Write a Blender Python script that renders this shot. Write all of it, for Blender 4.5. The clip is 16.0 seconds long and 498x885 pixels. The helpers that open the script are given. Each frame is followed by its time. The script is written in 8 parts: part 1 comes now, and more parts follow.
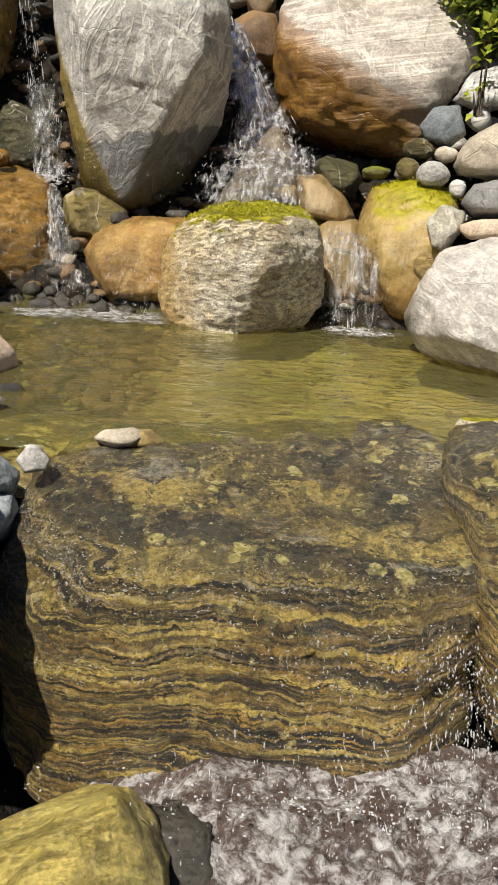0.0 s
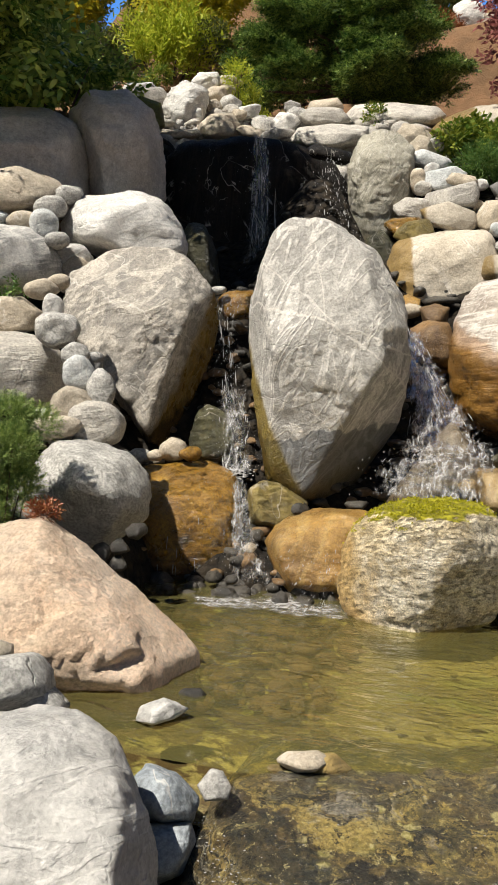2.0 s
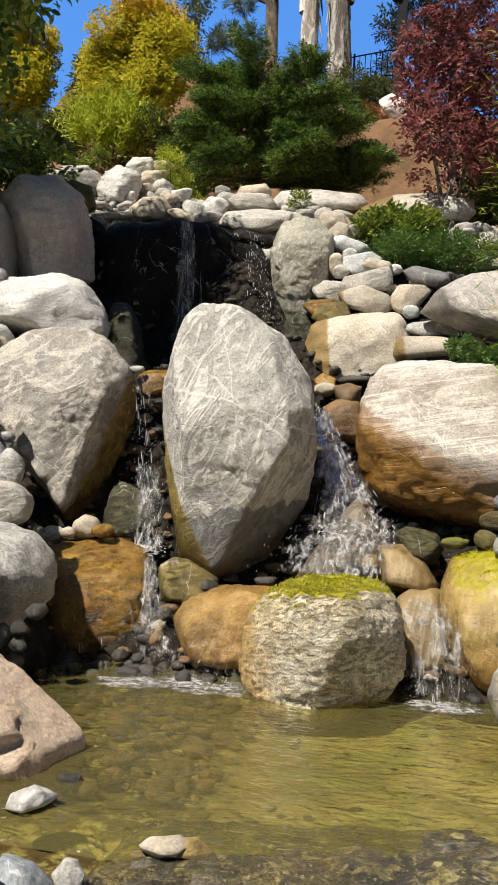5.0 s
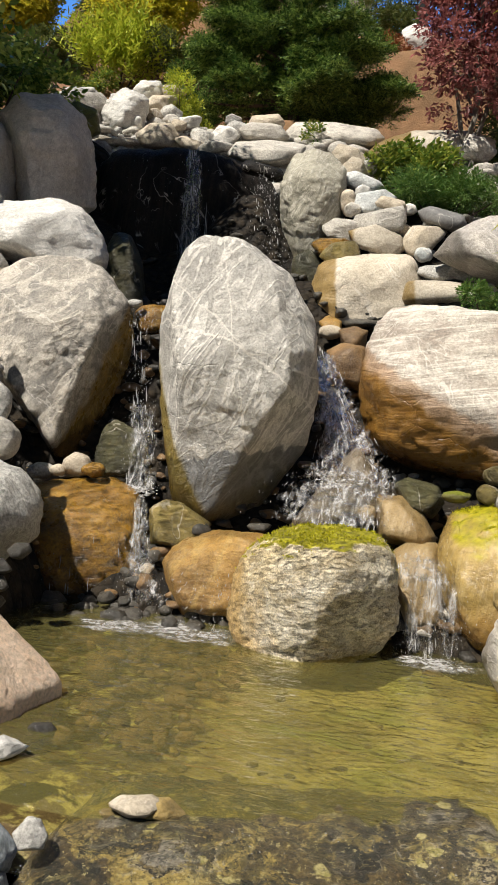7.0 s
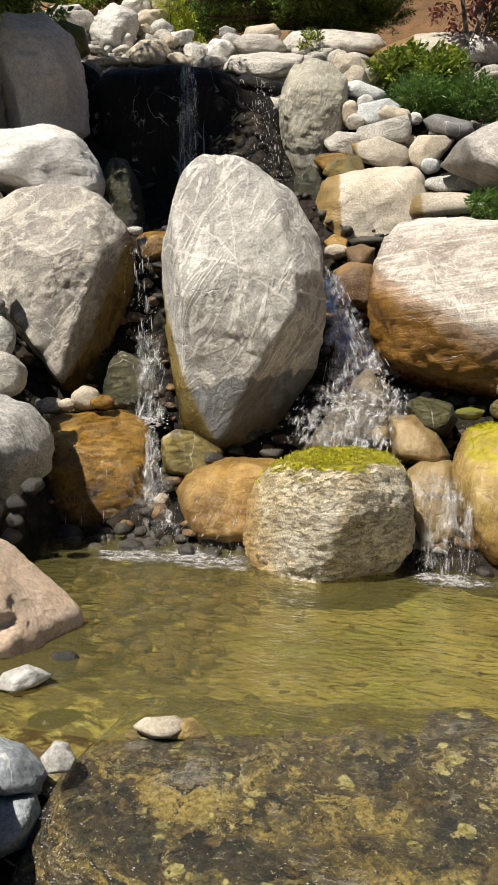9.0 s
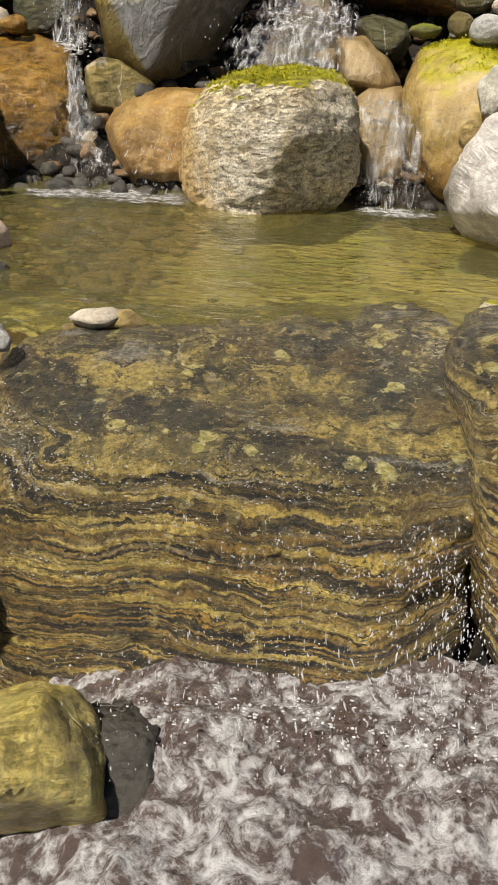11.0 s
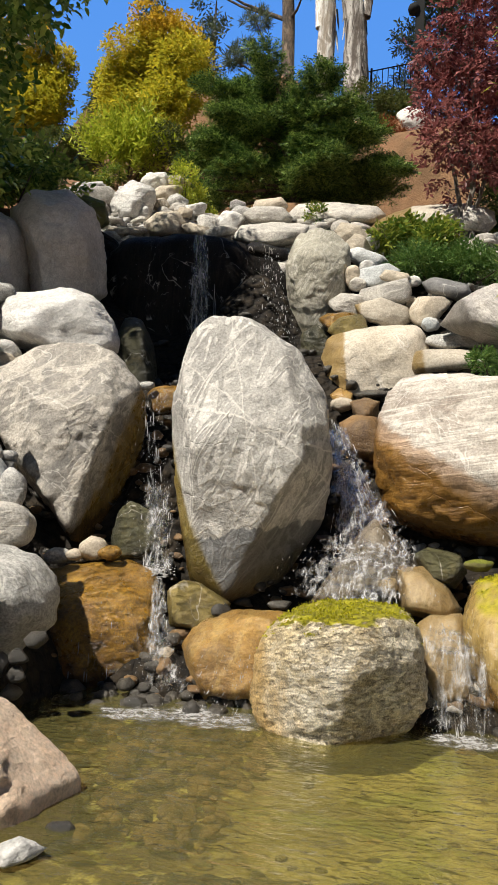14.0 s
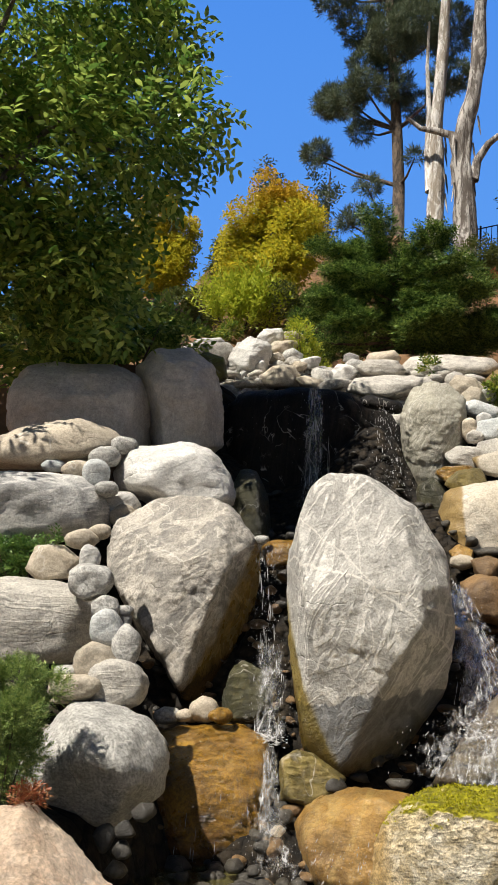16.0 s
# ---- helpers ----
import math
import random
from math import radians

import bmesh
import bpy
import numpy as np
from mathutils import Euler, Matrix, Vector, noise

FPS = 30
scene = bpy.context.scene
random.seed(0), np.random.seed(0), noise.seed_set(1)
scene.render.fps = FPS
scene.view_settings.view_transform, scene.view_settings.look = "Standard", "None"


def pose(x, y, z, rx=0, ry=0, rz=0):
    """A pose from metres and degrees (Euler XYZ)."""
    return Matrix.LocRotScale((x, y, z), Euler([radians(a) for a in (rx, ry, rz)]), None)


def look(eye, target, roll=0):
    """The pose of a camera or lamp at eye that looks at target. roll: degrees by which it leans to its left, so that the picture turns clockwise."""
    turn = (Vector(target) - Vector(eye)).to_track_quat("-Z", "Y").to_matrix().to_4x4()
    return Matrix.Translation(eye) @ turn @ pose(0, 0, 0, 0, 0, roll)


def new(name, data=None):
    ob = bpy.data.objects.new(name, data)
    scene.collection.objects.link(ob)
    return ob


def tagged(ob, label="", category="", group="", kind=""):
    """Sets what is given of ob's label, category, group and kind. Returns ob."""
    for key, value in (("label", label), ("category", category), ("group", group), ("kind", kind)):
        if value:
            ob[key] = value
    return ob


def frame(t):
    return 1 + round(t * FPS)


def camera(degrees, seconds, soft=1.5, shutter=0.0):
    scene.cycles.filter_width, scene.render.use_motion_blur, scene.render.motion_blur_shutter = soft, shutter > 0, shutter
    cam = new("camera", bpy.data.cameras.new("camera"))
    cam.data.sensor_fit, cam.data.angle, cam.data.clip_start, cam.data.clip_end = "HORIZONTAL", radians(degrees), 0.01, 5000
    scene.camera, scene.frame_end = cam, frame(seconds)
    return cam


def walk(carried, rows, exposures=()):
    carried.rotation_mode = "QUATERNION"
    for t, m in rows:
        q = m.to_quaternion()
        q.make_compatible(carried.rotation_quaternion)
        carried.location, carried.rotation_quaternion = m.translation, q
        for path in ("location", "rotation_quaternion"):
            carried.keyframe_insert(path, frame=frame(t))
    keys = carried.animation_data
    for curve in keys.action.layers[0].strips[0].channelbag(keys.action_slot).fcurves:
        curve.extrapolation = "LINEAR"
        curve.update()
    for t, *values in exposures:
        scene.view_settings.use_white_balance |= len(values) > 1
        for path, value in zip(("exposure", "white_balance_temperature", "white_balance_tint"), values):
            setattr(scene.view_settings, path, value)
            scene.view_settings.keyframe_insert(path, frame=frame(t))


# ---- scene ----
cam = camera(34.4, 16.0)
PATH = [
    (0, (0.146, 0.295, 0.758), (0.119, 2.187, 0.109), 4.4),
    (0.5, (0.144, 0.309, 0.768), (-0.003, 2.242, 0.275), 3.4),
    (1, (0.117, 0.308, 0.811), (-0.146, 2.263, 0.483), 2.9),
    (1.5, (0.079, 0.307, 0.877), (-0.306, 2.262, 0.709), 2.8),
    (2, (0.067, 0.326, 0.892), (-0.412, 2.267, 0.852), 3.5),
    (2.5, (0.033, 0.335, 0.998), (-0.512, 2.258, 1.079), 4.6),
    (3, (0.017, 0.329, 1.048), (-0.567, 2.234, 1.216), 5.4),
    (3.5, (0.031, 0.319, 1.056), (-0.55, 2.22, 1.28), 5.4),
    (4, (0.074, 0.304, 1.052), (-0.462, 2.216, 1.288), 4.5),
    (4.5, (0.133, 0.294, 1.015), (-0.332, 2.229, 1.21), 3.5),
    (5, (0.332, 0.254, 0.973), (-0.037, 2.215, 1.105), 3.3),
    (5.2, (0.401, 0.224, 0.974), (0.066, 2.192, 1.085), 3.5),
    (5.6, (0.415, 0.24, 0.976), (0.084, 2.207, 1.05), 3.9),
    (6, (0.402, 0.29, 0.982), (0.066, 2.256, 1.024), 4.4),
    (6.5, (0.366, 0.372, 0.987), (0.016, 2.337, 0.998), 5.1),
    (6.9, (0.336, 0.43, 0.987), (-0.027, 2.395, 0.979), 5.5),
    (7.3, (0.318, 0.462, 0.98), (-0.058, 2.426, 0.957), 5.5),
    (7.5, (0.317, 0.461, 0.973), (-0.068, 2.423, 0.942), 5.2),
    (8, (0.333, 0.463, 0.952), (-0.067, 2.422, 0.889), 4.6),
    (8.5, (0.333, 0.475, 0.962), (-0.071, 2.431, 0.862), 3.7),
    (9, (0.331, 0.486, 0.966), (-0.049, 2.44, 0.777), 3.0),
    (9.5, (0.337, 0.481, 0.919), (-0.001, 2.42, 0.564), 2.7),
    (10, (0.352, 0.481, 0.766), (0.094, 2.367, 0.155), 3.2),
    (10.2, (0.364, 0.479, 0.724), (0.135, 2.333, 0.007), 3.4),
    (10.5, (0.369, 0.48, 0.68), (0.17, 2.298, -0.148), 3.4),
    (10.9, (0.371, 0.482, 0.653), (0.187, 2.286, -0.236), 3.3),
    (11.3, (0.369, 0.486, 0.661), (0.176, 2.305, -0.2), 3.2),
    (11.7, (0.363, 0.489, 0.701), (0.142, 2.344, -0.051), 3.1),
    (12, (0.356, 0.491, 0.751), (0.107, 2.38, 0.127), 3.0),
    (12.3, (0.348, 0.492, 0.818), (0.064, 2.417, 0.358), 3.0),
    (12.5, (0.334, 0.488, 0.883), (0.035, 2.438, 0.554), 3.4),
    (13, (0.345, 0.474, 0.942), (-0.002, 2.442, 0.856), 3.0),
    (13.5, (0.342, 0.467, 0.959), (-0.035, 2.43, 1.023), 3.1),
    (14, (0.346, 0.462, 0.994), (-0.076, 2.41, 1.165), 3.1),
    (14.5, (0.338, 0.452, 1.005), (-0.137, 2.379, 1.254), 3.2),
    (15, (0.332, 0.454, 0.997), (-0.208, 2.352, 1.32), 3.8),
    (15.5, (0.321, 0.471, 1.008), (-0.288, 2.334, 1.404), 4.4),
    (16, (0.288, 0.461, 1.091), (-0.398, 2.274, 1.586), 5.4),
]
walk(cam, [(t, look(eye, target, roll)) for t, eye, target, roll in PATH])

# ---- daylight ----
SUN_ELEVATION, SUN_AZIMUTH = radians(54), radians(-147)   # azimuth clockwise from +y
to_sun = Vector((math.sin(SUN_AZIMUTH) * math.cos(SUN_ELEVATION), math.cos(SUN_AZIMUTH) * math.cos(SUN_ELEVATION), math.sin(SUN_ELEVATION)))
world = bpy.data.worlds.new("sky")
scene.world = world
world.use_nodes = True
wt = world.node_tree
sky = wt.nodes.new("ShaderNodeTexSky")
sky.sky_type = "NISHITA"
sky.sun_disc = False
sky.sun_elevation, sky.sun_rotation = SUN_ELEVATION, SUN_AZIMUTH
sky.altitude, sky.air_density, sky.dust_density, sky.ozone_density = 1500, 1.0, 0.0, 5.0
wt.links.new(sky.outputs[0], wt.nodes["Background"].inputs[0])
wt.nodes["Background"].inputs[1].default_value = 0.028
sun = new("sun", bpy.data.lights.new("sun", "SUN"))
sun.data.energy, sun.data.angle, sun.data.color = 5.0, radians(0.53), (1.0, 0.94, 0.84)
sun.matrix_world = look((0, 0, 20), Vector((0, 0, 20)) - to_sun)
scene.view_settings.exposure = 0.63


# ---- deep blue sky far behind the hill ----
def backdrop():
    m = bpy.data.materials.new("far_sky")
    m.use_nodes = True
    t = m.node_tree
    e = t.nodes.new("ShaderNodeEmission")
    z = t.nodes.new("ShaderNodeSeparateXYZ")
    t.links.new(t.nodes.new("ShaderNodeTexCoord").outputs["Generated"], z.inputs[0])
    r = t.nodes.new("ShaderNodeMix")
    r.data_type = "RGBA"
    r.inputs[6].default_value, r.inputs[7].default_value = (0.10, 0.27, 0.62, 1), (0.036, 0.155, 0.52, 1)
    t.links.new(z.outputs[2], r.inputs[0])
    t.links.new(r.outputs[2], e.inputs[0])
    t.links.new(e.outputs[0], t.nodes["Material Output"].inputs[0])
    V, F, n = [], [], 24
    for i in range(n + 1):
        a = radians(-62 + 90 * i / n)
        for z0 in (-60, 250, 760):
            V.append((600 * math.sin(a), 600 * math.cos(a), z0))
    for i in range(n):
        for k in range(2):
            F.append((3 * i + k, 3 * i + 3 + k, 3 * i + 4 + k, 3 * i + 1 + k))
    me = bpy.data.meshes.new("backdrop")
    me.from_pydata(V, [], F)
    me.materials.append(m)
    tagged(new("backdrop", me), "clear deep blue sky behind the trees", "sky", kind="structure")


backdrop()

# ---- materials ----
MATS = {}


class Nodes:
    """Shortcuts for wiring one material."""

    def __init__(self, name):
        self.mat = bpy.data.materials.new(name)
        self.mat.use_nodes = True
        self.t = self.mat.node_tree
        self.bsdf = self.t.nodes["Principled BSDF"]
        self.out = self.t.nodes["Material Output"]
        MATS[name] = self.mat

    def add(self, kind, values=None, operation="", use_clamp=False, interpolation_type="", data_type="", blend_type="", feature=""):
        n = self.t.nodes.new("ShaderNode" + kind)
        if operation:
            n.operation = operation
        if use_clamp:
            n.use_clamp = True
        if interpolation_type:
            n.interpolation_type = interpolation_type
        if data_type:
            n.data_type = data_type
        if blend_type:
            n.blend_type = blend_type
        if feature:
            n.feature = feature
        for k, v in (values or {}).items():
            if isinstance(v, bpy.types.NodeSocket):
                self.t.links.new(v, n.inputs[k])
            else:
                n.inputs[k].default_value = v
        return n

    def math(self, op, a, b=0.0, clamp=False):
        return self.add("Math", {0: a, 1: b}, operation=op, use_clamp=clamp).outputs[0]

    def noise(self, vec, scale, detail=5.0, rough=0.55, warp=0.0):
        return self.add("TexNoise", {"Vector": vec, "Scale": scale, "Detail": detail, "Roughness": rough, "Distortion": warp}).outputs[0]

    def ramp(self, fac, lo, hi):
        return self.add("MapRange", {0: fac, 1: lo, 2: hi, 3: 0.0, 4: 1.0}, interpolation_type="SMOOTHSTEP").outputs[0]

    def mix(self, fac, a, b, mode="MIX"):
        n = self.add("Mix", data_type="RGBA", blend_type=mode)
        for i, v in ((0, fac), (6, a), (7, b)):
            if isinstance(v, bpy.types.NodeSocket):
                self.t.links.new(v, n.inputs[i])
            else:
                n.inputs[i].default_value = (*v, 1) if isinstance(v, tuple) and len(v) == 3 else v
        return n.outputs[2]

    def place(self, turn=(0, 0, 0), scale=(1, 1, 1), shift=None):
        v = self.add("TexCoord").outputs["Object"]
        if shift is not None:
            v = self.add("VectorMath", {0: v, 1: shift}, operation="ADD").outputs[0]
        v = self.add("Mapping", {"Vector": v, "Rotation": tuple(radians(a) for a in turn)}).outputs[0]
        return self.add("Mapping", {"Vector": v, "Scale": scale}).outputs[0]

    def set(self, **values):
        for k, v in values.items():
            k = k.replace("_", " ")
            if isinstance(v, bpy.types.NodeSocket):
                self.t.links.new(v, self.bsdf.inputs[k])
            else:
                self.bsdf.inputs[k].default_value = v


def stone(name, light, dark, spot, streak=0.0, streak_turn=(0, 0, 0), streak_scale=(2, 2, 14), streak_colour=(0.6, 0.58, 0.54), veins=(), stains_shade=(),
          rough=0.75, grain=0.25, relief=0.5, moss=None, cracks=0.2, scale=1.0, wet=0.0, pits=0.0, threads=0.4, swirl=None):
    """Rock: mottled light and dark, fine grain, streaks along one bedding direction, planar veins, planar staining that
    also paints in shade, moss on top.
    """
    m = Nodes(name)
    rnd = m.add("ObjectInfo").outputs["Random"]
    off = m.add("CombineXYZ", {0: m.math("MULTIPLY", rnd, 17.0), 1: m.math("MULTIPLY", rnd, 31.0), 2: m.math("MULTIPLY", rnd, 7.0)}).outputs[0]
    p = m.place(shift=off)
    local = m.add("TexCoord").outputs["Object"]
    big = m.noise(p, 2.2 * scale, 6, 0.6, 0.6)
    mid = m.noise(p, 9.0 * scale, 7, 0.65, 0.3)
    fine = m.noise(p, 70.0 * scale, 5, 0.7)
    col = m.mix(m.ramp(big, 0.34, 0.66), dark, light)
    col = m.mix(m.math("MULTIPLY", m.ramp(mid, 0.50, 0.72), 0.4), col, spot)
    height = m.math("ADD", m.math("MULTIPLY", mid, 0.16), m.math("MULTIPLY", fine, 0.18))
    if streak:
        q = m.place(streak_turn, streak_scale, off)
        s = m.noise(q, 1.6 * scale, 7, 0.62, 1.4)
        band = m.ramp(s, 0.50, 0.60)
        col = m.mix(m.math("MULTIPLY", band, streak), col, streak_colour)
        col = m.mix(m.math("MULTIPLY", m.ramp(s, 0.46, 0.36), streak * 0.5), col, dark)
        height = m.math("ADD", height, m.math("MULTIPLY", s, 0.4))
    if swirl:
        # foliation: crisp pale contour lines that run, pinch out and fold through the stone
        amount, turn, stretch, levels, tone = swirl
        q = m.place(turn, stretch, off)
        s = m.noise(q, 1.0, 4, 0.5, 1.1)
        f = m.math("FRACT", m.math("MULTIPLY", s, levels))
        d = m.math("ABSOLUTE", m.math("SUBTRACT", f, 0.5))
        edge = m.math("ADD", d, m.math("MULTIPLY", m.math("SUBTRACT", m.noise(p, 28.0, 5, 0.7), 0.5), 0.28))
        k = m.math("MULTIPLY", m.ramp(edge, 0.25, 0.10), m.ramp(m.noise(p, 2.4, 3, 0.5), 0.34, 0.52))
        col = m.mix(m.math("MULTIPLY", k, amount), col, tone)
        dk = m.math("MULTIPLY", m.ramp(edge, 0.42, 0.5), m.ramp(m.noise(p, 3.1, 3, 0.5), 0.45, 0.6))
        col = m.mix(m.math("MULTIPLY", dk, amount * 0.4), col, tuple(c * 0.62 for c in dark))
        height = m.math("ADD", height, m.math("MULTIPLY", k, 0.14))
    if cracks:
        w = m.add("VectorMath", {0: p, 1: m.add("VectorMath", {0: m.add("TexNoise", {"Vector": p, "Scale": 3.0 * scale, "Detail": 4.0}).outputs[1], 1: (0.35, 0.35, 0.35)}, operation="MULTIPLY").outputs[0]}, operation="ADD").outputs[0]
        v = m.add("TexVoronoi", {"Vector": w, "Scale": 2.1 * scale}, feature="DISTANCE_TO_EDGE").outputs["Distance"]
        line = m.math("MULTIPLY", m.ramp(v, 0.010, 0.0), m.ramp(m.noise(p, 1.7, 2), 0.50, 0.62))
        col = m.mix(m.math("MULTIPLY", line, cracks * 0.6), col, tuple(c * 0.3 for c in dark))
        height = m.math("SUBTRACT", height, m.math("MULTIPLY", line, 0.3))
    if grain:
        g = m.math("ADD", 1.0, m.math("MULTIPLY", m.math("SUBTRACT", m.ramp(fine, 0.33, 0.67), 0.5), grain * 2.0))
        h = m.math("ADD", 1.0, m.math("MULTIPLY", m.math("SUBTRACT", m.ramp(m.noise(p, 24.0 * scale, 6, 0.7, 0.5), 0.35, 0.65), 0.5), 0.22))
        col = m.mix(1.0, col, m.math("MULTIPLY", g, h), "MULTIPLY")
        fleck = m.noise(p, 33.0 * scale, 8, 0.74, 0.6)
        col = m.mix(m.math("MULTIPLY", m.ramp(fleck, 0.42, 0.34), 0.42), col, tuple(c * 0.45 for c in dark))
        col = m.mix(m.math("MULTIPLY", m.ramp(fleck, 0.58, 0.66), 0.32), col, tuple(min(c * 1.35, 0.8) for c in light))
        height = m.math("ADD", height, m.math("MULTIPLY", fleck, 0.25))
    if threads and not wet:
        # thin pale quartz threads and a few dark seams wandering through the stone
        q = m.place((12, 38, 0), (1.0, 1.0, 0.55), off)
        for k, (sc, tone) in enumerate(((2.6, (0.66, 0.63, 0.58)), (4.1, tuple(c * 0.42 for c in dark)))):
            d = m.math("ABSOLUTE", m.math("SUBTRACT", m.noise(q, sc * scale, 4 + k, 0.55, 0.8), 0.5 + 0.03 * k))
            line = m.math("MULTIPLY", m.ramp(d, 0.010, 0.002), m.ramp(m.noise(p, 3.3 + k, 3), 0.46, 0.62))
            col = m.mix(m.math("MULTIPLY", line, threads * (1.3 if k == 0 else 0.3)), col, tone)
            height = m.math("SUBTRACT", height, m.math("MULTIPLY", line, 0.05 if k == 0 else 0.08))
    # chipped, weathered skin: crisp pale scars and dark pocks, with small broken facets in relief
    scar = m.noise(m.place((8, 20, 0), (1.0, 1.0, 1.35), off), 9.0 * scale, 12, 0.74, 0.5)
    col = m.mix(m.math("MULTIPLY", m.ramp(scar, 0.545, 0.58), 0.2), col, tuple(min(c * 1.45, 0.8) for c in light))
    col = m.mix(m.math("MULTIPLY", m.ramp(scar, 0.43, 0.39), 0.4), col, tuple(c * 0.55 for c in dark))
    jag = m.add("TexVoronoi", {"Vector": m.add("VectorMath", {0: p, 1: m.add("VectorMath", {0: m.add("TexNoise", {"Vector": p, "Scale": 7.0 * scale, "Detail": 5.0}).outputs[1], 1: (0.12, 0.12, 0.12)}, operation="MULTIPLY").outputs[0]}, operation="ADD").outputs[0], "Scale": 7.5 * scale}).outputs["Distance"]
    height = m.math("ADD", height, m.math("ADD", m.math("MULTIPLY", scar, 0.75), m.math("MULTIPLY", jag, 0.22)))
    for (nx, ny, nz), c, width, warp, strength in veins:
        d = m.add("VectorMath", {0: local, 1: (nx, ny, nz)}, operation="DOT_PRODUCT").outputs["Value"]
        d = m.math("ADD", d, m.math("MULTIPLY", m.math("SUBTRACT", m.noise(local, 3.0, 5, 0.6), 0.5), warp))
        d = m.math("ABSOLUTE", m.math("SUBTRACT", d, c))
        col = m.mix(m.math("MULTIPLY", m.ramp(d, width, width * 0.25), strength), col, (0.66, 0.63, 0.58))
    gloss = rough
    for (nx, ny, nz), c, soft, warp, colour, strength, shine in stains_shade:
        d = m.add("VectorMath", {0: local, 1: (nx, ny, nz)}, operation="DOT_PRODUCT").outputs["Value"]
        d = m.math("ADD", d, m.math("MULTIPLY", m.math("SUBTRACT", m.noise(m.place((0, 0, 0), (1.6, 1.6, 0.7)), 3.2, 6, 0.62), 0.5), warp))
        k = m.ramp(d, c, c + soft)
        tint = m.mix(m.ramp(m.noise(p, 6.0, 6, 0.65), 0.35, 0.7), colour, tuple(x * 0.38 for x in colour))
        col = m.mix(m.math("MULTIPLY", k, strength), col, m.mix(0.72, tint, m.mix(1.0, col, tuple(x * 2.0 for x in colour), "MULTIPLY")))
        gloss = m.add("Mix", {0: k, 2: gloss, 3: shine}).outputs[0]
    if moss:
        colour, low, high = moss
        up = m.add("SeparateXYZ", {0: m.add("NewGeometry").outputs["Normal"]}).outputs[2]
        k = m.ramp(m.math("ADD", up, m.math("MULTIPLY", m.math("SUBTRACT", m.noise(p, 7.0, 6, 0.7), 0.5), 0.5)), low, high)
        mc = m.mix(m.ramp(m.noise(p, 26.0, 5, 0.7), 0.35, 0.65), tuple(c * 0.62 for c in colour), colour)
        col = m.mix(k, col, mc)
        height = m.math("ADD", height, m.math("MULTIPLY", k, m.math("MULTIPLY", m.noise(p, 90.0, 4, 0.8), 0.5)))
    if pits:
        v = m.noise(m.place((4, 6, 0), (1, 1, 2.6), off), 13.0 * scale, 8, 0.74, 0.6)
        hole = m.ramp(v, 0.43, 0.35)
        col = m.mix(m.math("MULTIPLY", hole, 0.75 * pits), col, tuple(c * 0.3 for c in dark))
        height = m.math("ADD", height, m.math("MULTIPLY", m.ramp(v, 0.33, 0.52), 0.7 * pits))
    # each stone a little lighter or darker than its neighbour
    col = m.mix(1.0, col, m.mix(rnd, (0.86, 0.85, 0.83), (1.16, 1.14, 1.11)), "MULTIPLY")
    bump = m.add("Bump", {"Height": height, "Strength": min(1.0, relief * 1.3), "Distance": 0.03 / scale}).outputs[0]
    r = m.math("ADD", gloss, m.math("MULTIPLY", m.math("SUBTRACT", mid, 0.5), 0.3), True)
    m.set(Base_Color=col, Roughness=r, Normal=bump)
    m.bsdf.inputs["Coat Weight"].default_value = wet
    m.bsdf.inputs["Coat Roughness"].default_value = 0.2
    if wet:
        film = m.add("Bump", {"Height": m.math("ADD", fine, m.math("MULTIPLY", mid, 0.8)), "Strength": 0.7, "Distance": 0.01}).outputs[0]
        m.set(Coat_Normal=film)
        m.bsdf.inputs["Coat IOR"].default_value = 1.33
    return m.mat


AMBER, OLIVE = (0.25, 0.125, 0.022), (0.16, 0.12, 0.025)
# blue-grey lower band of tall paints in its recessed, less lit face
stone("tall", (0.41, 0.395, 0.365), (0.31, 0.30, 0.28), (0.47, 0.45, 0.415), 0.3, (6, 22, 0), (9, 6, 2.2), (0.56, 0.54, 0.50), threads=0.2, grain=0.2, relief=0.62, cracks=0.1,
      swirl=(0.72, (4, -24, 0), (5.5, 3.5, 1.5), 6.0, (0.68, 0.655, 0.61)),
      veins=(((0.24, 0, 0.97), 0.20, 0.011, 0.22, 0.9), ((0.60, 0, 0.80), 0.20, 0.008, 0.16, 0.7), ((0.97, 0, 0.20), 0.05, 0.006, 0.12, 0.6), ((0.8, 0, 0.6), -0.2, 0.006, 0.2, 0.5)),
      stains_shade=(((-0.62, 0.3, -0.75), 0.50, 0.12, 0.25, AMBER, 0.85, 0.3), ((0.16, 0, -0.98), 0.42, 0.015, 0.26, (0.20, 0.21, 0.225), 0.95, 0.5), ((-0.9, 0, -0.42), 0.385, 0.05, 0.16, (0.27, 0.20, 0.04), 0.95, 0.3), ((0.55, 0, -0.85), 0.60, 0.10, 0.25, OLIVE, 0.7, 0.35)))
stone("mossy", (0.80, 0.73, 0.59), (0.50, 0.40, 0.24), (0.76, 0.73, 0.67), 0.55, (3, 4, 0), (3, 3, 16), (0.74, 0.68, 0.57), grain=0.4, relief=0.9, cracks=0.0, pits=1.3, scale=1.8,
      stains_shade=(((-0.8, 0, -0.35), 0.17, 0.16, 0.35, (0.44, 0.30, 0.09), 0.8, 0.7), ((-0.35, 0, 0.75), 0.02, 0.22, 0.4, (0.46, 0.38, 0.20), 0.6, 0.75)), moss=((0.44, 0.40, 0.008), 0.66, 0.80))
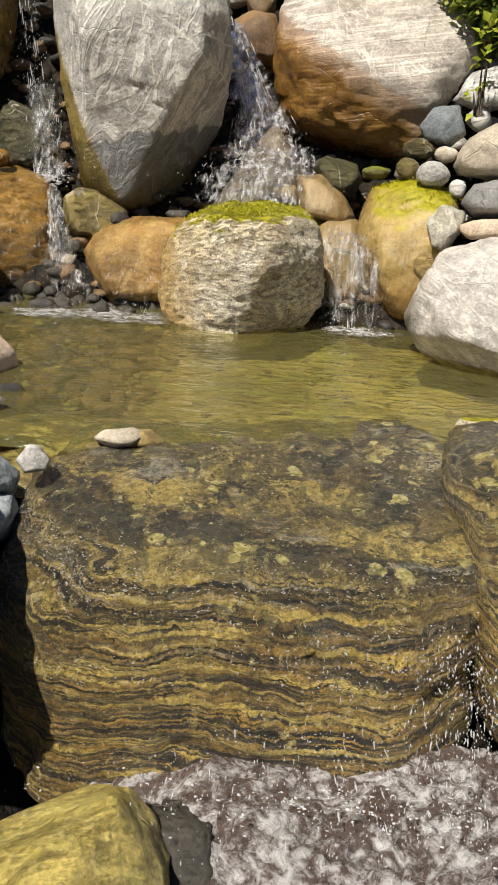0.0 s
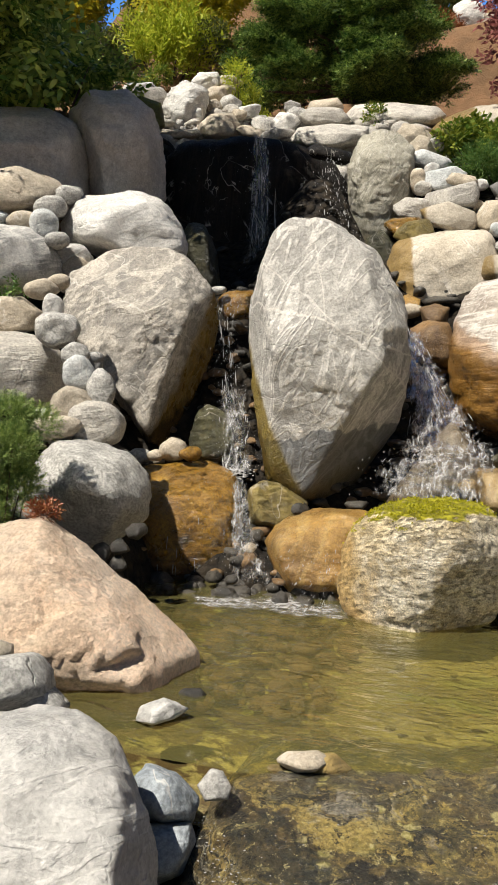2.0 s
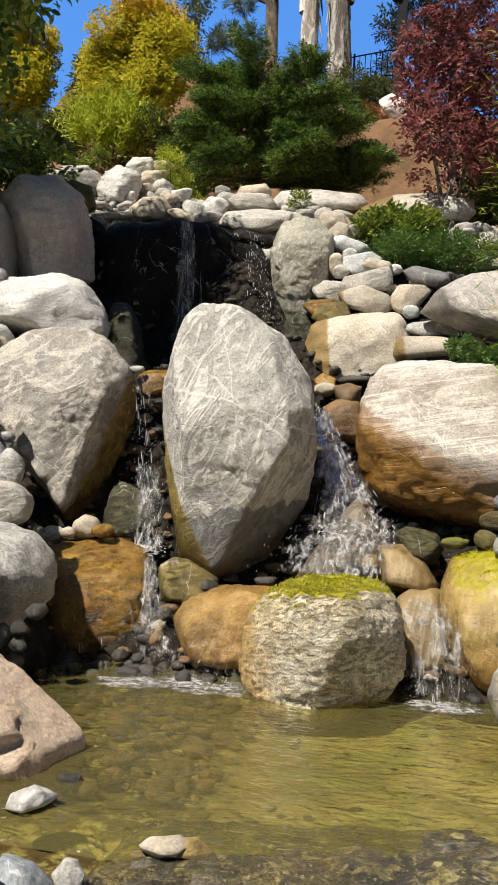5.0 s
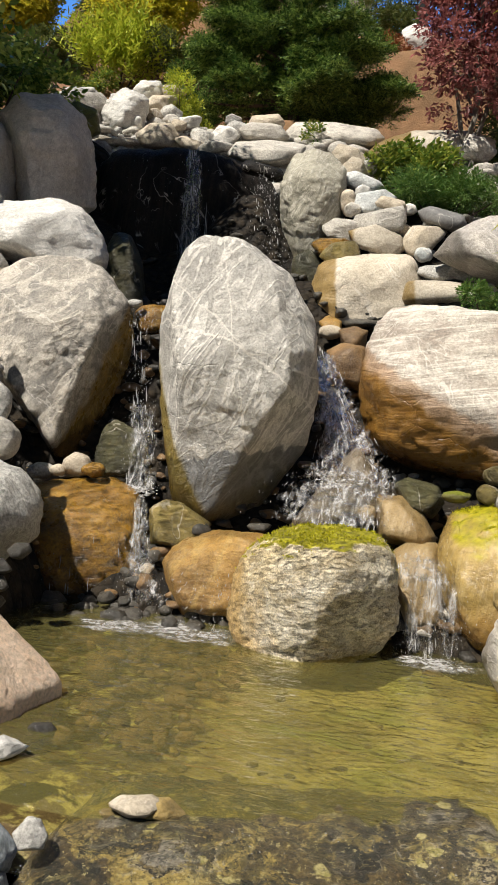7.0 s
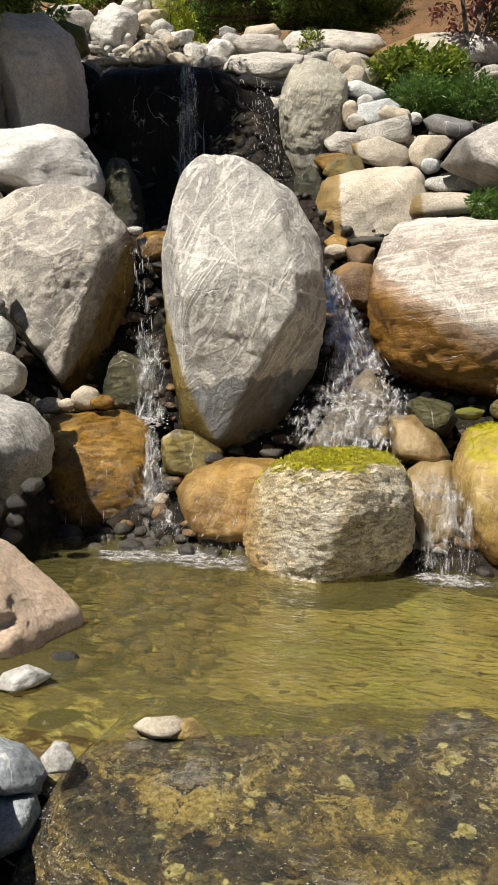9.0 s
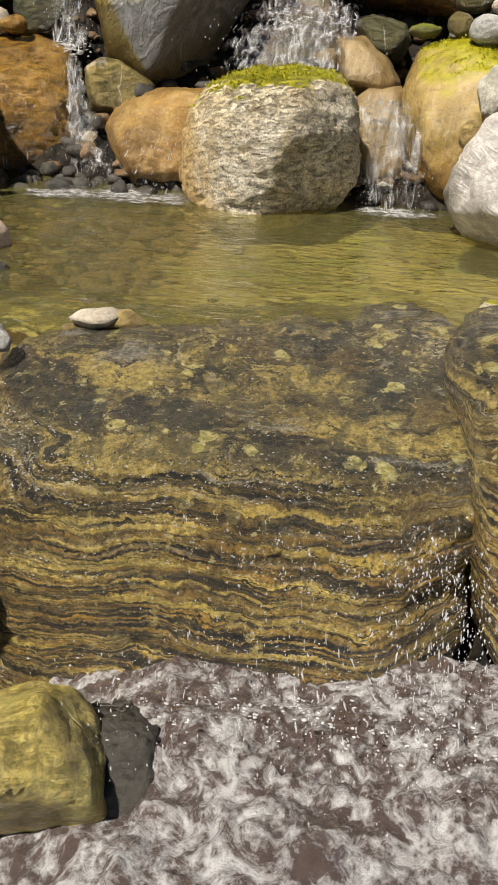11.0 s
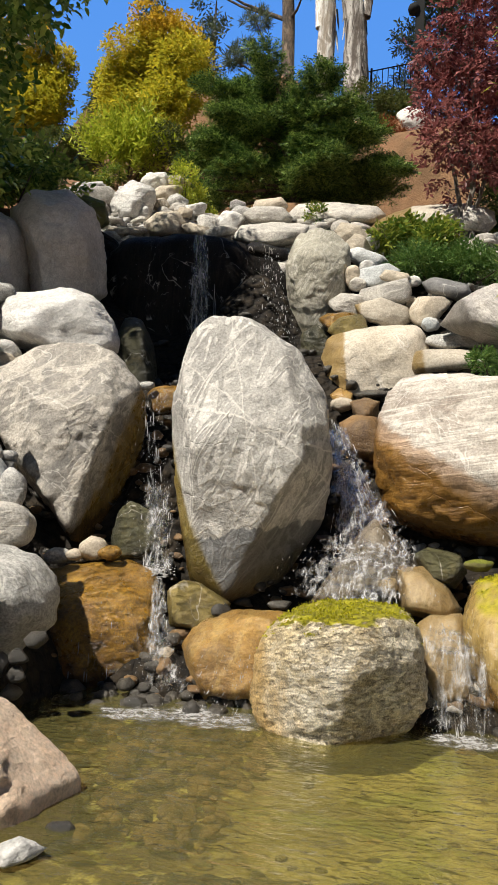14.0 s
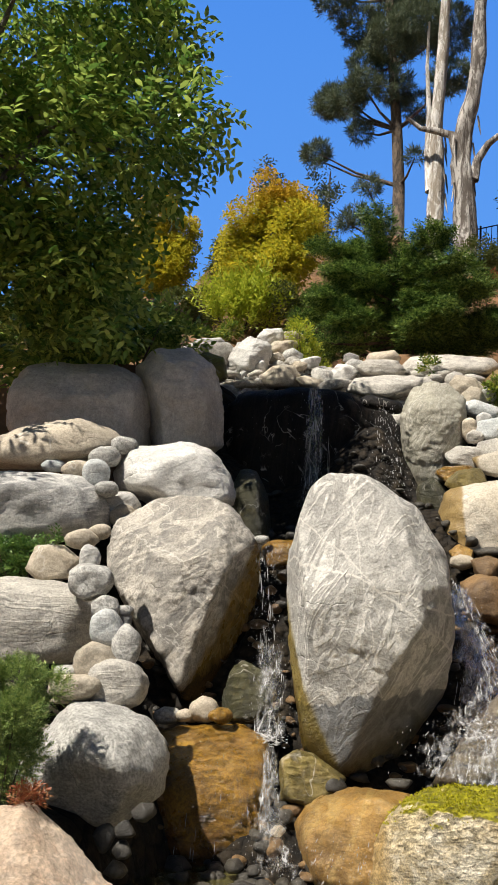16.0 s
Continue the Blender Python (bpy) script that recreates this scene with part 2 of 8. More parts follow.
stone("striped", (0.42, 0.385, 0.34), (0.26, 0.22, 0.185), (0.48, 0.45, 0.40), 0.8, (0, 9, 0), (0.5, 0.9, 15), (0.54, 0.51, 0.46), grain=0.2, relief=0.5, cracks=0.1, swirl=(0.5, (0, 9, 0), (0.5, 0.8, 7.0), 4.0, (0.60, 0.565, 0.51)),
      stains_shade=(((-0.47, 0, -0.88), 0.03, 0.05, 0.2, (0.34, 0.235, 0.15), 0.85, 0.45), ((-0.50, 0, -0.86), 0.10, 0.10, 0.26, (0.29, 0.18, 0.035), 0.95, 0.3), ((-0.2, 0, -0.98), 0.36, 0.12, 0.25, (0.16, 0.10, 0.03), 0.9, 0.28)))
# right side of pink: grey-white stone, lightened further to look sunlit
stone("pink", (0.62, 0.45, 0.315), (0.53, 0.42, 0.32), (0.66, 0.43, 0.28), 0.25, (0, 30, 0), (3, 3, 6), (0.60, 0.52, 0.43), grain=0.25, relief=1.0, cracks=0.0, threads=0.0,
      stains_shade=(((0.4, 0, -0.92), 0.16, 0.2, 0.35, (0.52, 0.49, 0.45), 0.6, 0.8), ((0.75, 0, 0.1), 0.06, 0.08, 0.3, (0.62, 0.59, 0.56), 0.85, 0.8)))
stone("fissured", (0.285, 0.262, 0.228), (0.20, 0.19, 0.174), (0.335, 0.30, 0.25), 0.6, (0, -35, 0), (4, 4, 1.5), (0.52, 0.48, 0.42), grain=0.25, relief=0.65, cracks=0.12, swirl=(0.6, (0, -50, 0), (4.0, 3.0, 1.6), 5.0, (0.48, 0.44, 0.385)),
      veins=(((0.4, 0, 0.9), 0.12, 0.008, 0.3, 0.4),), stains_shade=(((0.92, 0, -0.38), 0.30, 0.06, 0.30, (0.34, 0.22, 0.035), 0.9, 0.28), ((0.6, 0, -0.8), 0.50, 0.10, 0.2, (0.10, 0.07, 0.02), 0.9, 0.22)))
stone("white", (0.53, 0.515, 0.485), (0.40, 0.395, 0.38), (0.58, 0.56, 0.52), 0.3, (0, 20, 0), (2, 2, 8), (0.70, 0.68, 0.65), grain=0.15, relief=0.55, cracks=0.1, swirl=(0.3, (0, 20, 0), (2, 2, 6), 6.0, (0.74, 0.72, 0.69)))
stone("grey", (0.41, 0.40, 0.375), (0.28, 0.275, 0.26), (0.49, 0.48, 0.45), 0.15, (0, 15, 0), (2, 2, 7), (0.5, 0.48, 0.45), grain=0.35, relief=0.6, cracks=0.15, swirl=(0.35, (0, 40, 0), (4, 4, 1.6), 5.0, (0.54, 0.53, 0.50)))
stone("tangrey", (0.41, 0.385, 0.345), (0.28, 0.265, 0.24), (0.47, 0.44, 0.40), 0.4, (0, 6, 0), (1.5, 1.5, 9), (0.52, 0.49, 0.43), grain=0.25, relief=0.6, cracks=0.15, swirl=(0.35, (0, 8, 0), (1.8, 1.8, 5), 5.0, (0.56, 0.53, 0.47)))
stone("tan", (0.43, 0.37, 0.285), (0.31, 0.27, 0.21), (0.50, 0.44, 0.36), 0.2, (0, 10, 0), (2, 2, 6), (0.55, 0.5, 0.42), grain=0.2, relief=0.5, cracks=0.15)
stone("beige", (0.46, 0.41, 0.335), (0.37, 0.325, 0.255), (0.50, 0.445, 0.37), 0.2, (0, 4, 0), (1.5, 1.5, 8), (0.57, 0.53, 0.45), grain=0.2, relief=0.45, cracks=0.12,
      stains_shade=(((-1.0, 0, -0.1), 0.20, 0.03, 0.1, (0.24, 0.16, 0.03), 0.85, 0.35),))
stone("palepink", (0.46, 0.42, 0.375), (0.34, 0.32, 0.30), (0.56, 0.52, 0.47), 0.35, (0, -40, 0), (2, 2, 8), (0.6, 0.56, 0.52), grain=0.2, relief=0.55, cracks=0.15, swirl=(0.5, (0, -30, 0), (2, 2, 7), 7.0, (0.64, 0.60, 0.55)),
      stains_shade=(((-0.9, -0.2, -0.3), 0.34, 0.06, 0.2, (0.14, 0.13, 0.11), 0.7, 0.35),))
stone("streaked", (0.52, 0.51, 0.485), (0.18, 0.18, 0.18), (0.52, 0.5, 0.47), 0.7, (0, 18, 0), (1.2, 1.2, 7), (0.6, 0.58, 0.55), grain=0.2, relief=0.5, cracks=0.1)
stone("shadegrey", (0.66, 0.62, 0.56), (0.50, 0.465, 0.42), (0.58, 0.55, 0.51), 0.25, (0, 75, 0), (2, 2, 6), (0.36, 0.34, 0.31), grain=0.15, relief=0.45, cracks=0.15)
stone("greygreen", (0.38, 0.36, 0.29), (0.27, 0.255, 0.20), (0.46, 0.43, 0.36), 0.4, (0, 60, 0), (2, 2, 8), (0.5, 0.48, 0.42), grain=0.2, relief=0.55, cracks=0.15, swirl=(0.55, (0, 70, 0), (2, 2, 6), 7.0, (0.52, 0.49, 0.42)),
      stains_shade=(((-0.2, 0, -1.0), 0.34, 0.15, 0.3, (0.14, 0.11, 0.04), 0.8, 0.35),))
stone("darkgrey", (0.22, 0.215, 0.21), (0.13, 0.13, 0.13), (0.28, 0.27, 0.26), grain=0.2, relief=0.5)
stone("blue", (0.30, 0.335, 0.36), (0.19, 0.22, 0.25), (0.38, 0.41, 0.43), 0.2, (0, 30, 0), (2, 2, 7), (0.42, 0.44, 0.45), grain=0.3, relief=0.5)
stone("slate", (0.19, 0.21, 0.225), (0.10, 0.115, 0.13), (0.26, 0.28, 0.29), 0.25, (0, 60, 0), (2, 2, 7), (0.30, 0.32, 0.33), grain=0.3, relief=0.8)
stone("bluegrey", (0.45, 0.46, 0.455), (0.33, 0.355, 0.36), (0.52, 0.525, 0.51), 0.2, (0, 30, 0), (2, 2, 7), (0.5, 0.5, 0.5), grain=0.25, relief=0.5)
# lower half of amber: wet brown, darkened further with painted-in shade
stone("amber", (0.31, 0.165, 0.016), (0.10, 0.05, 0.009), (0.42, 0.25, 0.03), 0.3, (0, 84, 0), (2.0, 2.0, 4), (0.36, 0.20, 0.03), rough=0.3, grain=0.35, relief=0.8, cracks=0.1, wet=0.6, pits=0.6,
      stains_shade=(((-0.25, 0.1, -1.0), 0.02, 0.16, 0.34, (0.11, 0.055, 0.012), 0.85, 0.25),))
stone("ambermid", (0.36, 0.21, 0.055), (0.13, 0.07, 0.018), (0.44, 0.31, 0.13), 0.35, (0, 70, 0), (1.2, 1.2, 6), (0.46, 0.33, 0.12), rough=0.32, grain=0.2, relief=0.6, wet=0.5, pits=0.2)
stone("amberpale", (0.30, 0.215, 0.10), (0.17, 0.11, 0.04), (0.36, 0.28, 0.16), 0.3, (0, 80, 0), (1, 1, 8), (0.42, 0.33, 0.2), rough=0.32, grain=0.15, relief=0.5, wet=0.5)
stone("amberdark", (0.22, 0.13, 0.05), (0.10, 0.06, 0.03), (0.27, 0.18, 0.09), rough=0.5, grain=0.25, relief=0.7, wet=0.3)
stone("mossamber", (0.37, 0.26, 0.085), (0.17, 0.11, 0.03), (0.42, 0.34, 0.2), 0.4, (0, 80, 0), (1, 1, 8), (0.44, 0.34, 0.16), rough=0.25, grain=0.1, relief=0.45, wet=0.7,
      stains_shade=(((0.1, 0, -1.0), 0.05, 0.2, 0.3, AMBER, 0.6, 0.22),), moss=((0.40, 0.36, 0.010), 0.5, 0.85))
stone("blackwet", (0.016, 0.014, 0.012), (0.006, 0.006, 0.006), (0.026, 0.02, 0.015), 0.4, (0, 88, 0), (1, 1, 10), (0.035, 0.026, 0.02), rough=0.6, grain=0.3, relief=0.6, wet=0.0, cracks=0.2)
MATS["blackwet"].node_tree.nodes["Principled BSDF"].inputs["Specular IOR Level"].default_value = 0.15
stone("darkwet", (0.06, 0.053, 0.042), (0.024, 0.022, 0.019), (0.10, 0.085, 0.06), grain=0.25, rough=0.5, relief=0.7, wet=0.3)
stone("wetgrey", (0.26, 0.22, 0.16), (0.14, 0.11, 0.075), (0.34, 0.3, 0.24), rough=0.28, grain=0.15, relief=0.6, wet=0.6)
stone("darkgreen", (0.085, 0.08, 0.035), (0.03, 0.03, 0.016), (0.24, 0.19, 0.06), rough=0.45, grain=0.12, relief=0.9, pits=0.6)
stone("algaedark", (0.22, 0.17, 0.05), (0.09, 0.075, 0.03), (0.32, 0.22, 0.07), rough=0.4, grain=0.15, relief=0.9, pits=0.6)
stone("mossdk", (0.17, 0.16, 0.03), (0.08, 0.075, 0.025), (0.26, 0.2, 0.06), rough=0.6, grain=0.1, relief=0.9, moss=((0.2, 0.22, 0.015), 0.3, 0.7))
stone("algae", (0.68, 0.54, 0.17), (0.38, 0.30, 0.07), (0.70, 0.60, 0.28), 0.3, (0, 60, 0), (2, 2, 6), (0.3, 0.26, 0.05), rough=0.35, grain=0.35, relief=0.8, wet=0.4, cracks=0.12, pits=0.4)
stone("ochre", (0.38, 0.28, 0.10), (0.22, 0.15, 0.05), (0.46, 0.36, 0.17), rough=0.5, grain=0.2, relief=0.7, pits=0.4)


def banded():
    """Wet gneiss: wavy ochre, olive and black bands that swirl on the flat top."""
    m = Nodes("gneiss")
    p = m.place()
    warp = m.add("TexNoise", {"Vector": m.place((0, 0, 0), (1.0, 1.3, 1.0)), "Scale": 2.2, "Detail": 3.0, "Roughness": 0.5}).outputs[1]
    w2 = m.add("TexNoise", {"Vector": p, "Scale": 10.0, "Detail": 7.0, "Roughness": 0.7}).outputs[1]
    q = m.add("VectorMath", {0: p, 1: m.add("VectorMath", {0: warp, 1: (0.05, 0.05, 0.16)}, operation="MULTIPLY").outputs[0]}, operation="ADD").outputs[0]
    q = m.add("VectorMath", {0: q, 1: m.add("VectorMath", {0: w2, 1: (0.05, 0.05, 0.065)}, operation="MULTIPLY").outputs[0]}, operation="ADD").outputs[0]
    q = m.add("Mapping", {"Vector": q, "Rotation": (radians(12), radians(3), 0), "Scale": (1.1, 1.1, 36.0)}).outputs[0]
    s = m.noise(q, 1.0, 9, 0.66, 0.15)
    t = m.noise(q, 2.6, 9, 0.72, 0.15)
    low = m.ramp(m.add("SeparateXYZ", {0: p}).outputs[2], 0.30, 0.05)
    patch = m.noise(p, 2.6, 4, 0.55)
    col = m.mix(m.ramp(s, 0.38, 0.58), (0.022, 0.021, 0.017), (0.125, 0.095, 0.04))
    col = m.mix(m.math("MULTIPLY", m.ramp(t, 0.47, 0.57), m.add("Mix", {0: low, 2: 0.14, 3: 0.95}).outputs[0]), col, (0.37, 0.225, 0.045))
    col = m.mix(m.math("MULTIPLY", m.ramp(s, 0.535, 0.575), m.add("Mix", {0: low, 2: 0.45, 3: 0.95}).outputs[0]), col, (0.52, 0.385, 0.095))
    # stretches where the bands fade into plain olive brown, and grey-white seams over the brow
    fade = m.ramp(m.noise(m.place((0, 8, 0), (1.6, 1.6, 5.0)), 2.1, 6, 0.65, 0.4), 0.50, 0.60)
    col = m.mix(m.math("MULTIPLY", fade, 0.5), col, (0.085, 0.055, 0.018))
    seam = m.math("MULTIPLY", m.ramp(m.noise(q, 1.7, 10, 0.75, 0.2), 0.54, 0.60), m.math("SUBTRACT", 1.0, m.math("MULTIPLY", low, 0.8)))
    col = m.mix(m.math("MULTIPLY", seam, 0.45), col, (0.40, 0.375, 0.31))
    col = m.mix(m.math("MULTIPLY", m.ramp(t, 0.475, 0.425), 0.95), col, (0.018, 0.016, 0.012))
    col = m.mix(m.math("MULTIPLY", m.ramp(patch, 0.50, 0.66), m.math("MULTIPLY", low, 0.4)), col, m.mix(1.0, col, (1.5, 1.25, 0.6), "MULTIPLY"))
    col = m.mix(m.math("MULTIPLY", m.ramp(m.noise(p, 17.0, 8, 0.75), 0.585, 0.65), 0.8), col, (0.42, 0.33, 0.11))
    fine = m.noise(p, 75.0, 5, 0.75)
    col = m.mix(1.0, col, m.math("ADD", 0.45, m.math("MULTIPLY", m.ramp(fine, 0.3, 0.7), 1.1)), "MULTIPLY")
    # round spots of pale lichen
    vor = m.add("TexVoronoi", {"Vector": m.add("VectorMath", {0: p, 1: m.add("VectorMath", {0: m.add("TexNoise", {"Vector": p, "Scale": 22.0, "Detail": 5.0}).outputs[1], 1: (0.05, 0.05, 0.05)}, operation="MULTIPLY").outputs[0]}, operation="ADD").outputs[0], "Scale": 13.0}).outputs["Distance"]
    lichen = m.math("MULTIPLY", m.ramp(vor, 0.30, 0.24), m.ramp(m.noise(p, 5.0, 4, 0.6), 0.50, 0.56))
    # pale crusts, black pools and speckle, most of them on the flat top
    flat = m.ramp(m.add("SeparateXYZ", {0: m.add("NewGeometry").outputs["Normal"]}).outputs[2], 0.55, 0.9)
    crust = m.math("MULTIPLY", m.ramp(m.noise(p, 10.0, 12, 0.8, 0.5), 0.56, 0.585), m.math("ADD", 0.2, m.math("MULTIPLY", flat, 0.8)))
    col = m.mix(m.math("MULTIPLY", crust, 0.65), col, m.mix(m.ramp(m.noise(p, 30.0, 5, 0.7), 0.4, 0.6), (0.22, 0.17, 0.04), (0.46, 0.38, 0.15)))
    col = m.mix(m.math("MULTIPLY", m.ramp(m.noise(p, 7.0, 12, 0.8, 0.8), 0.51, 0.475), m.math("ADD", 0.15, m.math("MULTIPLY", flat, 0.45))), col, (0.028, 0.030, 0.021))
    col = m.mix(m.math("MULTIPLY", lichen, m.math("ADD", 0.15, m.math("MULTIPLY", flat, 0.7))), col, m.mix(m.ramp(m.noise(p, 60.0, 4, 0.7), 0.4, 0.6), (0.30, 0.26, 0.06), (0.58, 0.50, 0.22)))
    speck = m.noise(p, 48.0, 4, 0.8)
    col = m.mix(m.math("MULTIPLY", m.ramp(speck, 0.60, 0.66), 0.8), col, (0.5, 0.43, 0.2))
    col = m.mix(m.math("MULTIPLY", m.ramp(speck, 0.42, 0.36), 0.85), col, (0.01, 0.01, 0.009))
    film = m.noise(m.place((0, 0, 0), (1, 1, 0.6)), 100.0, 4, 0.6, 0.4)
    height = m.math("ADD", m.math("ADD", m.math("MULTIPLY", t, 0.9), m.math("MULTIPLY", fine, 0.35)), m.math("MULTIPLY", s, 0.5))
    bump = m.add("Bump", {"Height": height, "Strength": 0.9, "Distance": 0.027}).outputs[0]
    coat = m.add("Bump", {"Height": film, "Strength": 1.0, "Distance": 0.022}).outputs[0]
    m.set(Base_Color=col, Roughness=0.45, Normal=bump, Coat_Normal=coat)
    m.bsdf.inputs["Specular IOR Level"].default_value = 0.4
    m.bsdf.inputs["Coat Weight"].default_value = 1.0
    m.bsdf.inputs["Coat Roughness"].default_value = 0.12
    m.bsdf.inputs["Coat IOR"].default_value = 1.45
    return m.mat


banded()


def foliage(name, colour, other, third=None, gradient=None, translucent=0.35, rough=0.45):
    """Leaves: each its own shade; gradient = (low z, high z) turns from colour to third over the plant's height."""
    m = Nodes(name)
    isl = m.add("NewGeometry").outputs["Random Per Island"]
    col = m.mix(m.math("POWER", isl, 1.6), colour, other)
    if third:
        z = m.add("SeparateXYZ", {0: m.add("TexCoord").outputs["Object"]}).outputs[2]
        z = m.math("ADD", z, m.math("MULTIPLY", m.math("SUBTRACT", m.noise(m.place(), 1.6, 4), 0.5), (gradient[1] - gradient[0]) * 1.2))
        col = m.mix(m.ramp(z, *gradient), col, m.mix(isl, third, tuple(c * 0.7 for c in third)))
    m.set(Base_Color=col, Roughness=rough)
    m.bsdf.inputs["Specular IOR Level"].default_value = 0.35
    tr = m.add("BsdfTranslucent", {"Color": col})
    mx = m.add("MixShader", {0: translucent, 1: m.bsdf.outputs[0], 2: tr.outputs[0]})
    m.t.links.new(mx.outputs[0], m.out.inputs[0])
    return m.mat


foliage("leaf_dark", (0.09, 0.19, 0.035), (0.54, 0.66, 0.15), translucent=0.37, rough=0.26)
foliage("leaf_autumn", (0.35, 0.35, 0.03), (0.64, 0.52, 0.04), (0.74, 0.40, 0.04), (1.4, 3.2), 0.45)
foliage("leaf_moss", (0.26, 0.25, 0.006), (0.46, 0.42, 0.01), translucent=0.2, rough=0.7)
foliage("leaf_fern", (0.28, 0.36, 0.028), (0.55, 0.56, 0.06), translucent=0.45)
foliage("leaf_conifer", (0.028, 0.08, 0.02), (0.30, 0.41, 0.09), translucent=0.22, rough=0.6)
foliage("leaf_pine", (0.07, 0.10, 0.055), (0.17, 0.20, 0.11), translucent=0.2, rough=0.6)
foliage("leaf_red", (0.13, 0.04, 0.04), (0.42, 0.155, 0.14), translucent=0.4)
foliage("leaf_juniper", (0.12, 0.20, 0.05), (0.40, 0.48, 0.14), translucent=0.2, rough=0.6)
foliage("leaf_green", (0.08, 0.15, 0.022), (0.36, 0.38, 0.06), translucent=0.35)
foliage("leaf_mat", (0.06, 0.145, 0.03), (0.20, 0.29, 0.07), translucent=0.25)
foliage("leaf_rust", (0.25, 0.07, 0.03), (0.30, 0.15, 0.06), translucent=0.2)
foliage("leaf_olive", (0.08, 0.11, 0.03), (0.16, 0.16, 0.05), translucent=0.3)


def bark(name, light, dark, stretch, rough=0.85):
    m = Nodes(name)
    p = m.place((0, 0, 0), (1, 1, stretch))
    n = m.noise(p, 9.0, 7, 0.65, 0.8)
    f = m.noise(p, 40.0, 4, 0.6)
    flake = m.noise(m.place((0, 0, 0), (1, 1, 0.45)), 4.0, 8, 0.7, 1.2)
    col = m.mix(m.ramp(n, 0.40, 0.58), dark, light)
    col = m.mix(m.math("MULTIPLY", m.ramp(flake, 0.50, 0.44), 0.75), col, tuple(c * 0.8 for c in dark))
    bump = m.add("Bump", {"Height": m.math("ADD", m.math("ADD", n, m.math("MULTIPLY", f, 0.3)), flake), "Strength": 1.0, "Distance": 0.08}).outputs[0]
    m.set(Base_Color=col, Roughness=rough, Normal=bump)


bark("bark_brown", (0.17, 0.12, 0.08), (0.06, 0.045, 0.032), 0.35)
bark("bark_grey", (0.26, 0.23, 0.19), (0.12, 0.10, 0.08), 0.3)
bark("bark_pale", (0.76, 0.73, 0.68), (0.38, 0.32, 0.25), 0.18)
bark("bark_shaggy", (0.56, 0.52, 0.47), (0.13, 0.105, 0.085), 0.15)


def simple(name, colour, other, scale, rough, relief, metal=0.0):
    m = Nodes(name)
    p = m.place()
    n = m.noise(p, scale, 7, 0.65, 0.5)
    f = m.noise(p, scale * 9, 5, 0.7)
    col = m.mix(m.ramp(n, 0.35, 0.65), colour, other)
    col = m.mix(m.math("MULTIPLY", m.ramp(f, 0.5, 0.7), 0.4), col, tuple(c * 0.55 for c in colour))
    bump = m.add("Bump", {"Height": m.math("ADD", n, m.math("MULTIPLY", f, 0.5)), "Strength": relief, "Distance": 0.03}).outputs[0]
    m.set(Base_Color=col, Roughness=rough, Normal=bump, Metallic=metal)


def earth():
    """Wet bank round the stream, near-black to carry the shade between rocks, giving way to bare brown soil away from
    it.
    """
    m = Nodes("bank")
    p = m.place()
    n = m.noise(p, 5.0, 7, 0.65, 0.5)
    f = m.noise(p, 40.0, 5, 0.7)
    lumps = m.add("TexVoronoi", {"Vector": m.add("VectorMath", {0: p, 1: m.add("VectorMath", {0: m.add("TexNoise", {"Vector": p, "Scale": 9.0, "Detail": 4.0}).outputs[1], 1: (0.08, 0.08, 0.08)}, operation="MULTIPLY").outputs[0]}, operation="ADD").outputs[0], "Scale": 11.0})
    # near-black wet tones hold the shadow of the gaps between rocks
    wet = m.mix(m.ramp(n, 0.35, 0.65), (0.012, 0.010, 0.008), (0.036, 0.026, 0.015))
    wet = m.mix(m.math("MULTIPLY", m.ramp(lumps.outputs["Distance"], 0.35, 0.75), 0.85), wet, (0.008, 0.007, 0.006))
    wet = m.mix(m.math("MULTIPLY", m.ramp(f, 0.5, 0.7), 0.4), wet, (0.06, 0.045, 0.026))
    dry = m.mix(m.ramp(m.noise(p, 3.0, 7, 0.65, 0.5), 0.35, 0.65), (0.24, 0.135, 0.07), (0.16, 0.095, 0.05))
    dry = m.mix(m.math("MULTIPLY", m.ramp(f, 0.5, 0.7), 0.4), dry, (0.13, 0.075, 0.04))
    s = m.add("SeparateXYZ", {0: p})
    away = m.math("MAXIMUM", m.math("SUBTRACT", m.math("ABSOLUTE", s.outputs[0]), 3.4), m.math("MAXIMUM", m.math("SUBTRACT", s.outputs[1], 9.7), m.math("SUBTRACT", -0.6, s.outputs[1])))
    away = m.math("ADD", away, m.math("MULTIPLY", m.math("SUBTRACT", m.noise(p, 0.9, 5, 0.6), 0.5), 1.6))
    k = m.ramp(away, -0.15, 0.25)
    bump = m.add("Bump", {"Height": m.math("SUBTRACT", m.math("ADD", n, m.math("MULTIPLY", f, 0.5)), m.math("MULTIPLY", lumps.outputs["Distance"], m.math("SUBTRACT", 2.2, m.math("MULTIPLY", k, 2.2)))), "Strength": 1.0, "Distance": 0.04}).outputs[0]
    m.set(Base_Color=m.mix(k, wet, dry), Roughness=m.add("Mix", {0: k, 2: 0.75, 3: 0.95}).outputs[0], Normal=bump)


earth()
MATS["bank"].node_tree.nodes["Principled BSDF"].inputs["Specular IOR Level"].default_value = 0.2


